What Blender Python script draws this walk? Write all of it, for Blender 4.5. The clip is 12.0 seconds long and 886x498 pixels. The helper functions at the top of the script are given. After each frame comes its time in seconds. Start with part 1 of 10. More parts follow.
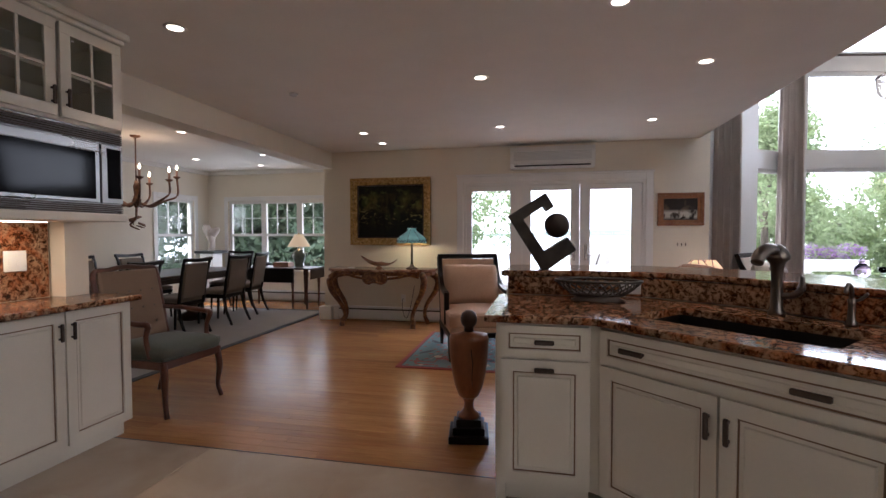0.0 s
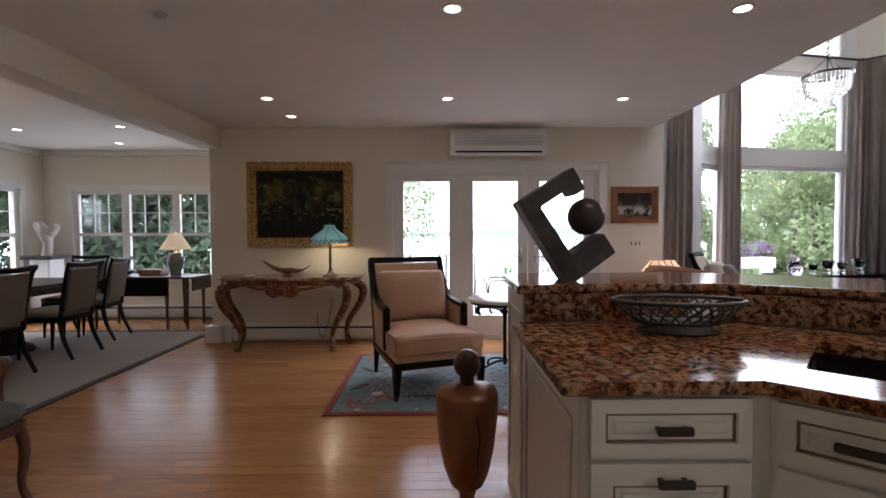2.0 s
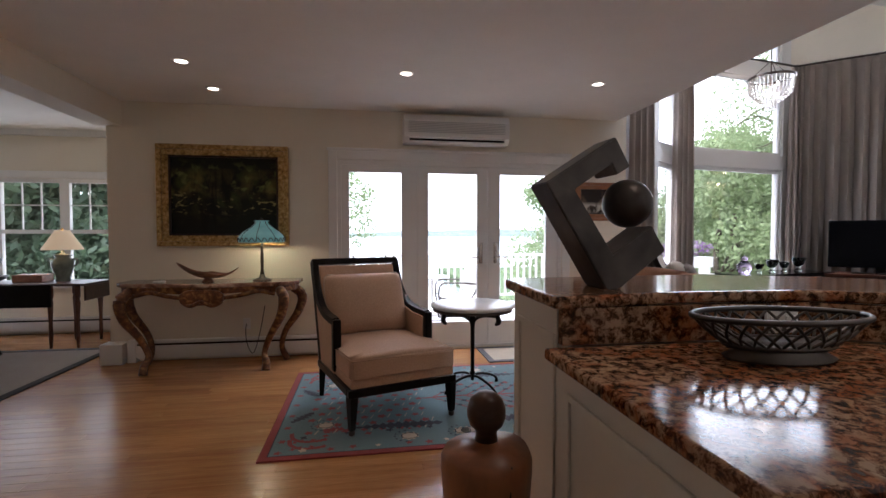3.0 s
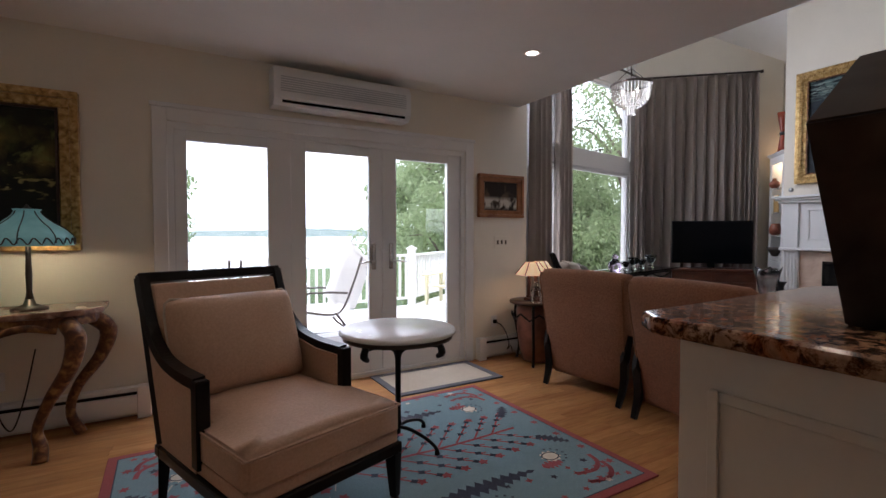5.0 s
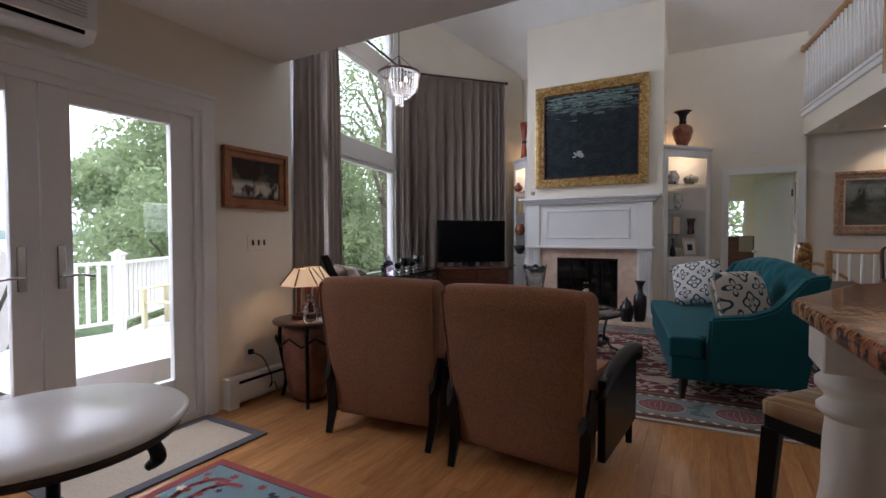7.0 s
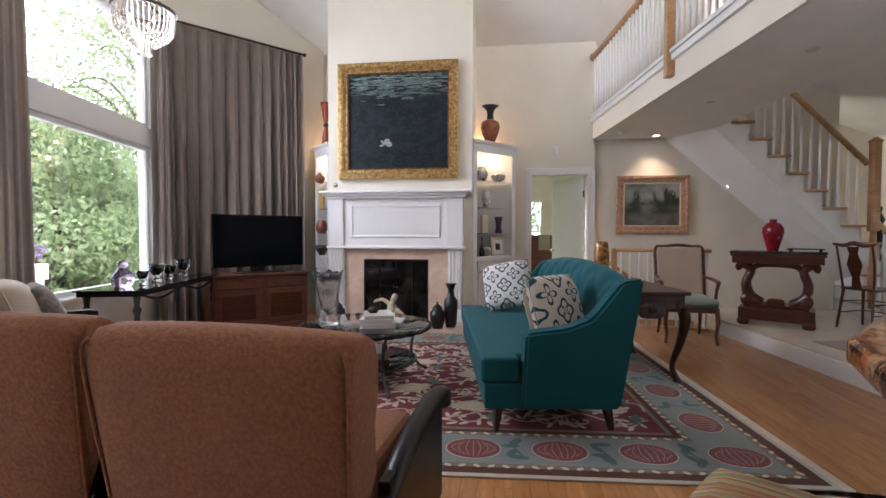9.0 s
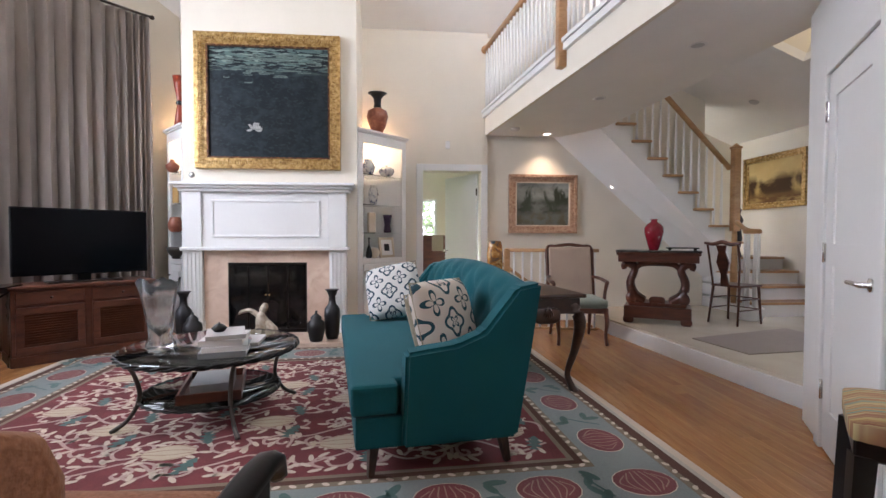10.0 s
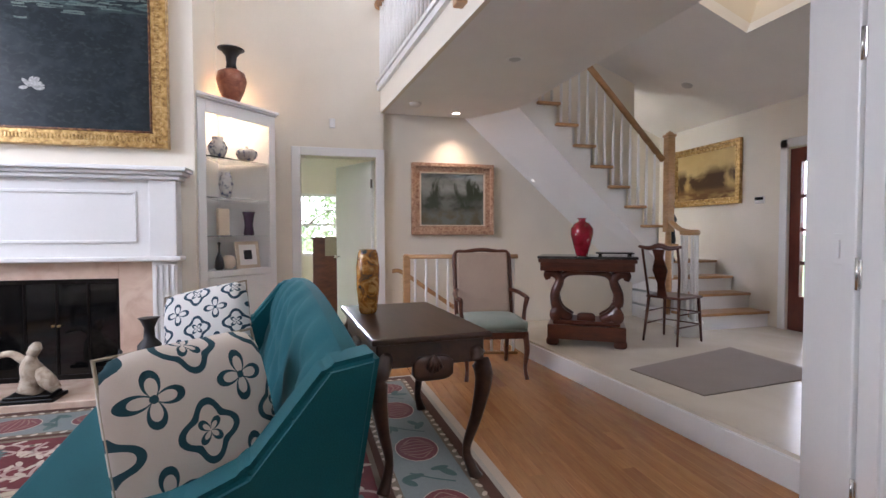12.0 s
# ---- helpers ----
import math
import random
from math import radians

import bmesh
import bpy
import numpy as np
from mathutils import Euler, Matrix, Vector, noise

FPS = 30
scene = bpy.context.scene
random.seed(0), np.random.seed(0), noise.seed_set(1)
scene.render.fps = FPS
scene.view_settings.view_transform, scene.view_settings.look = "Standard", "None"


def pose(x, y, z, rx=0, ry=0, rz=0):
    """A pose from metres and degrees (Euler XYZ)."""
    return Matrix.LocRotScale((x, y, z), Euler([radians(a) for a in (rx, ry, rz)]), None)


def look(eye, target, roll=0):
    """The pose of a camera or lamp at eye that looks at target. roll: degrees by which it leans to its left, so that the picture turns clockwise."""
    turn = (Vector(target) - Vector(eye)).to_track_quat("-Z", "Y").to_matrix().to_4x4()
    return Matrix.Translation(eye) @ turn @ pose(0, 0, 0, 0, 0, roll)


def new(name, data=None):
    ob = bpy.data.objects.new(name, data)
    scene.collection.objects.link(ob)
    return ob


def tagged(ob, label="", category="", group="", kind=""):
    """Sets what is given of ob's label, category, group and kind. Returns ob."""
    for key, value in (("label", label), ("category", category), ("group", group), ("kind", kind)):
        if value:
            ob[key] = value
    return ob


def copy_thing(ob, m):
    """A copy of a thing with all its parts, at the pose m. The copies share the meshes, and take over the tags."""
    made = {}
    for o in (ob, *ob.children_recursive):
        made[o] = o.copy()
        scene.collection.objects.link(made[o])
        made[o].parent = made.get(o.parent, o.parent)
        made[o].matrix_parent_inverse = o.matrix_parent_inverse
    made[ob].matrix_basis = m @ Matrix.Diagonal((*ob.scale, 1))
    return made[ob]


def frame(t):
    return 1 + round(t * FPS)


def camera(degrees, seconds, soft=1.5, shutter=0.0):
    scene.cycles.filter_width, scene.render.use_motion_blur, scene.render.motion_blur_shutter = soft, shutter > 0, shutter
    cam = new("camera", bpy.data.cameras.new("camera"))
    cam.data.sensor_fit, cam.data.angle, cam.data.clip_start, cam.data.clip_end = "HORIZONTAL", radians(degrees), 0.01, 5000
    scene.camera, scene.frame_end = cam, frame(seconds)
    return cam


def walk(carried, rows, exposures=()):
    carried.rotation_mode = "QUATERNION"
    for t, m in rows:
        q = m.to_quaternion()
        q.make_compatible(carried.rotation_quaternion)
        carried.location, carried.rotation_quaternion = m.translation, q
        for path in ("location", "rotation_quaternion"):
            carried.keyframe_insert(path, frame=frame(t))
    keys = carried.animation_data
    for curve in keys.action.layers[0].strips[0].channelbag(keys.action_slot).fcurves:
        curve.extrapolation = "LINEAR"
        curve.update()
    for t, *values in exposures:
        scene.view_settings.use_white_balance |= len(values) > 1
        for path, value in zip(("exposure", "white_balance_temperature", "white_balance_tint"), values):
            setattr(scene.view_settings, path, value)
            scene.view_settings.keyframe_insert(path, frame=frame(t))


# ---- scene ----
cam = camera(87.4, 12.0)
PATH = [
    (0, (0.265, -0.033, 1.304), (-0.15, 1.923, 1.238), -0.1),
    (0.5, (0.1, 0.202, 1.313), (-0.227, 2.174, 1.247), -0.1),
    (1, (-0.045, 0.455, 1.31), (-0.26, 2.442, 1.24), -0.1),
    (1.5, (-0.161, 0.739, 1.3), (-0.256, 2.736, 1.23), -0.0),
    (2, (-0.296, 1.033, 1.284), (-0.278, 3.032, 1.217), -0.2),
    (2.5, (-0.405, 1.326, 1.256), (-0.248, 3.319, 1.193), -0.0),
    (3, (-0.501, 1.64, 1.253), (-0.192, 3.615, 1.189), -0.0),
    (5, (-0.819, 2.825, 1.242), (0.189, 4.551, 1.177), -0.0),
    (5.5, (-0.752, 3.071, 1.222), (0.463, 4.658, 1.159), 0.1),
    (6, (-0.639, 3.31, 1.217), (0.782, 4.716, 1.156), 0.0),
    (6.5, (-0.493, 3.532, 1.228), (1.109, 4.728, 1.164), 0.1),
    (7, (-0.27, 3.696, 1.208), (1.473, 4.676, 1.15), -0.1),
    (9, (0.739, 3.78, 1.202), (2.721, 4.041, 1.139), 0.1),
    (9.5, (1.026, 3.745, 1.207), (3.024, 3.783, 1.145), 0.2),
    (10, (1.296, 3.668, 1.176), (3.287, 3.493, 1.121), 0.1),
    (10.5, (1.601, 3.547, 1.183), (3.574, 3.229, 1.126), 0.1),
    (11, (1.91, 3.413, 1.188), (3.869, 3.012, 1.127), 0.1),
    (11.5, (2.186, 3.232, 1.198), (4.135, 2.788, 1.143), 0.0),
    (12, (2.473, 3.074, 1.226), (4.417, 2.605, 1.163), -0.1),
]
walk(cam, [(t, look(eye, target, roll)) for t, eye, target, roll in PATH],
     exposures=[(0, -0.04, 5750, 18), (3, -0.28, 5800, 18), (6, -0.75, 5850, 18), (7, -0.75, 5800, 18), (9, 0.22, 5950, 18), (10.5, 0.63, 5800, 18), (12, 0.6, 5750, 20)])

# ---- world and light ----
world = bpy.data.worlds.new("overcast_sky")
scene.world = world
world.use_nodes = True
wn = world.node_tree.nodes
wl = world.node_tree.links
sky = wn.new("ShaderNodeTexSky")
sky.sky_type = "NISHITA"
sky.sun_disc = False
sky.sun_elevation, sky.sun_rotation = radians(60), radians(262)
sky.air_density, sky.dust_density, sky.ozone_density = 1.0, 6.0, 1.0
cloud = wn.new("ShaderNodeTexNoise")
cloud.inputs["Scale"].default_value = 2.2
cloud.inputs["Detail"].default_value = 6
cramp = wn.new("ShaderNodeValToRGB")
cramp.color_ramp.elements[0].position, cramp.color_ramp.elements[0].color = 0.3, (38, 40, 42, 1)
cramp.color_ramp.elements[1].position, cramp.color_ramp.elements[1].color = 0.75, (48, 48.5, 49, 1)
wl.new(cloud.outputs["Fac"], cramp.inputs["Fac"])
wmix = wn.new("ShaderNodeMixRGB")
wmix.inputs["Fac"].default_value = 0.8
wl.new(sky.outputs["Color"], wmix.inputs["Color1"])
wl.new(cramp.outputs["Color"], wmix.inputs["Color2"])
wl.new(wmix.outputs["Color"], wn["Background"].inputs["Color"])
wn["Background"].inputs["Strength"].default_value = 0.15

sun_data = bpy.data.lights.new("sun", "SUN")
sun_data.energy, sun_data.angle, sun_data.color = 5.0, radians(20), (1.0, 0.96, 0.9)
sun = new("sun", sun_data)
sun.matrix_world = look((0, 0, 0), (-math.sin(radians(262)) * math.cos(radians(60)), -math.cos(radians(262)) * math.cos(radians(60)), -math.sin(radians(60))))


def area_light(name, eye, target, w, h, watts, col=(1, 1, 1)):
    d = bpy.data.lights.new(name, "AREA")
    d.shape, d.size, d.size_y, d.energy, d.color = "RECTANGLE", w, h, watts, col
    ob = new(name, d)
    ob.matrix_world = look(eye, target)
    return ob


def point_light(name, at, watts, col=(1.0, 0.72, 0.42), size=0.04):
    d = bpy.data.lights.new(name, "POINT")
    d.energy, d.color, d.shadow_soft_size = watts, col, size
    ob = new(name, d)
    ob.location = at
    return ob


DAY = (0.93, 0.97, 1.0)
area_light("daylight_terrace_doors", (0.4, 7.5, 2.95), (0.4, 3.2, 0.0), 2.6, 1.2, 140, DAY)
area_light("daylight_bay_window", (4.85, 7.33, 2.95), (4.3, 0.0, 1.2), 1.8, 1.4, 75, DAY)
area_light("daylight_dining_window", (-4.7, 8.05, 1.3), (-4.7, 0.0, 0.9), 2.2, 1.2, 12, DAY)
# added lamp inside the lidded skylight shaft, standing in for its daylight
area_light("daylight_skylight", (5.5, -0.575, 4.31), (5.5, -0.182, 3.34), 1.1, 1.1, 5, (1.0, 0.88, 0.66))

# ---- helpers for meshes ----
def bm_box(bm, x0, x1, y0, y1, z0, z1, m=None):
    vs = [bm.verts.new((x, y, z)) for x in (x0, x1) for y in (y0, y1) for z in (z0, z1)]
    for f in ((0, 1, 3, 2), (4, 6, 7, 5), (0, 4, 5, 1), (2, 3, 7, 6), (0, 2, 6, 4), (1, 5, 7, 3)):
        bm.faces.new([vs[i] for i in f])
    if m is not None:
        bmesh.ops.transform(bm, matrix=m, verts=vs)
    return vs


def box(x0, x1, y0, y1, z0, z1, bevel=0.0, seg=1, m=None):
    bm = bmesh.new()
    bm_box(bm, x0, x1, y0, y1, z0, z1, m)
    if bevel:
        bmesh.ops.bevel(bm, geom=bm.edges[:], offset=bevel, segments=seg, affect="EDGES", profile=0.6)
    bmesh.ops.recalc_face_normals(bm, faces=bm.faces[:])
    return bm


def prism(points, z0, z1, bevel=0.0, seg=1):
    """A flat outline in plan, drawn up from z0 to z1."""
    bm = bmesh.new()
    f = bm.faces.new([bm.verts.new((x, y, z0)) for x, y in points])
    up = bmesh.ops.extrude_face_region(bm, geom=[f])
    bmesh.ops.translate(bm, vec=(0, 0, z1 - z0), verts=[v for v in up["geom"] if isinstance(v, bmesh.types.BMVert)])
    bmesh.ops.recalc_face_normals(bm, faces=bm.faces[:])
    if bevel:
        bmesh.ops.bevel(bm, geom=bm.edges[:], offset=bevel, segments=seg, affect="EDGES", profile=0.6)
    return bm


def lathe(profile, seg=24, sx=1.0, sy=1.0, cap=True):
    """Rows of (radius, height) turned about z."""
    bm = bmesh.new()
    rings = []
    for r, z in profile:
        rings.append([bm.verts.new((sx * r * math.cos(a), sy * r * math.sin(a), z)) for a in [math.tau * i / seg for i in range(seg)]])
    for a, b in zip(rings, rings[1:]):
        for i in range(seg):
            bm.faces.new((a[i], a[(i + 1) % seg], b[(i + 1) % seg], b[i]))
    if cap:
        if profile[0][0] > 1e-4:
            bm.faces.new(rings[0][::-1])
        if profile[-1][0] > 1e-4:
            bm.faces.new(rings[-1])
    bmesh.ops.remove_doubles(bm, verts=bm.verts[:], dist=1e-5)
    bmesh.ops.recalc_face_normals(bm, faces=bm.faces[:])
    for f in bm.faces:
        f.smooth = True
    return bm


def smooth_path(pts, n=6):
    """Catmull-Rom points through the rows."""
    p = [Vector(q) for q in pts]
    p = [2 * p[0] - p[1]] + p + [2 * p[-1] - p[-2]]
    out = []
    for i in range(1, len(p) - 2):
        for k in range(n):
            t = k / n
            a, b, c, d = p[i - 1], p[i], p[i + 1], p[i + 2]
            out.append(0.5 * (2 * b + (c - a) * t + (2 * a - 5 * b + 4 * c - d) * t * t + (3 * b - a - 3 * c + d) * t ** 3))
    out.append(p[-2])
    return out


def tube(pts, radius, seg=8, n=6, flat=1.0, square=False):
    """A bar along a smooth line; radius is a number or one for each row."""
    line = smooth_path(pts, n) if n > 1 else [Vector(q) for q in pts]
    m = len(line)
    bm = bmesh.new()
    rings = []
    ref = Vector((0.13, 0.21, 0.97))
    for i, q in enumerate(line):
        d = (line[min(i + 1, m - 1)] - line[max(i - 1, 0)]).normalized()
        if abs(d.dot(ref)) > 0.95:
            ref = Vector((0.95, 0.25, 0.1))
        u = d.cross(ref).normalized()
        w = u.cross(d).normalized()
        if isinstance(radius, (int, float)):
            r = radius
        else:
            s = i / max(m - 1, 1) * (len(radius) - 1)
            k = min(int(s), len(radius) - 2)
            r = radius[k] + (radius[k + 1] - radius[k]) * (s - k)
        rings.append([bm.verts.new(q + u * (r * math.cos(a)) + w * (r * flat * math.sin(a))) for a in [math.tau * (j + 0.5) / seg for j in range(seg)]])
    for a, b in zip(rings, rings[1:]):
        for j in range(seg):
            bm.faces.new((a[j], a[(j + 1) % seg], b[(j + 1) % seg], b[j]))
    bm.faces.new(rings[0][::-1])
    bm.faces.new(rings[-1])
    bmesh.ops.recalc_face_normals(bm, faces=bm.faces[:])
    for f in bm.faces:
        f.smooth = not square
    return bm


def join(*bms):
    out = bmesh.new()
    for b in bms:
        me = bpy.data.meshes.new("tmp")
        b.to_mesh(me)
        b.free()
        out.from_mesh(me)
        bpy.data.meshes.remove(me)
    return out


def moved(bm, m):
    bmesh.ops.transform(bm, matrix=m, verts=bm.verts[:])
    return bm


def cushion(w, d, h, puff=0.5, n=10, corner=0.12):
    """A stuffed pad, w by d by h, centred, with soft edges."""
    bm = bmesh.new()
    bmesh.ops.create_grid(bm, x_segments=n, y_segments=n, size=0.5)
    top = bm.verts[:]
    geo = bmesh.ops.extrude_face_region(bm, geom=bm.faces[:])
    low = [v for v in geo["geom"] if isinstance(v, bmesh.types.BMVert)]
    for vs, s in ((top, 1), (low, -1)):
        for v in vs:
            x, y = v.co.x * 2, v.co.y * 2
            e = max(0.0, (1 - abs(x) ** 4) * (1 - abs(y) ** 4))
            t = (1 - puff) + puff * e ** 0.6
            pin = 1 - corner * (abs(x) * abs(y)) ** 6 * 0.4
            v.co = Vector((x * 0.5 * w * pin, y * 0.5 * d * pin, s * h * 0.5 * t))
    bmesh.ops.recalc_face_normals(bm, faces=bm.faces[:])
    for f in bm.faces:
        f.smooth = True
    return bm


def mesh_of(name, bm, material):
    me = bpy.data.meshes.new(name)
    bm.to_mesh(me)
    bm.free()
    if material is not None:
        me.materials.append(material)
    return me


def part(name, bm, material, parent=None, label="", m=None):
    ob = new(name, mesh_of(name, bm, material))
    if parent is not None:
        ob.parent = parent
    if m is not None:
        ob.matrix_basis = m
    if label:
        ob["label"] = label
    return ob


def same_part(name, other, parent, m=None):
    ob = new(name, other.data)
    ob.parent = parent
    if m is not None:
        ob.matrix_basis = m
    return ob


def thing(name, label, category, m=None, group="", kind=""):
    ob = new(name)
    ob.empty_display_size = 0.1
    if m is not None:
        ob.matrix_basis = m
    return tagged(ob, label, category, group, kind)


def structure(name, bm, material, label, category):
    return tagged(part(name, bm, material), label, category, kind="structure")


# ---- materials ----
def nodes_of(name):
    mt = bpy.data.materials.new(name)
    mt.use_nodes = True
    nt = mt.node_tree
    return mt, nt, nt.nodes["Principled BSDF"]


def add(nt, kind, **values):
    n = nt.nodes.new(kind)
    for k, v in values.items():
        n.inputs[k.replace("_", " ")].default_value = v
    return n


def coords(nt, scale=(1, 1, 1), turn=0.0):
    c = nt.nodes.new("ShaderNodeTexCoord")
    mp = nt.nodes.new("ShaderNodeMapping")
    mp.inputs["Scale"].default_value = scale
    mp.inputs["Rotation"].default_value = (0, 0, radians(turn))
    nt.links.new(c.outputs["Object"], mp.inputs["Vector"])
    return mp.outputs["Vector"]


def ramp(nt, fac, stops):
    r = nt.nodes.new("ShaderNodeValToRGB")
    els = r.color_ramp.elements
    while len(els) < len(stops):
        els.new(0.5)
    for e, (p, c) in zip(els, stops):
        e.position, e.color = p, (*c, 1)
    nt.links.new(fac, r.inputs["Fac"])
    return r.outputs["Color"]


def bump(nt, bsdf, height, strength=0.2, dist=0.01):
    b = nt.nodes.new("ShaderNodeBump")
    b.inputs["Strength"].default_value, b.inputs["Distance"].default_value = strength, dist
    nt.links.new(height, b.inputs["Height"])
    nt.links.new(b.outputs["Normal"], bsdf.inputs["Normal"])


def plain(name, col, rough=0.5, metal=0.0, vary=0.12, scale=3.0, fine=60.0, relief=0.05, coat=0.0, island=False):
    """Paint, plaster, metal or cloth of one colour, with stains at a large scale and grain at a small one."""
    mt, nt, b = nodes_of(name)
    v = coords(nt)
    n1 = add(nt, "ShaderNodeTexNoise", Scale=scale, Detail=4.0)
    n2 = add(nt, "ShaderNodeTexNoise", Scale=fine, Detail=3.0)
    nt.links.new(v, n1.inputs["Vector"])
    nt.links.new(v, n2.inputs["Vector"])
    mixn = add(nt, "ShaderNodeMath")
    mixn.operation = "MULTIPLY_ADD"
    mixn.inputs[1].default_value = 0.35
    nt.links.new(n2.outputs["Fac"], mixn.inputs[0])
    nt.links.new(n1.outputs["Fac"], mixn.inputs[2])
    lo = tuple(c * (1 - vary) for c in col)
    hi = tuple(min(1.0, c * (1 + vary)) for c in col)
    nt.links.new(ramp(nt, mixn.outputs[0], [(0.4, lo), (0.95, hi)]), b.inputs["Base Color"])
    rr = add(nt, "ShaderNodeMapRange")
    rr.inputs["To Min"].default_value, rr.inputs["To Max"].default_value = max(0.02, rough - 0.08), min(1.0, rough + 0.08)
    nt.links.new(n1.outputs["Fac"], rr.inputs["Value"])
    nt.links.new(rr.outputs[0], b.inputs["Roughness"])
    b.inputs["Metallic"].default_value = metal
    b.inputs["Coat Weight"].default_value = coat
    if relief:
        bump(nt, b, n2.outputs["Fac"], relief, 0.004)
    return mt


def wood(name, dark, light, rough=0.35, scale=(1.2, 14, 14), coat=0.0, turn=0.0, per_piece=0.0):
    mt, nt, b = nodes_of(name)
    v = coords(nt, scale, turn)
    if per_piece:
        oi = nt.nodes.new("ShaderNodeObjectInfo")
        geo = nt.nodes.new("ShaderNodeNewGeometry")
        s = add(nt, "ShaderNodeMath")
        nt.links.new(oi.outputs["Random"], s.inputs[0])
        nt.links.new(geo.outputs["Random Per Island"], s.inputs[1])
        off = nt.nodes.new("ShaderNodeVectorMath")
        comb = nt.nodes.new("ShaderNodeCombineXYZ")
        m9 = add(nt, "ShaderNodeMath")
        m9.operation = "MULTIPLY"
        m9.inputs[1].default_value = 37.0
        nt.links.new(s.outputs[0], m9.inputs[0])
        nt.links.new(m9.outputs[0], comb.inputs[0])
        nt.links.new(m9.outputs[0], comb.inputs[1])
        nt.links.new(v, off.inputs[0])
        nt.links.new(comb.outputs[0], off.inputs[1])
        v = off.outputs[0]
    n1 = add(nt, "ShaderNodeTexNoise", Scale=1.6, Detail=5.0, Distortion=0.6)
    n2 = add(nt, "ShaderNodeTexNoise", Scale=9.0, Detail=3.0)
    nt.links.new(v, n1.inputs["Vector"])
    nt.links.new(v, n2.inputs["Vector"])
    mid = tuple((a + c) / 2 for a, c in zip(dark, light))
    base = ramp(nt, n1.outputs["Fac"], [(0.25, dark), (0.5, mid), (0.8, light)])
    mul = nt.nodes.new("ShaderNodeMixRGB")
    mul.blend_type = "MULTIPLY"
    mul.inputs["Fac"].default_value = 0.5
    nt.links.new(base, mul.inputs["Color1"])
    nt.links.new(ramp(nt, n2.outputs["Fac"], [(0.3, (0.6, 0.6, 0.6)), (0.65, (1, 1, 1))]), mul.inputs["Color2"])
    out = mul.outputs["Color"]
    if per_piece:
        hsv = nt.nodes.new("ShaderNodeHueSaturation")
        fr = add(nt, "ShaderNodeMath")
        fr.operation = "FRACT"
        nt.links.new(s.outputs[0], fr.inputs[0])
        mr = add(nt, "ShaderNodeMapRange")
        mr.inputs["To Min"].default_value, mr.inputs["To Max"].default_value = 1 - per_piece, 1 + per_piece
        nt.links.new(fr.outputs[0], mr.inputs["Value"])
        nt.links.new(mr.outputs[0], hsv.inputs["Value"])
        nt.links.new(out, hsv.inputs["Color"])
        out = hsv.outputs["Color"]
    nt.links.new(out, b.inputs["Base Color"])
    b.inputs["Roughness"].default_value = rough
    b.inputs["Coat Weight"].default_value = coat
    b.inputs["Coat Roughness"].default_value = 0.15
    bump(nt, b, n2.outputs["Fac"], 0.08, 0.002)
    return mt


def granite(name):
    mt, nt, b = nodes_of(name)
    v = coords(nt)
    big = add(nt, "ShaderNodeTexNoise", Scale=3.0, Detail=6.0, Distortion=1.6)
    med = add(nt, "ShaderNodeTexNoise", Scale=38.0, Detail=9.0, Distortion=0.5, Roughness=0.75)
    vor = add(nt, "ShaderNodeTexVoronoi", Scale=55.0)
    for n in (big, med, vor):
        nt.links.new(v, n.inputs["Vector"])
    c1 = ramp(nt, big.outputs["Fac"], [(0.3, (0.25, 0.14, 0.08)), (0.45, (0.44, 0.28, 0.17)), (0.55, (0.34, 0.12, 0.045)), (0.66, (0.42, 0.26, 0.15)), (0.8, (0.5, 0.4, 0.31))])
    c2 = ramp(nt, med.outputs["Fac"], [(0.4, (0.014, 0.01, 0.01)), (0.465, (0.3, 0.18, 0.12)), (0.54, (1, 1, 1))])
    c3 = ramp(nt, vor.outputs["Distance"], [(0.1, (0.55, 0.5, 0.48)), (0.45, (1, 1, 1))])
    m1 = nt.nodes.new("ShaderNodeMixRGB")
    m1.blend_type = "MULTIPLY"
    m1.inputs["Fac"].default_value = 0.95
    nt.links.new(c1, m1.inputs["Color1"])
    nt.links.new(c2, m1.inputs["Color2"])
    m2 = nt.nodes.new("ShaderNodeMixRGB")
    m2.blend_type = "MULTIPLY"
    m2.inputs["Fac"].default_value = 0.7
    nt.links.new(m1.outputs["Color"], m2.inputs["Color1"])
    nt.links.new(c3, m2.inputs["Color2"])
    nt.links.new(m2.outputs["Color"], b.inputs["Base Color"])
    b.inputs["Roughness"].default_value = 0.1
    b.inputs["Specular IOR Level"].default_value = 0.12
    return mt


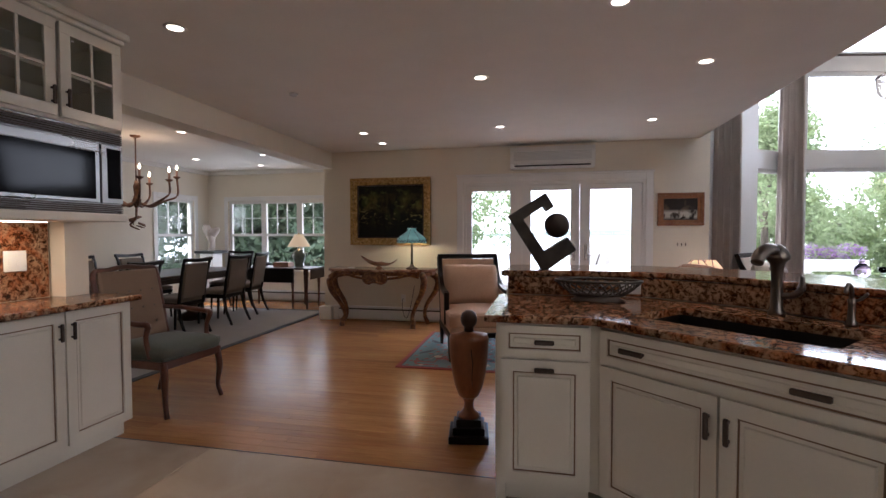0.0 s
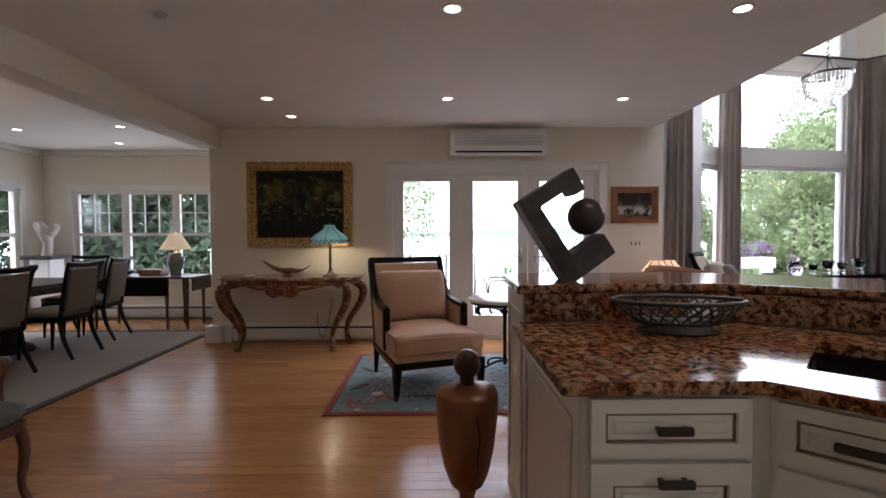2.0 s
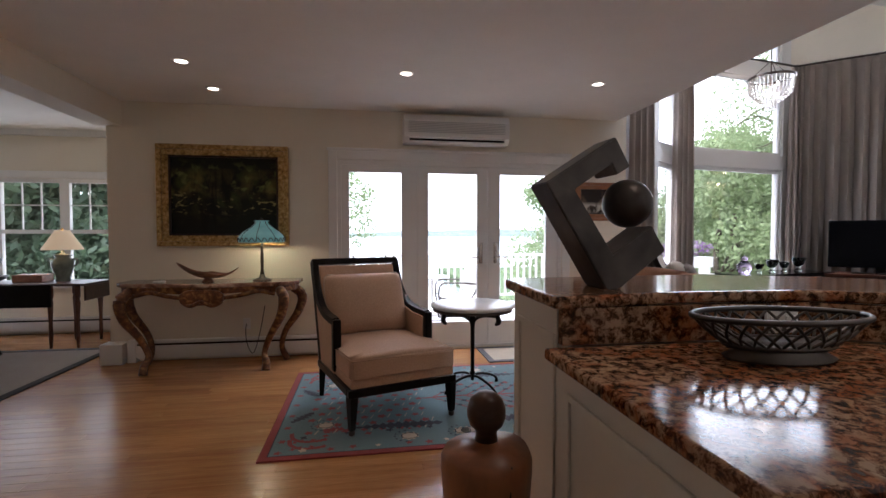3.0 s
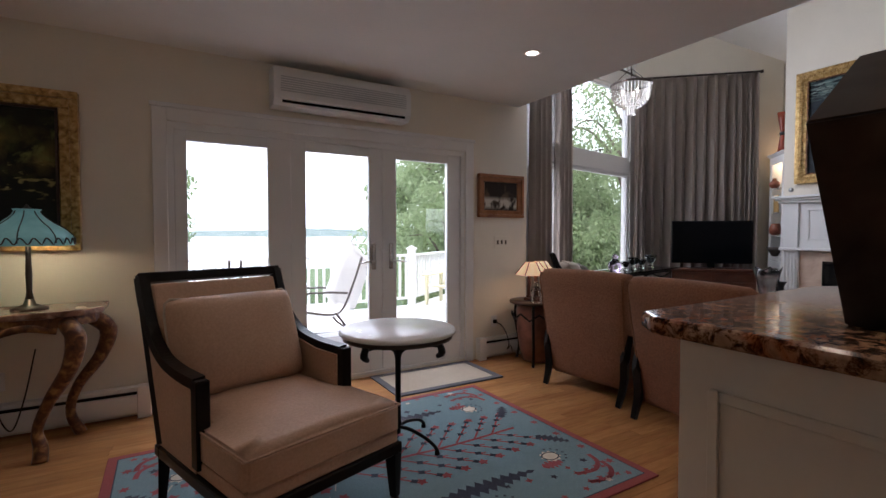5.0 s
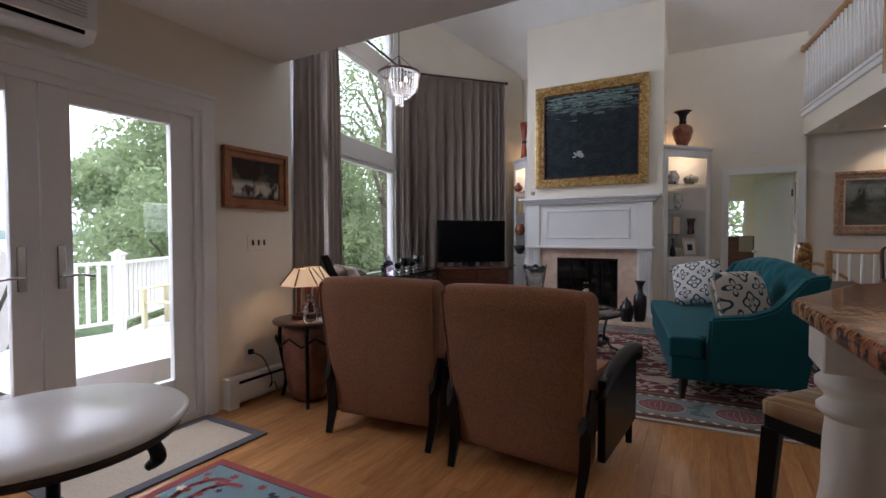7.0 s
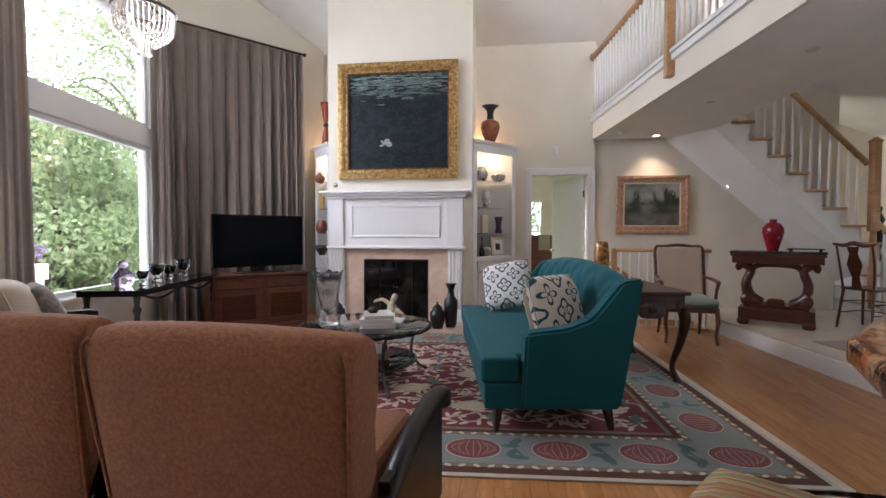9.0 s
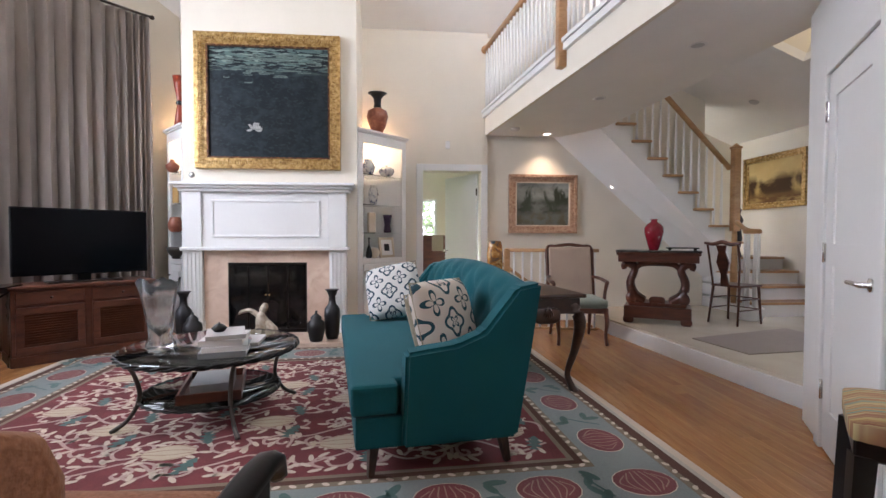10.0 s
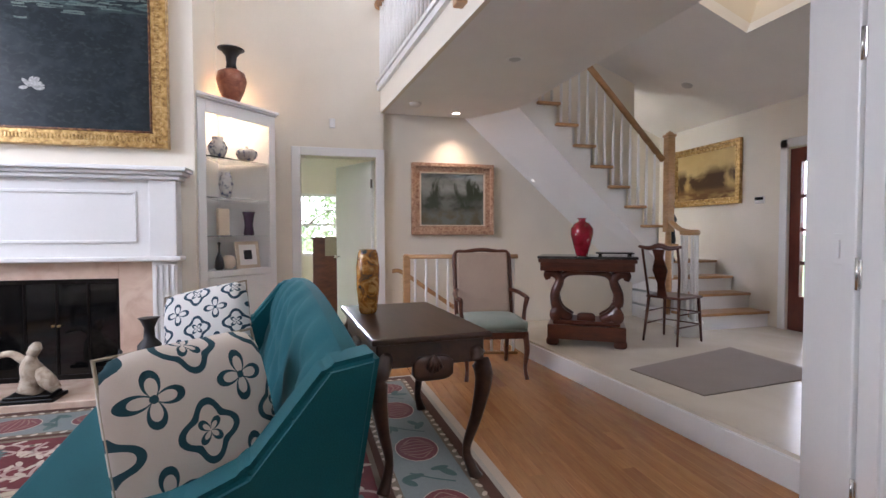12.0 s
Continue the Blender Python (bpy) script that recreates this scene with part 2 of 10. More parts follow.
def cloth(name, col, col2=None, weave=220.0, rough=0.9, relief=0.35, sheen=0.2):
    mt, nt, b = nodes_of(name)
    v = coords(nt)
    n1 = add(nt, "ShaderNodeTexNoise", Scale=4.0, Detail=4.0)
    n2 = add(nt, "ShaderNodeTexNoise", Scale=weave, Detail=2.0)
    nt.links.new(v, n1.inputs["Vector"])
    nt.links.new(v, n2.inputs["Vector"])
    c2 = tuple(0.5 * c + 0.5 * e for c, e in zip(col, col2)) if col2 else tuple(c * 1.1 for c in col)
    a = ramp(nt, n2.outputs["Fac"], [(0.3, tuple(c * 0.9 for c in col)), (0.75, c2)])
    mul = nt.nodes.new("ShaderNodeMixRGB")
    mul.blend_type = "MULTIPLY"
    mul.inputs["Fac"].default_value = 0.5
    nt.links.new(a, mul.inputs["Color1"])
    nt.links.new(ramp(nt, n1.outputs["Fac"], [(0.3, (0.82, 0.82, 0.82)), (0.7, (1, 1, 1))]), mul.inputs["Color2"])
    nt.links.new(mul.outputs["Color"], b.inputs["Base Color"])
    b.inputs["Roughness"].default_value = rough
    b.inputs["Specular IOR Level"].default_value = 0.25
    b.inputs["Sheen Weight"].default_value = sheen
    bump(nt, b, n2.outputs["Fac"], relief, 0.003)
    return mt


def glow(name, col, strength):
    mt, nt, b = nodes_of(name)
    b.inputs["Base Color"].default_value = (*col, 1)
    b.inputs["Emission Color"].default_value = (*col, 1)
    b.inputs["Emission Strength"].default_value = strength
    return mt


def glass_pane(name, tint=(1, 1, 1), rough=0.0):
    mt, nt, b = nodes_of(name)
    b.inputs["Base Color"].default_value = (*tint, 1)
    b.inputs["Roughness"].default_value = rough
    b.inputs["IOR"].default_value = 1.45
    b.inputs["Transmission Weight"].default_value = 1.0
    return mt


def spotted(name, stops, scale=5.0, detail=6.0, rough=0.6, distortion=0.5, stretch=(1, 1, 1)):
    """Painted canvas, stone or bark: one noise through several colours."""
    mt, nt, b = nodes_of(name)
    v = coords(nt, stretch)
    n = add(nt, "ShaderNodeTexNoise", Scale=scale, Detail=detail, Distortion=distortion)
    nt.links.new(v, n.inputs["Vector"])
    nt.links.new(ramp(nt, n.outputs["Fac"], stops), b.inputs["Base Color"])
    b.inputs["Roughness"].default_value = rough
    bump(nt, b, n.outputs["Fac"], 0.15, 0.004)
    return mt


M_WALL = plain("wall_paint", (0.79, 0.73, 0.62), 0.75, vary=0.03, relief=0.04)
M_CEIL = plain("ceiling_paint", (0.87, 0.85, 0.81), 0.85, vary=0.03, relief=0.03)
M_TRIM = plain("trim_paint", (0.80, 0.79, 0.77), 0.4, vary=0.03, relief=0.02)
M_CAB = plain("cabinet_paint", (0.74, 0.69, 0.60), 0.4, vary=0.04, relief=0.03)
M_GLAZE = plain("cabinet_glaze_line", (0.2, 0.12, 0.07), 0.5, vary=0.2)
M_BRONZE = plain("bronze_hardware", (0.08, 0.06, 0.05), 0.35, 0.8, vary=0.2)
M_STEEL = plain("brushed_steel", (0.36, 0.355, 0.345), 0.28, 1.0, vary=0.06)
M_NICKEL = plain("satin_nickel", (0.62, 0.6, 0.57), 0.25, 1.0, vary=0.05)
M_BLACK = plain("black_lacquer", (0.008, 0.006, 0.005), 0.34, vary=0.2)
M_BLACKGLASS = plain("black_glass", (0.004, 0.004, 0.005), 0.06, vary=0.05, relief=0)
for m_, spec in ((M_BLACK, 0.2), (M_BLACKGLASS, 0.1)):
    m_.node_tree.nodes["Principled BSDF"].inputs["Specular IOR Level"].default_value = spec
M_FLOOR = wood("oak_floor_boards", (0.385, 0.162, 0.056), (0.545, 0.275, 0.1), 0.26, (0.9, 9, 9), coat=0.15, per_piece=0.13)
M_OAK = wood("oak_handrail", (0.42, 0.22, 0.09), (0.6, 0.36, 0.17), 0.35, (2, 2, 9), coat=0.2)
M_MAHOG = wood("mahogany", (0.045, 0.011, 0.006), (0.13, 0.034, 0.015), 0.3, (3, 3, 12), coat=0.12)
M_WALNUT = wood("dark_walnut", (0.022, 0.009, 0.005), (0.07, 0.03, 0.016), 0.3, (2, 12, 12), coat=0.08)
M_CHERRY = wood("cherry_wood", (0.065, 0.018, 0.009), (0.15, 0.046, 0.021), 0.32, (3, 3, 10), coat=0.12)
M_TILE = spotted("limestone_tile", [(0.3, (0.42, 0.33, 0.25)), (0.6, (0.5, 0.41, 0.32)), (0.8, (0.57, 0.48, 0.38))], 2.5, 6, 0.18)
M_LANDING = spotted("cream_stone", [(0.3, (0.62, 0.55, 0.45)), (0.7, (0.72, 0.66, 0.56))], 2.0, 5, 0.25)
M_GRANITE = granite("brown_granite")
M_MARBLE = spotted("rose_marble", [(0.3, (0.6, 0.42, 0.32)), (0.55, (0.72, 0.55, 0.43)), (0.8, (0.78, 0.64, 0.52))], 4, 8, 0.2, 1.5)
M_WHITE_TOP = plain("pale_stone_top", (0.72, 0.7, 0.68), 0.25, vary=0.05)
M_CURTAIN = cloth("taupe_curtain", (0.6, 0.515, 0.45), weave=160, relief=0.2)
M_TEAL = cloth("teal_wool", (0.005, 0.085, 0.105), (0.008, 0.115, 0.135), weave=300, relief=0.15, sheen=0.06)
M_BROWNCLOTH = cloth("brown_chenille", (0.23, 0.098, 0.048), (0.37, 0.18, 0.095), weave=85, relief=1.0, sheen=0.05)
M_CREAM = cloth("cream_linen", (0.62, 0.52, 0.42), (0.74, 0.64, 0.53), weave=260, relief=0.15)
M_TAN = cloth("tan_leather_cloth", (0.6, 0.39, 0.265), (0.66, 0.45, 0.32), weave=90, relief=0.06, rough=0.6, sheen=0.05)
M_GREENSEAT = cloth("grey_green_velvet", (0.11, 0.12, 0.095), (0.15, 0.165, 0.13), weave=140, relief=0.2)
M_TAUPEBACK = cloth("taupe_upholstery", (0.2, 0.158, 0.125), (0.27, 0.215, 0.17), weave=150, relief=0.2)
M_GOLD = spotted("gilt_frame", [(0.3, (0.2, 0.11, 0.035)), (0.5, (0.46, 0.29, 0.1)), (0.7, (0.66, 0.47, 0.22))], 30, 5, 0.33)
M_GOLD.node_tree.nodes["Principled BSDF"].inputs["Metallic"].default_value = 0.65
M_GILTWOOD = spotted("worn_gilt_wood", [(0.32, (0.055, 0.018, 0.009)), (0.52, (0.15, 0.055, 0.02)), (0.72, (0.4, 0.21, 0.07))], 22, 6, 0.38)
M_GILTWOOD.node_tree.nodes["Principled BSDF"].inputs["Metallic"].default_value = 0.2
M_GLASS = glass_pane("window_glass")
M_CLEAR = glass_pane("clear_glass", (0.93, 0.97, 0.95))
M_MIRROR = plain("mirror", (0.85, 0.85, 0.85), 0.03, 1.0, vary=0.01, relief=0)
M_FIREGLASS = plain("smoked_fire_glass", (0.006, 0.006, 0.006), 0.03, vary=0.05, relief=0)
M_LAMP = glow("lamp_disc", (1.0, 0.86, 0.66), 9.0)

# ---- the building ----
CEIL = 2.545


def wall_bm(length, thick, z0, z1, holes=(), top=None):
    """A wall along +x from 0 to length, thickness towards +y, with openings (u0, u1, z0, z1)."""
    us = sorted({0.0, length, *[u for h in holes for u in h[:2]]})
    zs = sorted({z0, z1, *[z for h in holes for z in h[2:]]})
    bm = bmesh.new()
    vs = {}

    def vert(u, z):
        if (u, z) not in vs:
            zz = z if (top is None or z != z1) else top(u)
            vs[(u, z)] = bm.verts.new((u, 0, zz))
        return vs[(u, z)]

    for u0, u1 in zip(us, us[1:]):
        for a, b in zip(zs, zs[1:]):
            um, zm = (u0 + u1) / 2, (a + b) / 2
            if any(h[0] < um < h[1] and h[2] < zm < h[3] for h in holes):
                continue
            bm.faces.new((vert(u0, a), vert(u1, a), vert(u1, b), vert(u0, b)))
    geo = bmesh.ops.extrude_face_region(bm, geom=bm.faces[:])
    bmesh.ops.translate(bm, vec=(0, thick, 0), verts=[v for v in geo["geom"] if isinstance(v, bmesh.types.BMVert)])
    bmesh.ops.recalc_face_normals(bm, faces=bm.faces[:])
    return bm


def along(p, q):
    """The pose of a line in plan from p to q."""
    return pose(p[0], p[1], 0, 0, 0, math.degrees(math.atan2(q[1] - p[1], q[0] - p[0])))


def wall(name, p, q, thick, z0, z1, holes=(), label="cream painted plaster wall", mat=None, top=None):
    length = math.hypot(q[0] - p[0], q[1] - p[1])
    bm = moved(wall_bm(length, thick, z0, z1, holes, top), along(p, q))
    return structure(name, bm, mat or M_WALL, label, "wall")


# floors
structure("floor_subfloor", box(-6.6, 8.6, -3.2, 8.4, -0.3, -0.02), M_WALNUT, "dark subfloor under the oak boards", "floor")
structure("floor_kitchen", box(-3.2, 3.1, -2.6, 2.40, -0.02, 0.0), M_TILE, "polished beige limestone kitchen floor", "floor")

# lake wall with the terrace doors
wall("wall_lake", (-2.88, 6.60), (2.40, 6.60), 0.16, 0, CEIL + 0.3, [(2.04, 4.51, 0.02, 2.03)])
wall("wall_partition_dining", (-2.88, 6.60), (-2.88, 8.15), 0.14, 0, CEIL, label="cream end of the partition by the dining room")
wall("wall_dining_far", (-6.4, 8.15), (-2.88, 8.15), 0.16, 0, CEIL, [(0.55, 2.85, 0.62, 1.95)])
wall("wall_dining_side", (-6.3, 2.4), (-6.3, 8.15), 0.16, 0, CEIL, [(4.45, 5.35, 0.62, 1.95)])
wall("wall_dining_near", (-2.95, 2.44), (-6.4, 2.44), 0.16, 0, CEIL)
wall("wall_kitchen_side", (-2.72, -2.6), (-2.72, 2.42), 0.16, 0, CEIL)
wall("wall_kitchen_back", (3.2, -2.6), (-3.0, -2.6), 0.16, 0, CEIL)
wall("wall_kitchen_hall", (3.15, 1.48), (3.15, -2.6), 0.14, 0, CEIL, label="plain wall between kitchen and hall")
structure("ceiling_kitchen", prism([(-3.1, -2.7), (2.28, -2.7), (2.28, 6.66), (-3.1, 6.66)], CEIL, CEIL + 0.34), M_CEIL, "white flat ceiling over kitchen and sitting area", "ceiling")
structure("ceiling_dining", prism([(-6.5, 2.3), (-3.1, 2.3), (-3.1, 8.3), (-6.5, 8.3)], CEIL, CEIL + 0.3), M_CEIL, "white flat ceiling over the dining room", "ceiling")
structure("beam_dining", box(-3.12, -2.88, 2.2, 6.6, 2.30, CEIL - 0.002), M_WALL, "cream plastered beam at the dining room", "beam")

# living room shell
BAY_A, BAY_B, BAY_C, BAY_D = (2.40, 6.62), (3.85, 7.62), (5.98, 8.02), (7.60, 6.52)


def roof_z(x):
    return 3.95 + 0.62 * (7.64 - x) if x > 3.9 else 3.95 + 0.62 * (7.64 - 3.9) - 0.62 * (3.9 - x)


def slope_top(p, q):
    length = math.hypot(q[0] - p[0], q[1] - p[1])
    return lambda u: roof_z(p[0] + (q[0] - p[0]) * u / length)


LEN_AB = math.dist(BAY_A, BAY_B)
LEN_BC = math.dist(BAY_B, BAY_C)
wall("wall_bay_side", BAY_A, BAY_B, 0.16, 0, 6.0, [(0.95, 1.62, 0.62, 2.2), (0.95, 1.62, 2.42, 3.5)], top=slope_top(BAY_A, BAY_B), mat=M_TRIM)
wall("wall_bay_front", BAY_B, BAY_C, 0.16, 0, 6.0, [(0.14, LEN_BC - 0.14, 0.62, 2.24), (0.14, LEN_BC - 0.14, 2.46, 3.62), (0.2, LEN_BC - 0.2, 3.86, 4.7)], top=slope_top(BAY_B, BAY_C), mat=M_TRIM)
wall("wall_bay_end", BAY_C, BAY_D, 0.16, 0, 6.0, top=slope_top(BAY_C, BAY_D))
wall("wall_chimney_side", (7.64, 6.6), (7.64, 2.5), 0.16, 0, 3.97, [(3.215, 4.015, 0, 2.07)])
wall("wall_stair", (7.70, 2.5), (7.70, -0.7), 0.16, -1.5, 6.2, label="cream wall beside the stairs")


def slab_y(profile, y0, y1):
    """An outline in x and z, drawn along y."""
    bm = prism([(x, z) for x, z in profile], 0, y1 - y0)
    return moved(bm, Matrix(((1, 0, 0, 0), (0, 0, 1, y0), (0, 1, 0, 0), (0, 0, 0, 1))))


structure("ceiling_living", slab_y([(8.0, roof_z(8.0)), (3.9, roof_z(3.9)), (1.9, roof_z(1.9)), (1.9, roof_z(1.9) + 0.1), (3.9, roof_z(3.9) + 0.1), (8.0, roof_z(8.0) + 0.1)], 0.7, 8.4), M_CEIL, "white sloping cathedral ceiling", "ceiling")
structure("wall_over_kitchen", box(2.12, 2.28, 2.0, 6.62, CEIL + 0.34, 5.4), M_WALL, "cream wall above the low ceiling", "wall")

# ---- entrance landing, balcony and stairs ----
LAND = 0.17
structure("landing_floor", prism([(3.0, 0.80), (4.2, 0.92), (6.72, 1.16), (7.7, 1.16), (7.7, -2.4), (3.0, -2.4)], -0.02, LAND), M_LANDING, "cream stone raised entrance landing", "floor")
structure("trim_landing_riser", prism([(3.6, 0.862), (4.2, 0.922), (6.72, 1.163), (6.715, 1.187), (4.195, 0.946), (3.6, 0.886)], 0.0, LAND - 0.02), M_TRIM, "white painted step riser", "trim")
wall("wall_hall_back", (8.7, -1.8), (3.0, -1.8), 0.16, 0, 5.6, [(2.16, 3.06, LAND, 2.16)], label="cream entrance hall wall")
wall("wall_hall_side", (8.6, 0.0), (8.6, -1.8), 0.16, 0, 5.6)
HM = pose(0, -0.9, 3.05, 22)
SK = (4.9, 6.1, 0.17, 1.38)
structure("ceiling_hall", moved(join(box(3.0, SK[0], -1.7, 2.2, 0.0, 0.1), box(SK[1], 8.7, -1.7, 2.2, 0.0, 0.1), box(SK[0], SK[1], -1.7, SK[2], 0.0, 0.1), box(SK[0], SK[1], SK[3], 2.2, 0.0, 0.1)), HM), M_CEIL, "white sloping hall ceiling with a skylight opening", "ceiling")
# the last box is an added lid that keeps the open sky out
structure("skylight_shaft", moved(join(box(SK[0] - 0.06, SK[0], SK[2] - 0.06, SK[3] + 0.06, 0.1, 1.1), box(SK[1], SK[1] + 0.06, SK[2] - 0.06, SK[3] + 0.06, 0.1, 1.1), box(SK[0], SK[1], SK[2] - 0.06, SK[2], 0.1, 1.1), box(SK[0], SK[1], SK[3], SK[3] + 0.06, 0.1, 1.1), box(SK[0] - 0.06, SK[1] + 0.06, SK[2] - 0.06, SK[3] + 0.06, 1.1, 1.15)), HM), M_WALL, "cream plastered skylight shaft closed by an added lid", "wall")
# diagonal closet wall with the white door
DG0, DG1 = (4.04, 1.10), (2.72, 1.905)
DGM = along(DG0, DG1)
structure("wall_closet", moved(wall_bm(math.dist(DG0, DG1), 0.12, 0, 4.2, [(0.447, 1.187, 0.0, 2.06)]), DGM), M_TRIM, "white painted closet wall", "wall")
wall("wall_hall_dividing", (3.915, 1.09), (3.92, 0.9), 0.12, 0, 4.2, label="white end wall beside the entrance", mat=M_TRIM)
wall("wall_hall_dividing_side", (3.92, 0.9), (3.92, -1.8), 0.12, 0, 4.2, label="white end wall beside the entrance", mat=M_TRIM)
# balcony slab
structure("ceiling_balcony", prism([(3.0, 1.92), (7.64, 2.50), (7.64, 1.14), (3.0, 0.92)], 2.56, 2.62), M_CEIL, "white underside of the balcony", "ceiling")
structure("balcony_fascia", prism([(3.0, 1.955), (7.64, 2.535), (7.64, 2.50), (3.0, 1.92)], 2.56, 2.90), M_WALL, "cream balcony fascia", "wall")
structure("trim_balcony_moulding", join(prism([(3.0, 1.99), (7.64, 2.57), (7.64, 2.536), (3.0, 1.956)], 2.80, 2.86), prism([(3.0, 2.005), (7.64, 2.585), (7.64, 2.536), (3.0, 1.956)], 2.865, 2.90)), M_TRIM, "white moulding along the balcony edge", "trim")
structure("balcony_floor", prism([(3.0, 1.95), (7.64, 2.53), (7.64, 1.14), (3.0, 0.92)], 2.90, 2.93), M_OAK, "oak balcony floor", "floor")
wall("wall_balcony_back", (3.0, 0.7), (4.6, 0.7), 0.14, 2.95, 5.8, label="cream upper wall behind the balcony")

# ---- outside ----
M_DECK = plain("deck_boards_paint", (0.62, 0.61, 0.6), 0.55, vary=0.08)
M_GRASS = spotted("grass", [(0.3, (0.03, 0.06, 0.015)), (0.7, (0.08, 0.13, 0.035))], 3, 6, 0.9)
M_WATER = plain("lake_water", (0.35, 0.4, 0.42), 0.12, vary=0.05, scale=0.02, fine=0.6, relief=0.25)
M_FARWOOD = spotted("far_woods", [(0.3, (0.09, 0.13, 0.12)), (0.7, (0.16, 0.2, 0.18))], 0.05, 6, 0.9)
structure("ground", join(box(-2000, 2000, 10.9, 17, -4.4, -3.0), box(8.0, 2000, 17, 60, -4.4, -3.0), box(-2000, 2000, -2000, 10.9, -3.1, -2.6)), M_GRASS, "green lawn round the house", "ground")
structure("water_lake", box(-3000, 3000, 16, 3500, -4.5, -4.0), M_WATER, "pale grey lake under an overcast sky", "water")

# ---- kitchen ----
def framed_front(parent, x0, x1, z0, z1, m, handle="", name="door"):
    """A panelled cabinet front in the plane y = 0 facing -y; handle: side or 'mid'."""
    r = 0.055 if (z1 - z0) > 0.25 else 0.035
    bm = box(x0, x1, -0.020, 0.0, z0, z1)
    front = min(bm.faces, key=lambda f: f.calc_center_median().y)
    for thick, deep in ((r, 0.0), (0.0015, 0.010), (0.02, 0.0), (0.005, -0.005)):
        bmesh.ops.inset_region(bm, faces=[front], thickness=thick, use_even_offset=True)
        if deep:
            bmesh.ops.translate(bm, vec=(0, deep, 0), verts=front.verts[:])
    d = part(name, bm, M_CAB, parent, m=m)
    e = 0.004
    part("glaze_line", join(*[box(a, b, -0.0125, -0.0105, c, f) for a, b, c, f in (
        (x0 + r, x1 - r, z0 + r, z0 + r + 2 * e), (x0 + r, x1 - r, z1 - r - 2 * e, z1 - r), (x0 + r, x0 + r + 2 * e, z0 + r, z1 - r), (x1 - r - 2 * e, x1 - r, z0 + r, z1 - r))]), M_GLAZE, d, "dark glaze in the panel grooves")
    if handle == "mid":
        cx, cz = (x0 + x1) / 2, (z0 + z1) / 2
        part("handle", join(box(cx - 0.045, cx + 0.045, -0.045, -0.03, cz - 0.011, cz + 0.011, 0.004), box(cx - 0.04, cx - 0.03, -0.032, -0.014, cz - 0.005, cz + 0.005), box(cx + 0.03, cx + 0.04, -0.032, -0.014, cz - 0.005, cz + 0.005)), M_BRONZE, d, "dark bronze pull")
    elif handle in ("left", "right"):
        cx, cz = (x0 + 0.03 if handle == "left" else x1 - 0.03), (z1 - 0.11 if z0 < 1 else z0 + 0.1)
        part("handle", join(box(cx - 0.009, cx + 0.009, -0.05, -0.036, cz - 0.05, cz + 0.05, 0.004), box(cx - 0.005, cx + 0.005, -0.04, -0.018, cz - 0.04, cz - 0.03), box(cx - 0.005, cx + 0.005, -0.04, -0.018, cz + 0.03, cz + 0.04)), M_BRONZE, d, "dark bronze pull")
    return d


def base_cabinet(label, w, depth, m, fronts, z1=0.88, toe=0.1):
    """Body along x, front in y = 0 facing -y. fronts: rows of x0, x1, z0, z1, handle, name."""
    t = thing("base_cabinet", label, "kitchen cabinet", m)
    part("body", join(box(0, w, 0.001, depth, toe, z1), box(0.0, w, 0.06, depth, 0.0, toe)), M_CAB, t)
    for x0, x1, a, b, h, n in fronts:
        framed_front(t, x0, x1, a, b, None, h, n)
    return t


# left run, facing +x: local x runs towards +y
for y0, lbl in ((1.62, "cream glazed end base cabinet with two doors"), (0.76, "cream glazed base cabinet with two doors"), (-0.10, "cream glazed base cabinet with two doors")):
    base_cabinet(lbl, 0.85, 0.34, pose(-2.35, y0, 0, 0, 0, 90), [(0.01, 0.42, 0.11, 0.87, "right", "door"), (0.43, 0.84, 0.11, 0.87, "left", "door")])
tagged(part("countertop", prism([(-2.71, -0.15), (-2.24, -0.15), (-2.24, 2.47), (-2.71, 2.47)], 0.885, 0.92, 0.012, 3), M_GRANITE), "polished brown speckled granite countertop", "countertop")
tagged(part("backsplash", box(-2.715, -2.70, -0.15, 2.25, 0.922, 1.42), M_GRANITE), "brown speckled granite backsplash under the microwave", "backsplash")
sw = thing("switch_plate", "white double rocker switch plate on the backsplash", "light switch", pose(-2.698, 2.06, 1.15, 0, 0, 90))
part("plate", box(-0.06, 0.06, -0.008, 0, -0.06, 0.06, 0.003), M_TRIM, sw)
for sx in (-0.025, 0.025):
    part("rocker", box(sx - 0.016, sx + 0.016, -0.013, -0.008, -0.034, 0.034, 0.002), M_TRIM, sw)
structure("pillar_kitchen", box(-2.72, -2.60, 2.27, 2.42, 0.92, 1.41), M_WALL, "cream wall end beside the backsplash", "wall")

mw = thing("microwave", "stainless built-in microwave with black window and vents", "microwave", pose(-2.30, 1.64, 1.40, 0, 0, 90))
part("body", box(0, 0.76, 0.012, 0.40, 0.03, 0.52), M_STEEL, mw)
part("hood_lip", box(-0.005, 0.765, -0.03, 0.40, -0.02, 0.028, 0.008, 2), M_CAB, mw)
part("door", join(box(0.01, 0.60, -0.012, 0.01, 0.09, 0.44, 0.004), box(0.0, 0.60, -0.016, 0.0, 0.385, 0.44, 0.006)), M_STEEL, mw)
part("window", box(0.03, 0.57, -0.0185, -0.0125, 0.11, 0.385, 0.003), M_BLACKGLASS, mw, "black glass window")
cp = part("control_panel", box(0.61, 0.75, -0.014, 0.01, 0.09, 0.44, 0.003), M_STEEL, mw)
part("display", box(0.645, 0.735, -0.018, -0.013, 0.12, 0.42, 0.002), M_BLACKGLASS, cp)
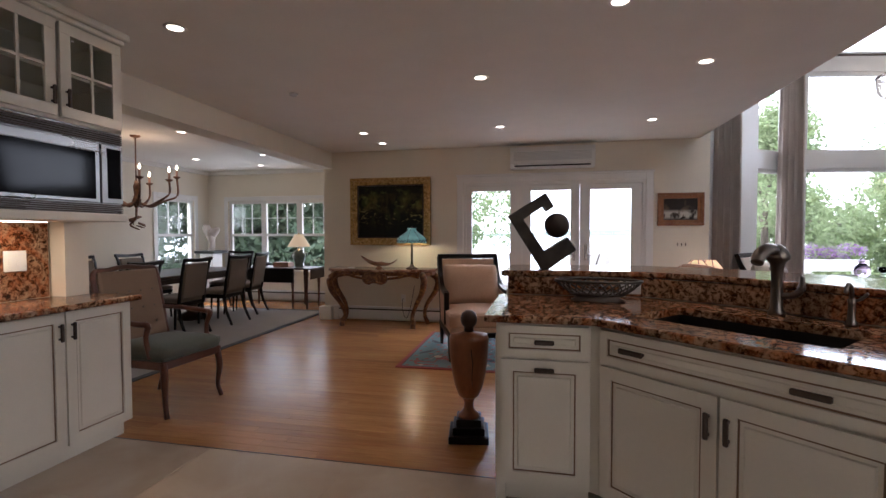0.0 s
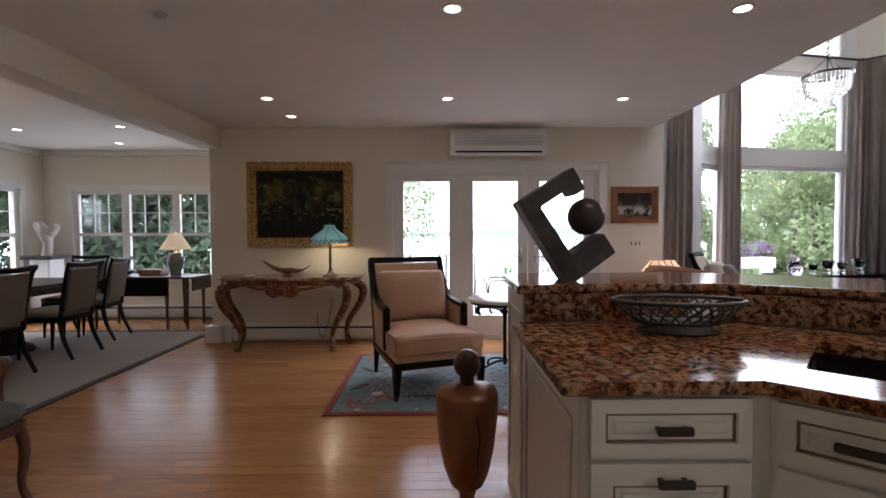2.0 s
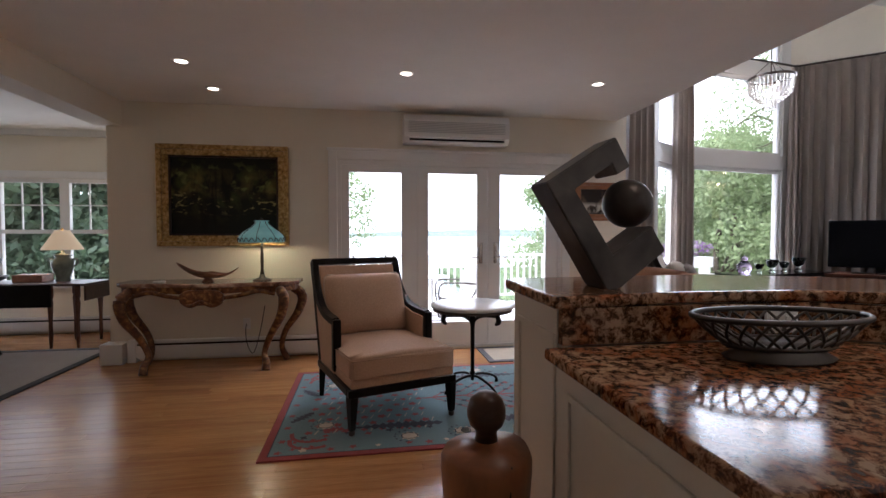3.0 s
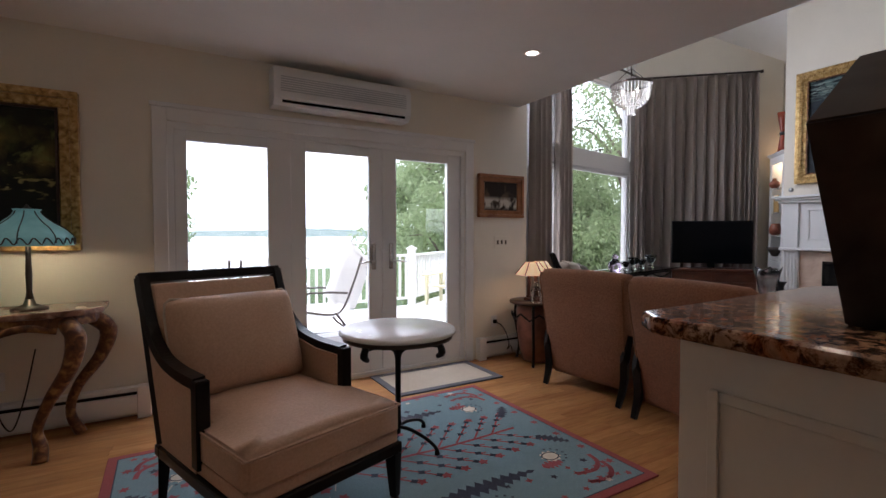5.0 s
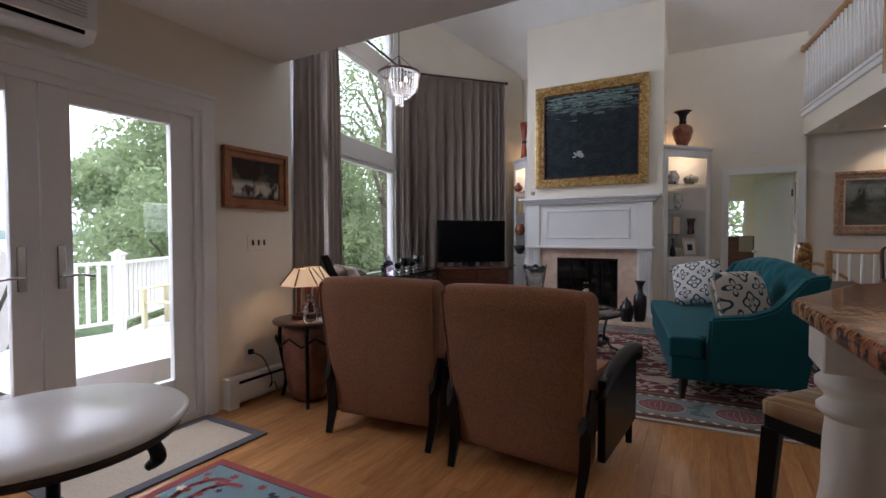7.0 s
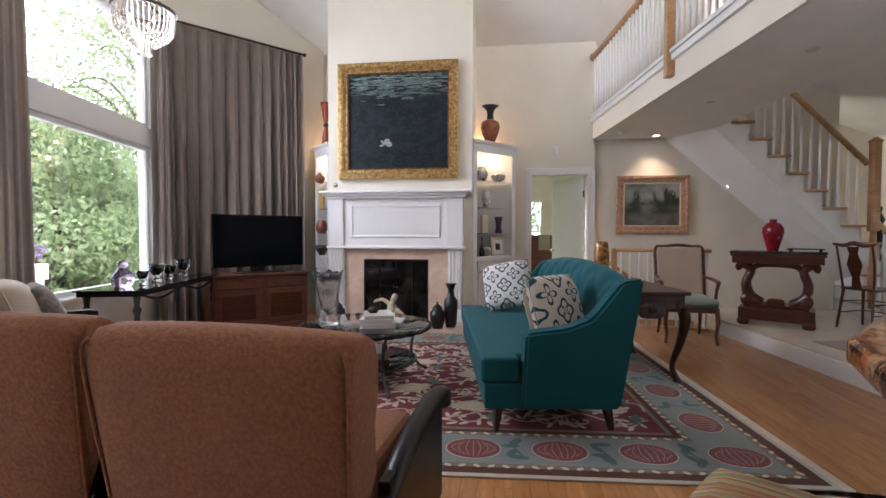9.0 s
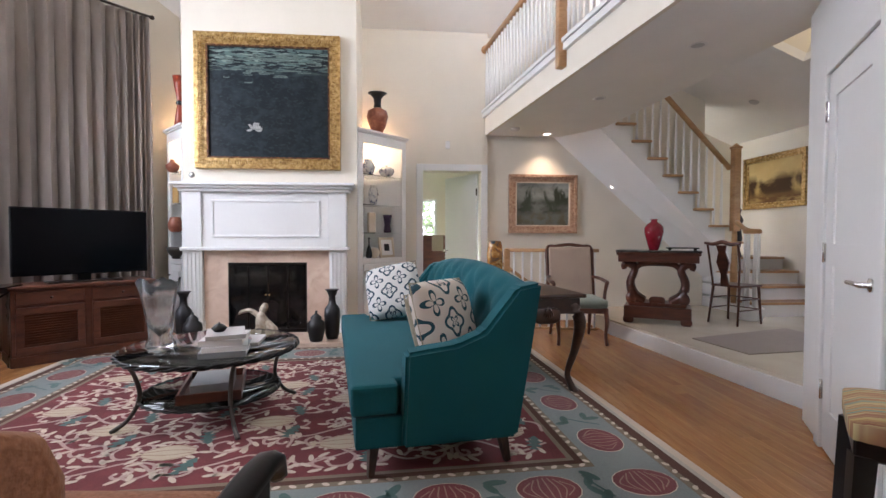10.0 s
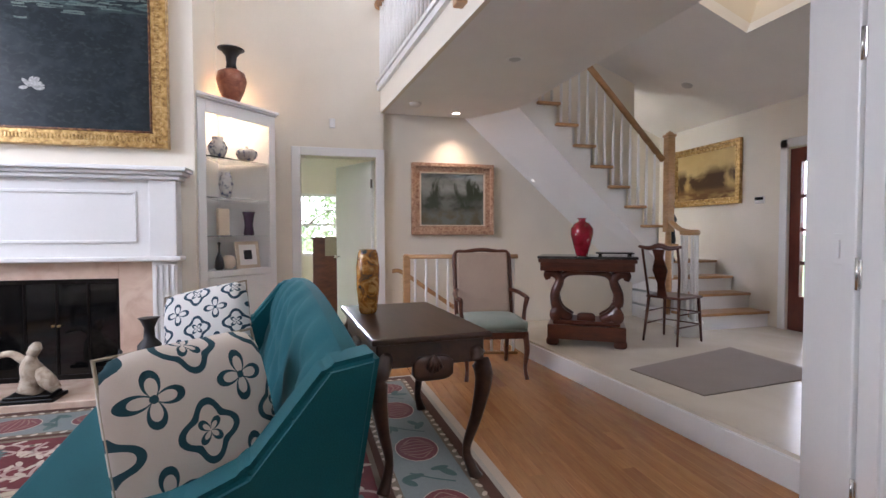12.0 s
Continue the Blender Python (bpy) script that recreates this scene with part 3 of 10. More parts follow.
for k in range(5):
    part("vent_slat", box(0.01, 0.75, -0.012, 0.012, 0.452 + 0.012 * k, 0.459 + 0.012 * k), M_BRONZE, mw)
    part("vent_slat", box(0.01, 0.75, -0.012, 0.012, 0.032 + 0.011 * k, 0.038 + 0.011 * k), M_BRONZE, mw)

uc = thing("wall_cabinet", "cream wall cabinet with two glazed muntin doors", "kitchen cabinet", pose(-2.31, 1.62, 0, 0, 0, 90))
part("body", join(box(0, 0.79, 0.36, 0.40, 1.925, 2.47), box(0, 0.02, 0.0, 0.40, 1.925, 2.47), box(0.77, 0.79, 0.0, 0.40, 1.925, 2.47), box(0, 0.79, 0, 0.40, 1.925, 1.945), box(0, 0.79, 0, 0.4, 2.45, 2.47), box(0.02, 0.77, 0.03, 0.36, 2.19, 2.205)), M_CAB, uc)
part("crown", join(box(-0.01, 0.80, -0.03, 0.40, 2.47, 2.50, 0.006), box(-0.03, 0.82, -0.055, 0.40, 2.50, 2.543, 0.008)), M_CAB, uc)
for x0, h in ((0.01, 1), (0.405, 0)):
    x1 = x0 + 0.375
    d = part("door", join(box(x0, x1, -0.02, 0, 1.945, 2.005, 0.002), box(x0, x1, -0.02, 0, 2.40, 2.46, 0.002), box(x0, x0 + 0.06, -0.02, 0, 2.005, 2.40, 0.002), box(x1 - 0.06, x1, -0.02, 0, 2.005, 2.40, 0.002),
                          box(x0 + 0.18, x0 + 0.195, -0.016, -0.004, 2.005, 2.40), box(x0 + 0.06, x1 - 0.06, -0.016, -0.004, 2.195, 2.21)), M_CAB, uc)
    part("pane", box(x0 + 0.055, x1 - 0.055, -0.009, -0.006, 2.0, 2.405), M_CLEAR, d)
    hx = x1 - 0.03 if h else x0 + 0.03
    part("handle", join(box(hx - 0.009, hx + 0.009, -0.05, -0.036, 2.0, 2.1, 0.004), box(hx - 0.005, hx + 0.005, -0.04, -0.018, 2.01, 2.02), box(hx - 0.005, hx + 0.005, -0.04, -0.018, 2.08, 2.09)), M_BRONZE, d, "dark bronze pull")
ust = thing("under_cabinet_lamp", "slim warm under-cabinet lamp strip", "lamp", pose(-2.5, 1.2, 1.375, 0, 0, 90))
part("housing", box(0, 0.9, -0.03, 0.03, 0, 0.012), M_TRIM, ust)
part("diffuser", box(0.02, 0.88, -0.02, 0.02, -0.004, 0), M_LAMP, ust)
area_light("under_cabinet_light", (-2.5, 1.65, 1.365), (-2.6, 1.65, 0.9), 0.8, 0.05, 3.5, (1.0, 0.75, 0.45))
tn = thing("canister", "small brushed steel canister on the countertop", "canister", pose(-2.52, 1.56, 0.921))
part("body", lathe([(0.05, 0), (0.055, 0.005), (0.055, 0.11), (0.05, 0.118), (0.0, 0.12)]), M_STEEL, tn)

# island
ISL = [(0.0, 2.14), (0.50, 2.14), (1.86, 0.86), (2.30, 1.52), (1.56, 2.24), (1.30, 2.62), (0.88, 2.93), (0.0, 2.93)]
base_cabinet("cream glazed island cabinet with a drawer over a door", 0.43, 0.6, pose(0.06, 2.18, 0), [(0.02, 0.42, 0.725, 0.872, "mid", "drawer"), (0.02, 0.42, 0.12, 0.71, "", "door")])
hd = part("handle", join(box(0.235, 0.325, 2.125, 2.14, 0.66, 0.682, 0.004), box(0.245, 0.255, 2.135, 2.165, 0.666, 0.676), box(0.305, 0.315, 2.135, 2.165, 0.666, 0.676)), M_BRONZE)
hd.parent = bpy.data.objects["base_cabinet.003"]
hd.matrix_parent_inverse = pose(0.06, 2.18, 0).inverted()
base_cabinet("wide cream glazed sink cabinet with a false drawer and two doors", 1.05, 0.5, pose(0.525, 2.165, 0, 0, 0, -43.3), [(0.02, 1.03, 0.725, 0.872, "", "drawer"), (0.02, 0.52, 0.12, 0.71, "right", "door"), (0.53, 1.03, 0.12, 0.71, "left", "door")])
sinkcab = bpy.data.objects["base_cabinet.004"]
for o in sinkcab.children:
    if o.name.startswith("body"):
        for v in o.data.vertices:
            if v.co.z > 0.7:
                v.co.z = 0.66
part("front_rail", box(0.0, 1.05, 0.0, 0.025, 0.661, 0.884), M_CAB, sinkcab)
for cx in (0.18, 0.80):
    part("handle", join(box(cx - 0.055, cx + 0.055, -0.045, -0.03, 0.79, 0.812, 0.004), box(cx - 0.05, cx - 0.04, -0.032, -0.014, 0.796, 0.806), box(cx + 0.04, cx + 0.05, -0.032, -0.014, 0.796, 0.806)), M_BRONZE, sinkcab, "dark bronze pull")
base_cabinet("cream glazed island cabinet with a drawer over a door", 0.7, 0.5, pose(1.295, 1.44, 0, 0, 0, -43.3), [(0.02, 0.68, 0.725, 0.872, "mid", "drawer"), (0.02, 0.68, 0.12, 0.71, "right", "door")])


M_SINK = plain("dark_composite", (0.02, 0.016, 0.013), 0.65, vary=0.15)
M_SINK.node_tree.nodes["Principled BSDF"].inputs["Specular IOR Level"].default_value = 0.2
SINK = pose(1.10, 2.14, 0, 0, 0, -43.3)
ct = part("island_countertop", prism(ISL, 0.885, 0.92, 0.012, 3), M_GRANITE)
tagged(ct, "polished brown granite island countertop with a cut-out for the sink", "countertop")
cut = new("sink_cutter", mesh_of("sink_cutter", moved(box(-0.38, 0.38, -0.21, 0.21, 0.80, 1.0, 0.02, 2), SINK), None))
bo = ct.modifiers.new("cut", "BOOLEAN")
bo.object, bo.operation, bo.solver = cut, "DIFFERENCE", "EXACT"
dg = bpy.context.evaluated_depsgraph_get()
cutmesh = bpy.data.meshes.new_from_object(ct.evaluated_get(dg))
ct.modifiers.clear()
ct.data = cutmesh
bpy.data.objects.remove(cut)
snk = thing("sink", "dark composite undermount kitchen sink", "sink", SINK)
part("basin", join(box(-0.40, 0.40, -0.23, 0.23, 0.68, 0.69), box(-0.40, -0.385, -0.23, 0.23, 0.69, 0.884), box(0.385, 0.40, -0.23, 0.23, 0.69, 0.884), box(-0.385, 0.385, -0.23, -0.215, 0.69, 0.884), box(-0.385, 0.385, 0.215, 0.23, 0.69, 0.884)), M_SINK, snk)
part("drain", moved(lathe([(0.045, 0), (0.045, 0.004), (0.03, 0.006), (0.0, 0.003)]), pose(0, 0, 0.69)), M_STEEL, snk)

M_FAUCET = plain("aged_bronze_nickel", (0.16, 0.14, 0.125), 0.3, 1.0, vary=0.1)
fc = thing("faucet", "tall aged dark nickel kitchen faucet with a side lever", "faucet", pose(1.35, 2.42, 0.92, 0, 0, -43))
part("body", lathe([(0.035, 0), (0.037, 0.012), (0.026, 0.03), (0.023, 0.15), (0.026, 0.2), (0.03, 0.235), (0.036, 0.25), (0.05, 0.262), (0.052, 0.275), (0.04, 0.305), (0.015, 0.33), (0.0, 0.335)]), M_FAUCET, fc)
part("spout", tube([(0, 0, 0.29), (-0.01, -0.07, 0.31), (-0.02, -0.14, 0.285), (-0.02, -0.17, 0.25)], [0.026, 0.028, 0.03, 0.026], 12), M_FAUCET, fc)
part("lever", tube([(0.02, 0, 0.09), (0.07, 0, 0.1), (0.095, 0, 0.13), (0.1, 0, 0.19)], [0.013, 0.015, 0.016, 0.008], 10), M_FAUCET, fc)
sd = thing("soap_dispenser", "small aged dark nickel side faucet with a curved spout", "faucet", pose(1.52, 2.18, 0.92, 0, 0, -43))
part("base", lathe([(0.022, 0), (0.024, 0.01), (0.014, 0.025), (0.012, 0.09), (0.016, 0.11), (0.0, 0.12)]), M_FAUCET, sd)
part("spout", tube([(0, 0, 0.09), (0, -0.01, 0.15), (0, -0.05, 0.175), (0, -0.085, 0.145)], 0.008, 8), M_FAUCET, sd)
part("lever", tube([(0, 0, 0.1), (0.03, 0.0, 0.115), (0.05, 0.0, 0.14)], 0.006, 8), M_FAUCET, sd)

# raised bar
BAR_IN = [(0.02, 2.90), (0.45, 2.955), (0.90, 2.935), (1.20, 2.74), (1.60, 2.24), (2.02, 1.84)]
BAR_OUT = [(2.45, 2.28), (2.05, 2.74), (1.40, 3.34), (0.97, 3.53), (0.08, 3.49), (0.03, 3.43)]
isl = thing("kitchen_island", "cream panelled kitchen island with a raised brown granite bar", "kitchen island", pose(0, 0, 0))
part("bar_top", prism(BAR_IN + BAR_OUT, 1.035, 1.072, 0.013, 3), M_GRANITE, isl, "polished brown granite raised bar top")
part("bar_backsplash", prism([(0.06, 2.932), (0.89, 2.932), (1.305, 2.63), (1.57, 2.25), (1.97, 1.87), (2.0, 1.91), (1.60, 2.29), (1.335, 2.66), (0.90, 2.965), (0.06, 2.965)], 0.922, 1.033), M_GRANITE, isl, "dark brown granite bar upstand")
part("corner_stile", prism([(0.488, 2.186), (0.527, 2.163), (0.57, 2.20), (0.492, 2.26)], 0.1, 0.884), M_CAB, isl)
part("end_panel", box(0.055, 0.10, 2.185, 3.38, 0.0, 0.884), M_CAB, isl)
part("end_panel_upper", box(0.055, 0.10, 2.966, 3.38, 0.884, 1.033), M_CAB, isl)
for y0, y1, z0, z1 in ((2.24, 2.26, 0.12, 0.8), (2.86, 2.88, 0.12, 0.8), (2.26, 2.86, 0.12, 0.14), (2.26, 2.86, 0.78, 0.8), (2.97, 2.99, 0.12, 0.95), (3.30, 3.32, 0.12, 0.95), (2.99, 3.30, 0.12, 0.14), (2.99, 3.30, 0.93, 0.95)):
    part("panel_moulding", box(0.046, 0.055, y0, y1, z0, z1, 0.002), M_CAB, isl)
part("back_panel", prism([(0.10, 3.08), (0.95, 3.08), (1.42, 2.78), (1.72, 2.36), (2.08, 2.0), (2.05, 1.96), (1.69, 2.32), (1.39, 2.74), (0.94, 3.03), (0.10, 3.03)], 0.0, 1.033), M_CAB, isl)
part("back_post", box(0.10, 0.16, 3.32, 3.38, 0.0, 1.033, 0.004), M_CAB, isl)
for x0, x1 in ((0.18, 0.54), (0.56, 0.92)):
    part("panel_moulding", join(box(x0, x1, 3.08, 3.092, 0.14, 0.16), box(x0, x1, 3.08, 3.092, 0.92, 0.94), box(x0, x0 + 0.02, 3.08, 3.092, 0.16, 0.92), box(x1 - 0.02, x1, 3.08, 3.092, 0.16, 0.92)), M_CAB, isl)


def twisted_column():
    bm = bmesh.new()
    seg, rows = 32, 48
    rings = []
    for k in range(rows + 1):
        z = 0.17 + 0.69 * k / rows
        s = math.sin(math.pi * k / rows)
        ring = []
        for i in range(seg):
            a = math.tau * i / seg
            r = (0.045 + 0.016 * s) * (1 + 0.13 * s * math.cos(3 * (a - 5.5 * k / rows)))
            ring.append(bm.verts.new((r * math.cos(a), r * math.sin(a), z)))
        rings.append(ring)
    for a, b in zip(rings, rings[1:]):
        for i in range(seg):
            f = bm.faces.new((a[i], a[(i + 1) % seg], b[(i + 1) % seg], b[i]))
            f.smooth = True
    return bm


colm = thing("bar_column", "white turned barley-twist column under the bar top", "column", pose(0.865, 3.442, 0))
part("plinth", join(box(-0.065, 0.065, -0.065, 0.065, 0, 0.13, 0.004), moved(lathe([(0.066, 0), (0.06, 0.014), (0.05, 0.04)]), pose(0, 0, 0.13))), M_CAB, colm)
part("shaft", twisted_column(), M_CAB, colm)
part("capital", join(moved(lathe([(0.045, 0), (0.06, 0.012), (0.06, 0.022), (0.046, 0.036), (0.05, 0.046), (0.063, 0.06), (0.063, 0.072), (0.05, 0.084), (0.055, 0.096)]), pose(0, 0, 0.86)), box(-0.068, 0.068, -0.062, 0.062, 0.955, 1.034, 0.003)), M_CAB, colm)

outl = thing("outlet", "white double outlet on the granite upstand", "outlet", pose(0.79, 2.928, 0.978))
part("plate", box(-0.06, 0.06, -0.008, 0, -0.04, 0.04, 0.003), M_TRIM, outl)
for sx in (-0.028, 0.028):
    part("socket", box(sx - 0.018, sx + 0.018, -0.011, -0.008, -0.016, 0.016, 0.002), M_TRIM, outl)


def lattice_bowl():
    """An oval bowl whose wall is a net of crossing strips."""
    out = []
    n = 26
    A, B = 0.235, 0.12

    def at(a, s):
        k = 0.62 + 0.38 * s ** 0.8
        return (A * k * math.cos(a), B * k * math.sin(a), 0.04 + 0.075 * s)

    for i in range(n):
        for sgn in (1, -1):
            pts = [at(math.tau * (i + sgn * 1.6 * s) / n, s) for s in (0.0, 0.35, 0.7, 1.0)]
            out.append(tube(pts, 0.0042, 5, 2))
    for s, r in ((0.0, 0.008), (1.0, 0.008)):
        out.append(tube([at(math.tau * i / 36, s) for i in range(37)], r, 6, 1))
    return join(*out)


bwl = thing("openwork_bowl", "oval grey metal openwork bowl on the counter", "bowl", pose(0.58, 2.72, 0.921, 0, 0, -5))
M_PEWTER = plain("aged_pewter", (0.085, 0.073, 0.063), 0.45, 0.6, vary=0.25)
part("foot", lathe([(0.095, 0), (0.1, 0.006), (0.08, 0.02), (0.09, 0.042), (0.0, 0.044)], 32, 1.5, 0.85), M_PEWTER, bwl)
part("lattice", lattice_bowl(), M_PEWTER, bwl)

M_SCULPT = spotted("patinated_bronze", [(0.3, (0.025, 0.02, 0.018)), (0.6, (0.06, 0.05, 0.045)), (0.85, (0.1, 0.085, 0.075))], 9, 6, 0.42)
M_SCULPT.node_tree.nodes["Principled BSDF"].inputs["Metallic"].default_value = 0.5


def sculpture():
    """A bent square bar, open towards the ball."""
    t = 0.045
    back = 0.085
    pts = [(0.03, 0.0), (-0.185, 0.345), (0.06, 0.50), (0.115, 0.405), (0.065, 0.375), (0.045, 0.41), (-0.085, 0.325), (0.055, 0.115), (0.20, 0.21), (0.255, 0.125), (0.08, 0.0)]
    bm = bmesh.new()
    f = bm.faces.new([bm.verts.new((x, -t, z)) for x, z in pts])
    up = bmesh.ops.extrude_face_region(bm, geom=[f])
    bmesh.ops.translate(bm, vec=(0, t + back, 0), verts=[v for v in up["geom"] if isinstance(v, bmesh.types.BMVert)])
    bmesh.ops.recalc_face_normals(bm, faces=bm.faces[:])
    bmesh.ops.bevel(bm, geom=bm.edges[:], offset=0.004, segments=2, affect="EDGES")
    ball = bmesh.new()
    bmesh.ops.create_uvsphere(ball, u_segments=28, v_segments=18, radius=0.082)
    for g in ball.faces:
        g.smooth = True
    moved(ball, pose(0.135, 0, 0.285))
    return join(bm, ball)


tagged(part("abstract_sculpture", sculpture(), M_SCULPT, m=pose(0.23, 3.10, 1.072, 0, 0, 4)), "dark bronze abstract sculpture of a bent bar holding a ball", "sculpture")

M_URNWOOD = wood("carved_cedar", (0.17, 0.05, 0.018), (0.36, 0.135, 0.048), 0.4, (4, 4, 1.5), coat=0.15)
urn = thing("wooden_urn", "carved wooden urn finial on a stepped dark base", "urn", pose(-0.185, 2.88, 0, 0, 0, 8))
part("base", join(box(-0.125, 0.125, -0.125, 0.125, 0, 0.045, 0.004), box(-0.10, 0.10, -0.10, 0.10, 0.045, 0.09, 0.004), box(-0.078, 0.078, -0.078, 0.078, 0.09, 0.135, 0.004)), M_BLACK, urn, "stepped black base")
part("stem", lathe([(0.07, 0.135), (0.066, 0.15), (0.045, 0.165), (0.032, 0.19), (0.03, 0.225), (0.042, 0.255)]), M_URNWOOD, urn)
body = lathe([(0.042, 0.255), (0.066, 0.275), (0.09, 0.335), (0.108, 0.42), (0.12, 0.52), (0.126, 0.60), (0.126, 0.635), (0.119, 0.652), (0.055, 0.672), (0.032, 0.682)], 28)
for v in body.verts:
    if 0.5 < v.co.z < 0.66 and v.co.length > 0:
        a = math.atan2(v.co.y, v.co.x)
        v.co.z += 0.012 * max(0.0, math.sin(2 * a + 0.8)) * (v.co.z - 0.5) / 0.15
part("body", body, M_URNWOOD, urn)
part("crack", moved(tube([(0.004, 0.004, 0.655), (-0.004, -0.003, 0.58), (0.006, 0.0, 0.50), (0.0, 0.012, 0.42), (0.004, 0.028, 0.35)], [0.002, 0.0035, 0.003, 0.0025, 0.001], 5, 3), pose(0.02, -0.119, 0)), M_BLACK, urn, "dark drying crack")
part("finial", lathe([(0.032, 0.682), (0.029, 0.70), (0.031, 0.712), (0.046, 0.725), (0.054, 0.75), (0.054, 0.77), (0.044, 0.798), (0.022, 0.815), (0, 0.818)], 24), M_WALNUT, urn, "dark turned ball finial")

# ---- terrace doors, trim and the sitting area ----
def casing(name, x0, x1, z1, y, w=0.09, z0=0.0, label="white painted door casing"):
    return structure(name, join(box(x0 - w, x0, y - 0.022, y - 0.001, z0, z1 + w, 0.004), box(x1, x1 + w, y - 0.022, y - 0.001, z0, z1 + w, 0.004), box(x0, x1, y - 0.022, y - 0.001, z1, z1 + w, 0.004),
                                box(x0 - w - 0.012, x1 + w + 0.012, y - 0.034, y - 0.001, z1 + w, z1 + w + 0.03, 0.004)), M_TRIM, label, "trim")


casing("trim_terrace_doors", -0.84, 1.63, 2.03, 6.60)
fdr = tagged(thing("door_1", "white three-panel glazed terrace door, closed", "door", pose(0, 0, 0)), kind="structure")
part("door_frame", join(box(-0.84, -0.80, 6.605, 6.75, 0.02, 2.03), box(1.59, 1.63, 6.605, 6.75, 0.02, 2.03), box(-0.80, 1.59, 6.605, 6.75, 1.985, 2.03), box(-0.80, 1.59, 6.605, 6.75, 0.0, 0.04)), M_TRIM, fdr)
for k, (x0, x1, g0, g1) in enumerate(((-0.80, 0.0, -0.72, -0.17), (0.0, 0.78, 0.12, 0.66), (0.785, 1.59, 0.92, 1.45))):
    d = part("door_leaf", join(box(x0, g0, 6.63, 6.68, 0.04, 1.985, 0.003), box(g1, x1, 6.63, 6.68, 0.04, 1.985, 0.003), box(g0, g1, 6.63, 6.68, 0.04, 0.29, 0.003), box(g0, g1, 6.63, 6.68, 1.91, 1.985, 0.003)), M_TRIM, fdr)
    gp = part("pane", box(g0 - 0.005, g1 + 0.005, 6.65, 6.656, 0.285, 1.915), M_GLASS, d)
    gp.visible_shadow = False
for hx, s in ((0.70, -1), (0.865, 1)):
    h = part("door_handle", join(box(hx - 0.02, hx + 0.02, 6.615, 6.63, 0.93, 1.16, 0.006), tube([(hx, 6.615, 1.0), (hx, 6.58, 1.0), (hx + s * 0.05, 6.575, 1.005), (hx + s * 0.13, 6.58, 0.995)], 0.008, 8)), M_NICKEL, fdr, "satin nickel lever handle")

ac = thing("air_conditioner", "white wall-mounted split air conditioner", "air conditioner", pose(-0.16, 6.60, 2.20))
part("body", moved(prism([(0, 0), (-0.15, 0.0), (-0.19, 0.05), (-0.195, 0.22), (-0.16, 0.285), (0, 0.285)], 0, 1.12, 0.008, 2), Matrix(((0, 0, 1, 0), (1, 0, 0, 0), (0, 1, 0, 0), (0, 0, 0, 1)))), M_TRIM, ac)
part("outlet_slot", moved(box(0.06, 1.06, -0.004, 0.004, -0.03, 0.03), pose(0, -0.188, 0.045, -14)), M_BLACKGLASS, ac, "dark air outlet")
part("louver", moved(box(0.05, 1.07, -0.004, 0.004, -0.012, 0.012), pose(0, -0.20, 0.043, -50)), M_TRIM, ac)
M_ACGREY = plain("pale_grey_plastic", (0.55, 0.55, 0.54), 0.5, vary=0.03)
for k in range(7):
    part("grille_line", box(0.05, 1.07, -0.1995, -0.1945, 0.10 + 0.017 * k, 0.107 + 0.017 * k), M_ACGREY, ac)


def heater(name, x0, x1, y=6.60):
    t = thing(name, "white baseboard heater along the wall", "heater", pose(0, y, 0))
    part("cover", join(box(x0, x1, -0.075, -0.06, 0.05, 0.16), box(x0, x1, -0.06, 0, 0.18, 0.21, 0.003), box(x0, x1, -0.05, 0, 0.03, 0.05)), M_TRIM, t)
    part("fins", box(x0, x1, -0.055, -0.003, 0.06, 0.175), M_BLACK, t)
    for x in (x0, x1):
        part("end_cap", box(x - 0.04, x + 0.04, -0.08, 0, 0.0, 0.215, 0.004), M_TRIM, t)
    return t


heater("baseboard_heater", -2.80, -1.0)
heater("baseboard_heater", 1.80, 2.30)
bl = thing("heater_corner_box", "white heater end box at the wall corner", "heater", pose(-2.95, 6.52, 0))
part("cover", box(-0.10, 0.10, -0.06, 0.10, 0.0, 0.20, 0.006), M_TRIM, bl)


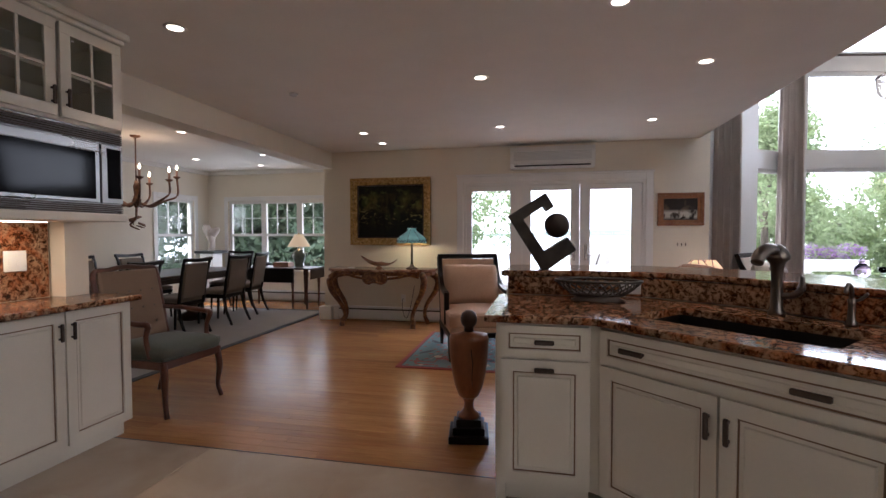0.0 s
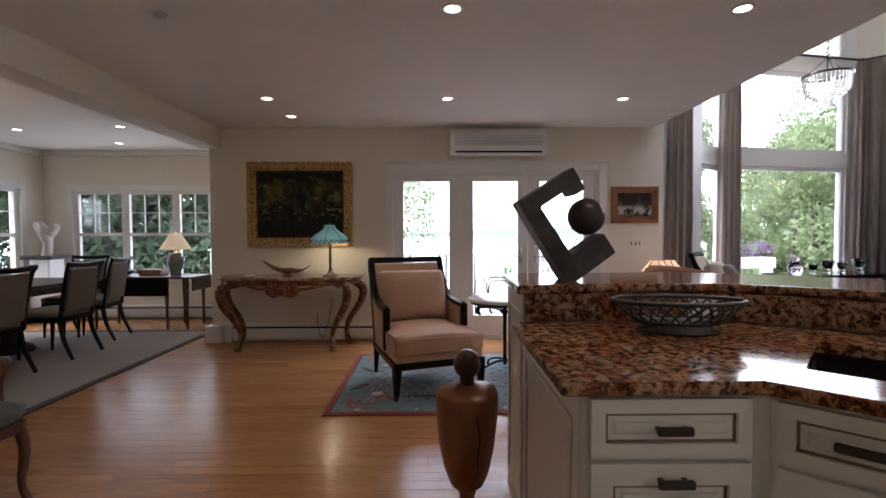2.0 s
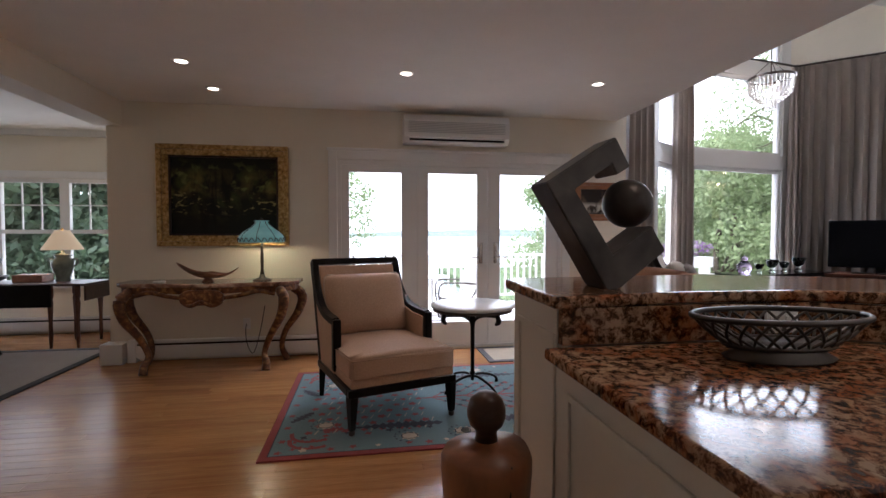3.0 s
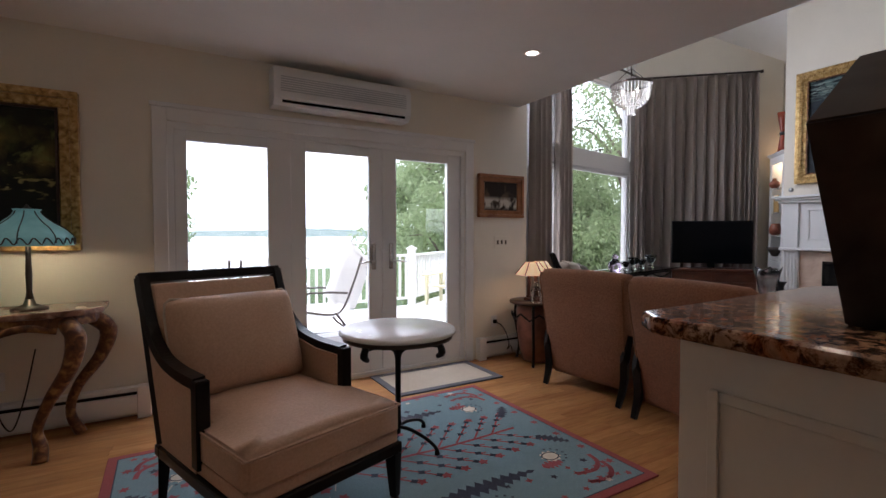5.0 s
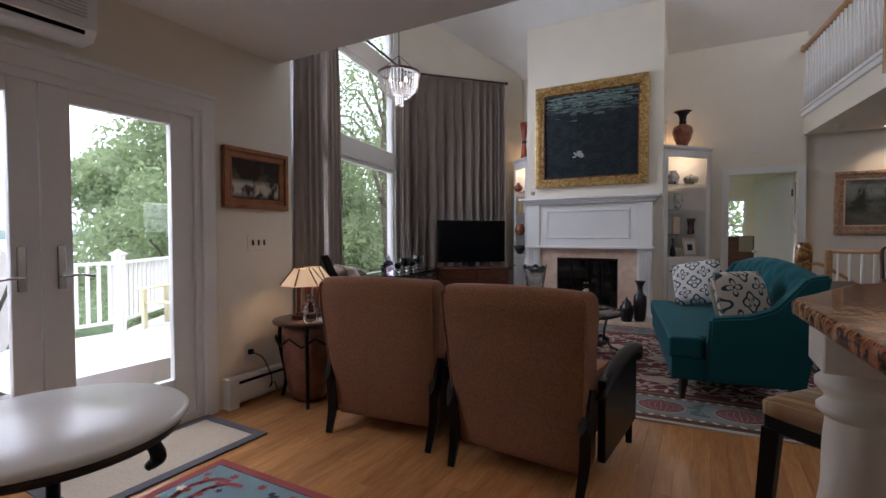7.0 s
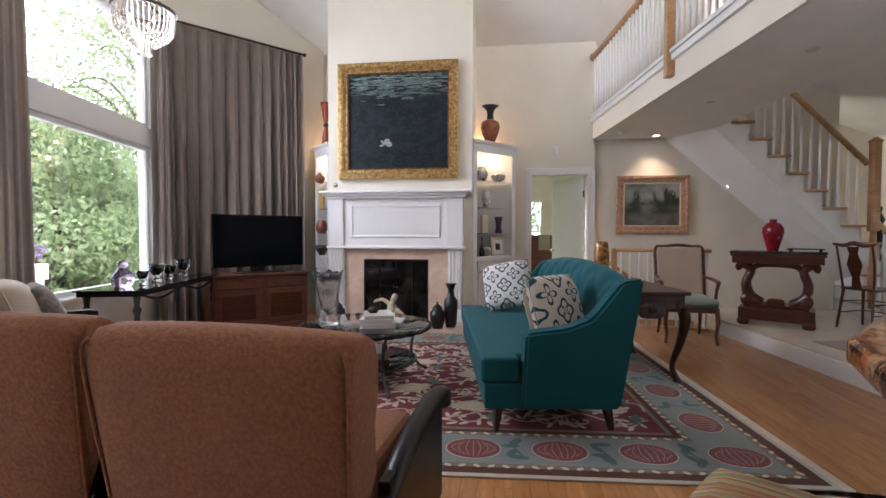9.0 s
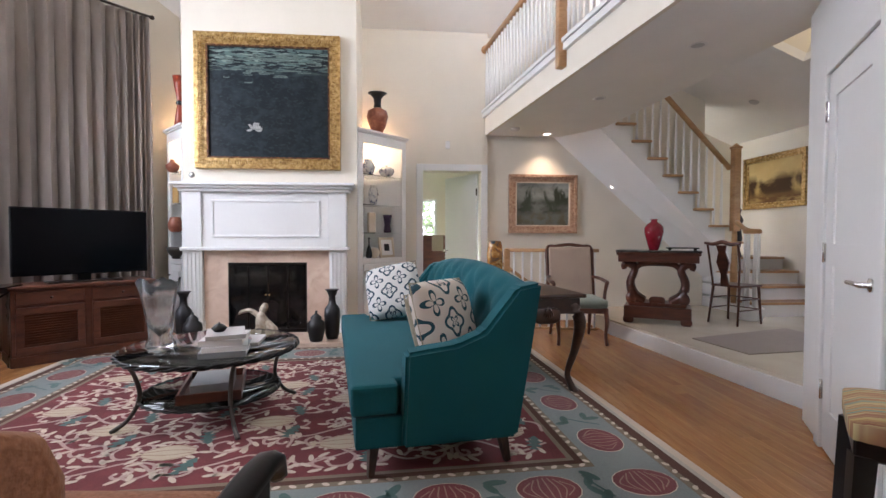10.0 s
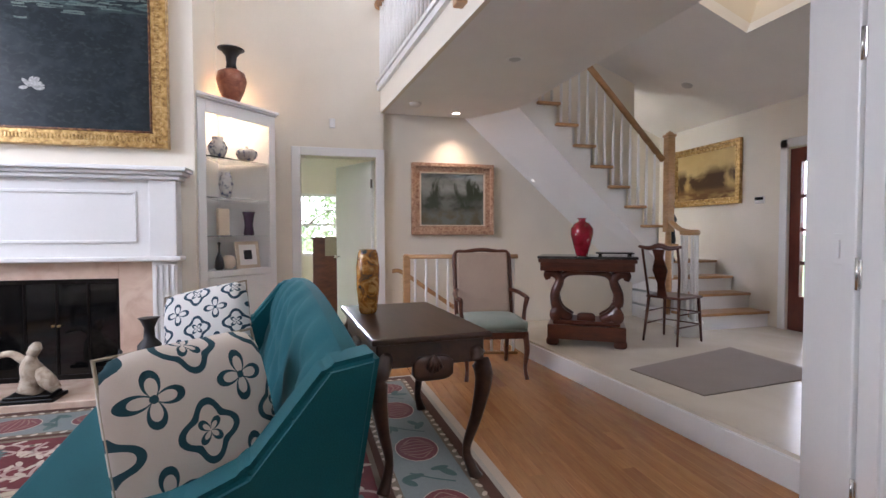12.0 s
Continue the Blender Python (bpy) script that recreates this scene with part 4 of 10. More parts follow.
def picture(label, w, h, m, canvas, frame_w=0.09, frame_mat=None, depth=0.05, liner=None):
    """Hung on a wall: local x along it, z up, -y into the room; the origin is the middle of its back."""
    t = thing("painting", label, "painting", m)
    fm = frame_mat or M_GOLD
    a, b = w / 2, h / 2
    k = frame_w
    rails = []
    for s in (1, -1):
        rails.append(box(-a, a, -depth * 0.6, -0.002, s * b - (k if s > 0 else 0), s * b + (0 if s > 0 else k), 0.006))
        rails.append(box(s * a - (k if s > 0 else 0), s * a + (0 if s > 0 else k), -depth * 0.6, -0.002, -b + k, b - k, 0.006))
        rails.append(box(-a, a, -depth, -depth * 0.55, s * b - (k * 0.45 if s > 0 else 0), s * b + (0 if s > 0 else k * 0.45), 0.008, 2))
        rails.append(box(s * a - (k * 0.45 if s > 0 else 0), s * a + (0 if s > 0 else k * 0.45), -depth, -depth * 0.55, -b + k * 0.45, b - k * 0.45, 0.008, 2))
    part("frame", join(*rails), fm, t)
    if liner:
        e = 0.016
        part("liner", join(box(-a + k, a - k, -depth * 0.62, -0.004, b - k - e, b - k, 0.003), box(-a + k, a - k, -depth * 0.62, -0.004, -b + k, -b + k + e, 0.003), box(-a + k, -a + k + e, -depth * 0.62, -0.004, -b + k + e, b - k - e, 0.003), box(a - k - e, a - k, -depth * 0.62, -0.004, -b + k + e, b - k - e, 0.003)), liner, t)
    part("canvas", box(-a + k * 0.9, a - k * 0.9, -0.016, -0.003, -b + k * 0.9, b - k * 0.9), canvas, t)
    return t


def canvas_mat(name, layers, rough=0.35):
    """Several noises laid over one another: rows of (scale, lo, hi, colour, stretch, z centre, z spread)."""
    mt, nt, b = nodes_of(name)
    c = nt.nodes.new("ShaderNodeTexCoord")
    sep = nt.nodes.new("ShaderNodeSeparateXYZ")
    nt.links.new(c.outputs["Object"], sep.inputs[0])
    col = None
    for k, (sc, lo, hi, rgb, st, zc, zs) in enumerate(layers):
        mp = nt.nodes.new("ShaderNodeMapping")
        mp.inputs["Scale"].default_value = st
        mp.inputs["Location"].default_value = (k * 3.7, k * 1.3, k * 2.1)
        nt.links.new(c.outputs["Object"], mp.inputs["Vector"])
        n = add(nt, "ShaderNodeTexNoise", Scale=sc, Detail=7.0, Distortion=0.4)
        nt.links.new(mp.outputs["Vector"], n.inputs["Vector"])
        mr = add(nt, "ShaderNodeMapRange")
        mr.inputs["From Min"].default_value, mr.inputs["From Max"].default_value = lo, hi
        nt.links.new(n.outputs["Fac"], mr.inputs["Value"])
        fac = mr.outputs[0]
        if zs:
            sub = add(nt, "ShaderNodeMath")
            sub.operation = "SUBTRACT"
            sub.inputs[1].default_value = zc
            nt.links.new(sep.outputs["Z"], sub.inputs[0])
            ab = add(nt, "ShaderNodeMath")
            ab.operation = "ABSOLUTE"
            nt.links.new(sub.outputs[0], ab.inputs[0])
            m2 = add(nt, "ShaderNodeMapRange")
            m2.inputs["From Min"].default_value, m2.inputs["From Max"].default_value = zs, zs * 0.4
            nt.links.new(ab.outputs[0], m2.inputs["Value"])
            mu = add(nt, "ShaderNodeMath")
            mu.operation = "MULTIPLY"
            nt.links.new(fac, mu.inputs[0])
            nt.links.new(m2.outputs[0], mu.inputs[1])
            fac = mu.outputs[0]
        mix = nt.nodes.new("ShaderNodeMixRGB")
        if col is None:
            mix.inputs["Color1"].default_value = (*rgb, 1)
            mix.inputs["Fac"].default_value = 0
        else:
            nt.links.new(col, mix.inputs["Color1"])
            nt.links.new(fac, mix.inputs["Fac"])
        mix.inputs["Color2"].default_value = (*rgb, 1)
        col = mix.outputs["Color"]
    nt.links.new(col, b.inputs["Base Color"])
    b.inputs["Roughness"].default_value = rough
    b.inputs["Specular IOR Level"].default_value = 0.22
    g = add(nt, "ShaderNodeTexNoise", Scale=160.0, Detail=3.0)
    nt.links.new(c.outputs["Object"], g.inputs["Vector"])
    bump(nt, b, g.outputs["Fac"], 0.15, 0.002)
    return mt


I = (1, 1, 1)
P_FOREST = canvas_mat("forest_painting", [(1, 0, 1, (0.012, 0.012, 0.008), I, 0, 0), (6, 0.5, 0.68, (0.05, 0.06, 0.015), I, 0.1, 0.4), (5, 0.42, 0.7, (0.2, 0.15, 0.04), (1.2, 1, 1), 0.12, 0.16), (9, 0.55, 0.66, (0.16, 0.17, 0.05), I, 0.14, 0.22), (14, 0.58, 0.66, (0.3, 0.25, 0.09), (1, 1, 2), -0.06, 0.14), (3, 0.55, 0.7, (0.008, 0.006, 0.004), (3, 1, 0.5), 0.0, 0.5)])
P_FALLS = canvas_mat("waterfall_painting", [(1, 0, 1, (0.03, 0.02, 0.015), I, 0, 0), (7, 0.5, 0.62, (0.12, 0.08, 0.05), I, 0.05, 0.2), (9, 0.4, 0.52, (0.55, 0.5, 0.42), (1.5, 1, 1), -0.07, 0.07)])
picture("dark forest landscape painting in a wide gilt frame", 1.24, 1.00, pose(-1.94, 6.60, 1.635), P_FOREST, 0.105, M_GOLD, 0.07, M_WALNUT)
picture("small waterfall painting in a carved wood frame", 0.56, 0.43, pose(2.05, 6.60, 1.62), P_FALLS, 0.075, wood("russet_frame_wood", (0.24, 0.08, 0.025), (0.4, 0.165, 0.055), 0.35, (6, 6, 6)), 0.05)


# console table
def cabriole(parent, x, y, sx, sy, top, mat, r=0.03, name="leg"):
    pts = [(x, y, top), (x + sx * 0.045, y + sy * 0.045, top * 0.82), (x + sx * 0.02, y + sy * 0.02, top * 0.5), (x - sx * 0.02, y - sy * 0.02, top * 0.22), (x, y, 0.05), (x + sx * 0.02, y + sy * 0.02, 0.0)]
    return part(name, tube(pts, [r * 1.35, r * 1.3, r * 0.85, r * 0.6, r * 0.75, r * 0.95], 10, 5), mat, parent)


con = thing("console_table", "carved dark wood console table with gilt edges and marble top", "console table", pose(-1.98, 6.22, 0))
TOPC = [(-0.80, 0.30), (-0.80, 0.02), (-0.72, -0.09), (-0.60, -0.13), (-0.42, -0.11), (-0.2, -0.20), (0.0, -0.235), (0.2, -0.20), (0.42, -0.11), (0.60, -0.13), (0.72, -0.09), (0.80, 0.02), (0.80, 0.30)]
M_CONTOP = spotted("rouge_marble", [(0.3, (0.12, 0.06, 0.045)), (0.5, (0.3, 0.17, 0.12)), (0.7, (0.5, 0.38, 0.3))], 8, 8, 0.15, 1.5)
part("top", prism(TOPC, 0.775, 0.81, 0.01, 2), M_CONTOP, con, "mottled red marble top")
part("apron", join(prism([(x * 0.95, y * 0.93) for x, y in TOPC], 0.72, 0.774), moved(cushion(0.36, 0.05, 0.14, 0.6), pose(0, -0.21, 0.69)), *[tube([(0, -0.235, 0.66), (s * 0.09, -0.225, 0.62), (s * 0.17, -0.2, 0.66), (s * 0.12, -0.215, 0.71)], [0.016, 0.02, 0.016, 0.008], 8) for s in (1, -1)],
                   *[tube([(s * 0.16, -0.19, 0.68), (s * 0.32, -0.14, 0.70), (s * 0.46, -0.12, 0.73), (s * 0.6, -0.1, 0.70)], [0.018, 0.02, 0.022, 0.02], 8) for s in (1, -1)]), M_GILTWOOD, con)
for s in (-1, 1):
    part("leg", tube([(s * 0.64, -0.08, 0.74), (s * 0.69, -0.16, 0.66), (s * 0.66, -0.16, 0.5), (s * 0.56, -0.1, 0.32), (s * 0.50, -0.08, 0.16), (s * 0.52, -0.12, 0.07), (s * 0.52, -0.15, 0.0)], [0.045, 0.05, 0.042, 0.032, 0.026, 0.034, 0.036], 10, 5), M_GILTWOOD, con)
    part("leg", tube([(s * 0.70, 0.22, 0.74), (s * 0.80, 0.22, 0.64), (s * 0.76, 0.22, 0.48), (s * 0.64, 0.22, 0.3), (s * 0.60, 0.22, 0.14), (s * 0.65, 0.22, 0.0)], [0.045, 0.05, 0.04, 0.03, 0.026, 0.034], 10, 5), M_GILTWOOD, con)
M_BOWLWOOD = wood("burl_wood", (0.2, 0.08, 0.045), (0.42, 0.22, 0.14), 0.45, (6, 6, 6))


def wing_bowl():
    bm = bmesh.new()
    rows = []
    for i in range(17):
        u = -1 + 2 * i / 16
        ring = []
        for j in range(9):
            v = -1 + 2 * j / 8
            lift = 0.03 + 0.15 * max(0, -u) ** 2 + 0.10 * max(0, u) ** 3
            w = 0.11 * math.sqrt(max(0.02, 1 - u * u))
            ring.append(bm.verts.new((u * 0.27, v * w, lift + 0.06 * v * v * (1 - abs(u)))))
        rows.append(ring)
    for a, b in zip(rows, rows[1:]):
        for j in range(8):
            bm.faces.new((a[j], b[j], b[j + 1], a[j + 1]))
    bmesh.ops.solidify(bm, geom=bm.faces[:], thickness=0.012)
    for f in bm.faces:
        f.smooth = True
    return bm


wb = thing("wooden_bowl", "winged burl wood bowl on a small foot", "bowl", pose(-2.0, 6.24, 0.811))
part("bowl", wing_bowl(), M_BOWLWOOD, wb)
part("foot", lathe([(0.05, 0), (0.045, 0.012), (0.02, 0.04)]), M_BOWLWOOD, wb)
tagged(part("coaster", lathe([(0.05, 0), (0.05, 0.012), (0, 0.013)], 20), M_TRIM, m=pose(-2.42, 6.24, 0.811)), "small white dish on the console table", "dish")

# stained glass lamp
tl = thing("table_lamp", "stained glass lamp with teal shade and bronze stem", "table lamp", pose(-1.53, 6.30, 0.811))
part("base", lathe([(0.085, 0), (0.085, 0.008), (0.06, 0.018), (0.03, 0.03), (0.02, 0.06)]), M_BRONZE, tl)
part("stem", lathe([(0.02, 0.06), (0.013, 0.1), (0.016, 0.2), (0.012, 0.3), (0.012, 0.42)]), M_BRONZE, tl)
M_TEALGLASS = spotted("teal_opal_glass", [(0.3, (0.16, 0.42, 0.42)), (0.7, (0.3, 0.6, 0.58))], 8, 4, 0.3)
tb = M_TEALGLASS.node_tree.nodes["Principled BSDF"]
tb.inputs["Emission Color"].default_value = (0.3, 0.6, 0.58, 1)
tb.inputs["Emission Strength"].default_value = 0.16
sh = part("shade", lathe([(0.208, 0.365), (0.214, 0.38), (0.204, 0.42), (0.165, 0.462), (0.112, 0.497), (0.07, 0.535), (0.056, 0.56), (0.066, 0.572)], 24, cap=False), M_TEALGLASS, tl, "teal opal glass shade")
for k in range(8):
    a = math.tau * k / 8
    part("lead_rib", tube([(r * math.cos(a), r * math.sin(a), z) for r, z in ((0.216, 0.38), (0.206, 0.422), (0.167, 0.465), (0.114, 0.5), (0.072, 0.538), (0.058, 0.562))], 0.003, 5, 3), M_BRONZE, sh)
filig = [tube([(0.214 * math.cos(math.tau * (k + u * 0.5) / 24), 0.214 * math.sin(math.tau * (k + u * 0.5) / 24), 0.372 + 0.04 * (0.5 + 0.5 * math.sin(u * 3.1))) for u in (-1, -0.4, 0.3, 1)], 0.004, 5, 3) for k in range(24)]
part("filigree", join(*filig), M_BRONZE, sh)
part("finial", moved(lathe([(0.045, 0), (0.02, 0.012), (0.008, 0.03), (0, 0.04)]), pose(0, 0, 0.562)), M_BRONZE, tl)
point_light("table_lamp_bulb", (-1.53, 6.30, 1.22), 5.5)


def cord(pts):
    return tube(pts, 0.004, 6, 6)


wo = thing("wall_outlet", "white wall outlet with a lamp cord", "outlet", pose(-1.75, 6.598, 0.34))
part("plate", box(-0.035, 0.035, -0.006, 0, -0.057, 0.057, 0.002), M_TRIM, wo)
part("cord", cord([(0, -0.01, 0.0), (0, -0.05, -0.05), (0.02, -0.09, -0.18), (0.08, -0.1, -0.28), (0.14, -0.09, -0.1), (0.2, -0.1, 0.2)]), M_BLACK, wo)
sw3 = thing("switch_row", "three small dark switches on the wall", "light switch", pose(2.07, 6.598, 1.16))
part("plate", box(-0.09, 0.09, -0.005, 0, -0.06, 0.06, 0.002), M_WALL, sw3)
for k in (-1, 0, 1):
    part("toggle", box(k * 0.05 - 0.005, k * 0.05 + 0.005, -0.018, -0.004, -0.022, 0.018, 0.002), M_BRONZE, sw3)
wo2 = thing("wall_outlet", "wall outlet with a black plug and cord", "outlet", pose(1.98, 6.598, 0.36))
part("plate", box(-0.035, 0.035, -0.006, 0, -0.057, 0.057, 0.002), M_TRIM, wo2)
part("plug", box(-0.018, 0.018, -0.035, -0.006, -0.018, 0.018, 0.004), M_BLACK, wo2)
part("cord", cord([(0, -0.03, 0.0), (0.05, -0.09, -0.05), (0.1, -0.12, -0.2), (0.08, -0.12, -0.27), (0.13, -0.11, -0.24), (0.16, -0.1, -0.3)]), M_BLACK, wo2)


# armchair with a dark frame; the seat comes far forward of the arms
def frame_side(s, hw):
    """The dark side frame: the raked back post, sweeping down into the arm."""
    return tube([(s * hw, 0.455, 1.02), (s * hw, 0.405, 0.90), (s * hw, 0.31, 0.765), (s * hw, 0.17, 0.68), (s * hw, 0.0, 0.65), (s * hw, -0.20, 0.645)], 0.034, 4, 6, 1.0, True)


def seat_cushion(hw):
    """A thick T-shaped seat, crowned in the middle, that comes forward of the arms."""
    bm = prism([(-hw + 0.035, 0.22), (-hw + 0.035, -0.20), (-hw - 0.014, -0.215), (-hw - 0.014, -0.60), (hw + 0.014, -0.60), (hw + 0.014, -0.215), (hw - 0.035, -0.20), (hw - 0.035, 0.22)], 0.335, 0.47)
    bmesh.ops.triangulate(bm, faces=[f for f in bm.faces if len(f.verts) > 4])
    bmesh.ops.subdivide_edges(bm, edges=bm.edges[:], cuts=5, use_grid_fill=True)
    for v in bm.verts:
        if v.co.z > 0.46:
            v.co.z += 0.04 * max(0.0, 1 - (v.co.x / hw) ** 2) * max(0.0, 1 - ((v.co.y + 0.2) / 0.48) ** 2)
    sharp = [e for e in bm.edges if len(e.link_faces) == 2 and e.calc_face_angle(0) > 0.8]
    bmesh.ops.bevel(bm, geom=sharp, offset=0.018, segments=3, affect="EDGES")
    for f in bm.faces:
        f.smooth = True
    return bm


def armchair(label, m, fabric):
    t = thing("armchair", label, "armchair", m)
    hw = 0.345
    part("frame", join(frame_side(-1, hw), frame_side(1, hw), moved(box(-hw - 0.02, hw + 0.02, -0.024, 0.024, -0.024, 0.024, 0.005), pose(0, 0.455, 1.015, -19)), *[box(s * hw - 0.027, s * hw + 0.027, -0.235, -0.178, 0.31, 0.66, 0.005) for s in (-1, 1)],
                       *[tube([(s * hw, 0.20, 0.29), (s * hw, 0.455, 1.0)], 0.028, 4, 1, 1, True) for s in (-1, 1)]), M_BLACK, t, "black lacquered frame")
    part("seat_rail", join(box(-hw - 0.03, hw + 0.03, -0.595, -0.545, 0.235, 0.285, 0.005), box(-hw - 0.03, hw + 0.03, 0.18, 0.23, 0.235, 0.285, 0.005), box(-hw - 0.03, -hw + 0.02, -0.545, 0.18, 0.235, 0.285, 0.005), box(hw - 0.02, hw + 0.03, -0.545, 0.18, 0.235, 0.285, 0.005)), M_BLACK, t)
    for s in (-1, 1):
        lg = part("leg", tube([(s * (hw + 0.0), -0.565, 0.24), (s * (hw + 0.005), -0.57, 0.035)], [0.04, 0.023], 4, 1, 1, True), M_BLACK, t)
        part("caster", moved(lathe([(0.012, 0.0), (0.02, 0.008), (0.02, 0.026), (0.012, 0.036)], 12), pose(s * (hw + 0.005), -0.57, 0.0)), M_BRONZE, lg)
        part("leg", tube([(s * (hw - 0.005), 0.205, 0.24), (s * (hw - 0.005), 0.25, 0.0)], [0.036, 0.022], 4, 1, 1, True), M_BLACK, t)
        side = bmesh.new()
        f = side.faces.new([side.verts.new((s * (hw - 0.035), y, z)) for y, z in ((-0.19, 0.285), (0.21, 0.285), (0.445, 0.97), (0.395, 0.88), (0.30, 0.745), (0.165, 0.66), (0.0, 0.63), (-0.19, 0.625))])
        up = bmesh.ops.extrude_face_region(side, geom=[f])
        bmesh.ops.translate(side, vec=(s * 0.05, 0, 0), verts=[v for v in up["geom"] if isinstance(v, bmesh.types.BMVert)])
        bmesh.ops.recalc_face_normals(side, faces=side.faces[:])
        part("side_panel", side, fabric, t)
    part("backrest", moved(box(-hw + 0.028, hw - 0.028, -0.035, 0.035, -0.36, 0.355, 0.02, 3), pose(0, 0.325, 0.645, -19.5)), fabric, t)
    part("seat_base", box(-hw - 0.012, hw + 0.012, -0.585, 0.2, 0.286, 0.345, 0.012, 2), fabric, t)
    sc_ = part("seat_cushion", seat_cushion(hw), fabric, t)
    zc = 0.462
    part("piping", tube([(-hw + 0.03, -0.205, zc), (-hw - 0.012, -0.22, zc), (-hw - 0.012, -0.597, zc), (0, -0.598, zc), (hw + 0.012, -0.597, zc), (hw + 0.012, -0.22, zc), (hw - 0.03, -0.205, zc)], 0.005, 6, 1), fabric, sc_)
    cu = cushion(0.63, 0.47, 0.25, 0.78, 16)
    for v in cu.verts:
        v.co.z += 0.008 * math.sin(9 * v.co.x + 3) * math.sin(8 * v.co.y)
    bc = part("back_cushion", moved(cu, pose(0, 0.20, 0.695, 71)), fabric, t)
    part("piping", moved(tube([(-0.308, 0, -0.2), (-0.313, 0, 0.0), (-0.308, 0, 0.222), (-0.2, 0, 0.234), (0, 0, 0.237), (0.2, 0, 0.234), (0.308, 0, 0.222), (0.313, 0, 0.0), (0.308, 0, -0.2)], 0.006, 6, 3), pose(0, 0.20, 0.695, -19)), M_CREAM, bc, "pale cream piping")
    return t


armchair("tan upholstered armchair with a black lacquered frame on the rug", pose(-0.475, 5.16, 0.012, 0, 0, 19), M_TAN)

# round table
rt = thing("round_table", "round white stone table on a black iron pedestal", "side table", pose(0.31, 5.28, 0.012))
part("tabletop", lathe([(0, 0.655), (0.325, 0.655), (0.338, 0.662), (0.338, 0.676), (0.325, 0.684), (0, 0.684)], 56), M_WHITE_TOP, rt)
part("rim", lathe([(0.30, 0.63), (0.318, 0.63), (0.318, 0.654), (0.30, 0.654)], 48), M_BRONZE, rt)
part("pedestal", lathe([(0.014, 0.06), (0.017, 0.10), (0.022, 0.12), (0.017, 0.14), (0.017, 0.50), (0.024, 0.53), (0.03, 0.56), (0.017, 0.58), (0.017, 0.654)], 14), M_BLACK, rt)
for k in range(4):
    a = math.tau * k / 4 + 0.5
    c, s = math.cos(a), math.sin(a)
    part("foot", tube([(0, 0, 0.10), (0.09 * c, 0.09 * s, 0.10), (0.2 * c, 0.2 * s, 0.07), (0.26 * c, 0.26 * s, 0.035), (0.27 * c, 0.27 * s, 0.0)], [0.012, 0.011, 0.01, 0.01, 0.017], 8), M_BLACK, rt)
    part("bracket", join(tube([(0, 0, 0.52), (0.06 * c, 0.06 * s, 0.57), (0.15 * c, 0.15 * s, 0.60), (0.28 * c, 0.28 * s, 0.61)], 0.009, 8), tube([(0.28 * c, 0.28 * s, 0.63), (0.30 * c, 0.30 * s, 0.58), (0.27 * c, 0.27 * s, 0.55)], [0.018, 0.022, 0.012], 8)), M_BLACK, rt)


# floor rugs
def rug_mat(name, field, stops, scale, edge_stops, hx, hy):
    """Field with scattered motifs, a border band and an edge line, laid out by distance from the rug's edge."""
    mt, nt, b = nodes_of(name)
    c = nt.nodes.new("ShaderNodeTexCoord")
    sep = nt.nodes.new("ShaderNodeSeparateXYZ")
    nt.links.new(c.outputs["Object"], sep.inputs[0])

    def math_n(op, a, bb):
        n = nt.nodes.new("ShaderNodeMath")
        n.operation = op
        for i, v in enumerate((a, bb)):
            if isinstance(v, (int, float)):
                n.inputs[i].default_value = v
            elif v is not None:
                nt.links.new(v, n.inputs[i])
        return n.outputs[0]

    dx = math_n("SUBTRACT", hx, math_n("ABSOLUTE", sep.outputs["X"], None))
    dy = math_n("SUBTRACT", hy, math_n("ABSOLUTE", sep.outputs["Y"], None))
    d = math_n("MINIMUM", dx, dy)
    vor = add(nt, "ShaderNodeTexVoronoi", Scale=scale, Randomness=0.75)
    nt.links.new(c.outputs["Object"], vor.inputs["Vector"])
    noise_n = add(nt, "ShaderNodeTexNoise", Scale=scale * 2.2, Detail=3.0, Distortion=1.2)
    nt.links.new(c.outputs["Object"], noise_n.inputs["Vector"])
    dist = math_n("ADD", vor.outputs["Distance"], math_n("MULTIPLY", math_n("SUBTRACT", noise_n.outputs["Fac"], 0.5), 0.55))
    motif = ramp(nt, dist, stops)
    nt.nodes[-1].color_ramp.interpolation = "CONSTANT"
    dn = math_n("MULTIPLY", d, 1.0)
    edge = ramp(nt, dn, edge_stops)
    nt.nodes[-1].color_ramp.interpolation = "CONSTANT"
    mix = nt.nodes.new("ShaderNodeMixRGB")
    last = edge_stops[-1][0]
    nt.links.new(math_n("GREATER_THAN", d, last), mix.inputs["Fac"])
    nt.links.new(edge, mix.inputs["Color1"])
    nt.links.new(motif, mix.inputs["Color2"])
    fine = add(nt, "ShaderNodeTexNoise", Scale=240.0, Detail=2.0)
    nt.links.new(c.outputs["Object"], fine.inputs["Vector"])
    mu = nt.nodes.new("ShaderNodeMixRGB")
    mu.blend_type = "MULTIPLY"
    mu.inputs["Fac"].default_value = 0.6
    nt.links.new(mix.outputs["Color"], mu.inputs["Color1"])
    nt.links.new(ramp(nt, fine.outputs["Fac"], [(0.3, (0.6, 0.6, 0.6)), (0.7, (1, 1, 1))]), mu.inputs["Color2"])
    nt.links.new(mu.outputs["Color"], b.inputs["Base Color"])
    b.inputs["Roughness"].default_value = 0.95
    bump(nt, b, fine.outputs["Fac"], 0.5, 0.003)
    return mt


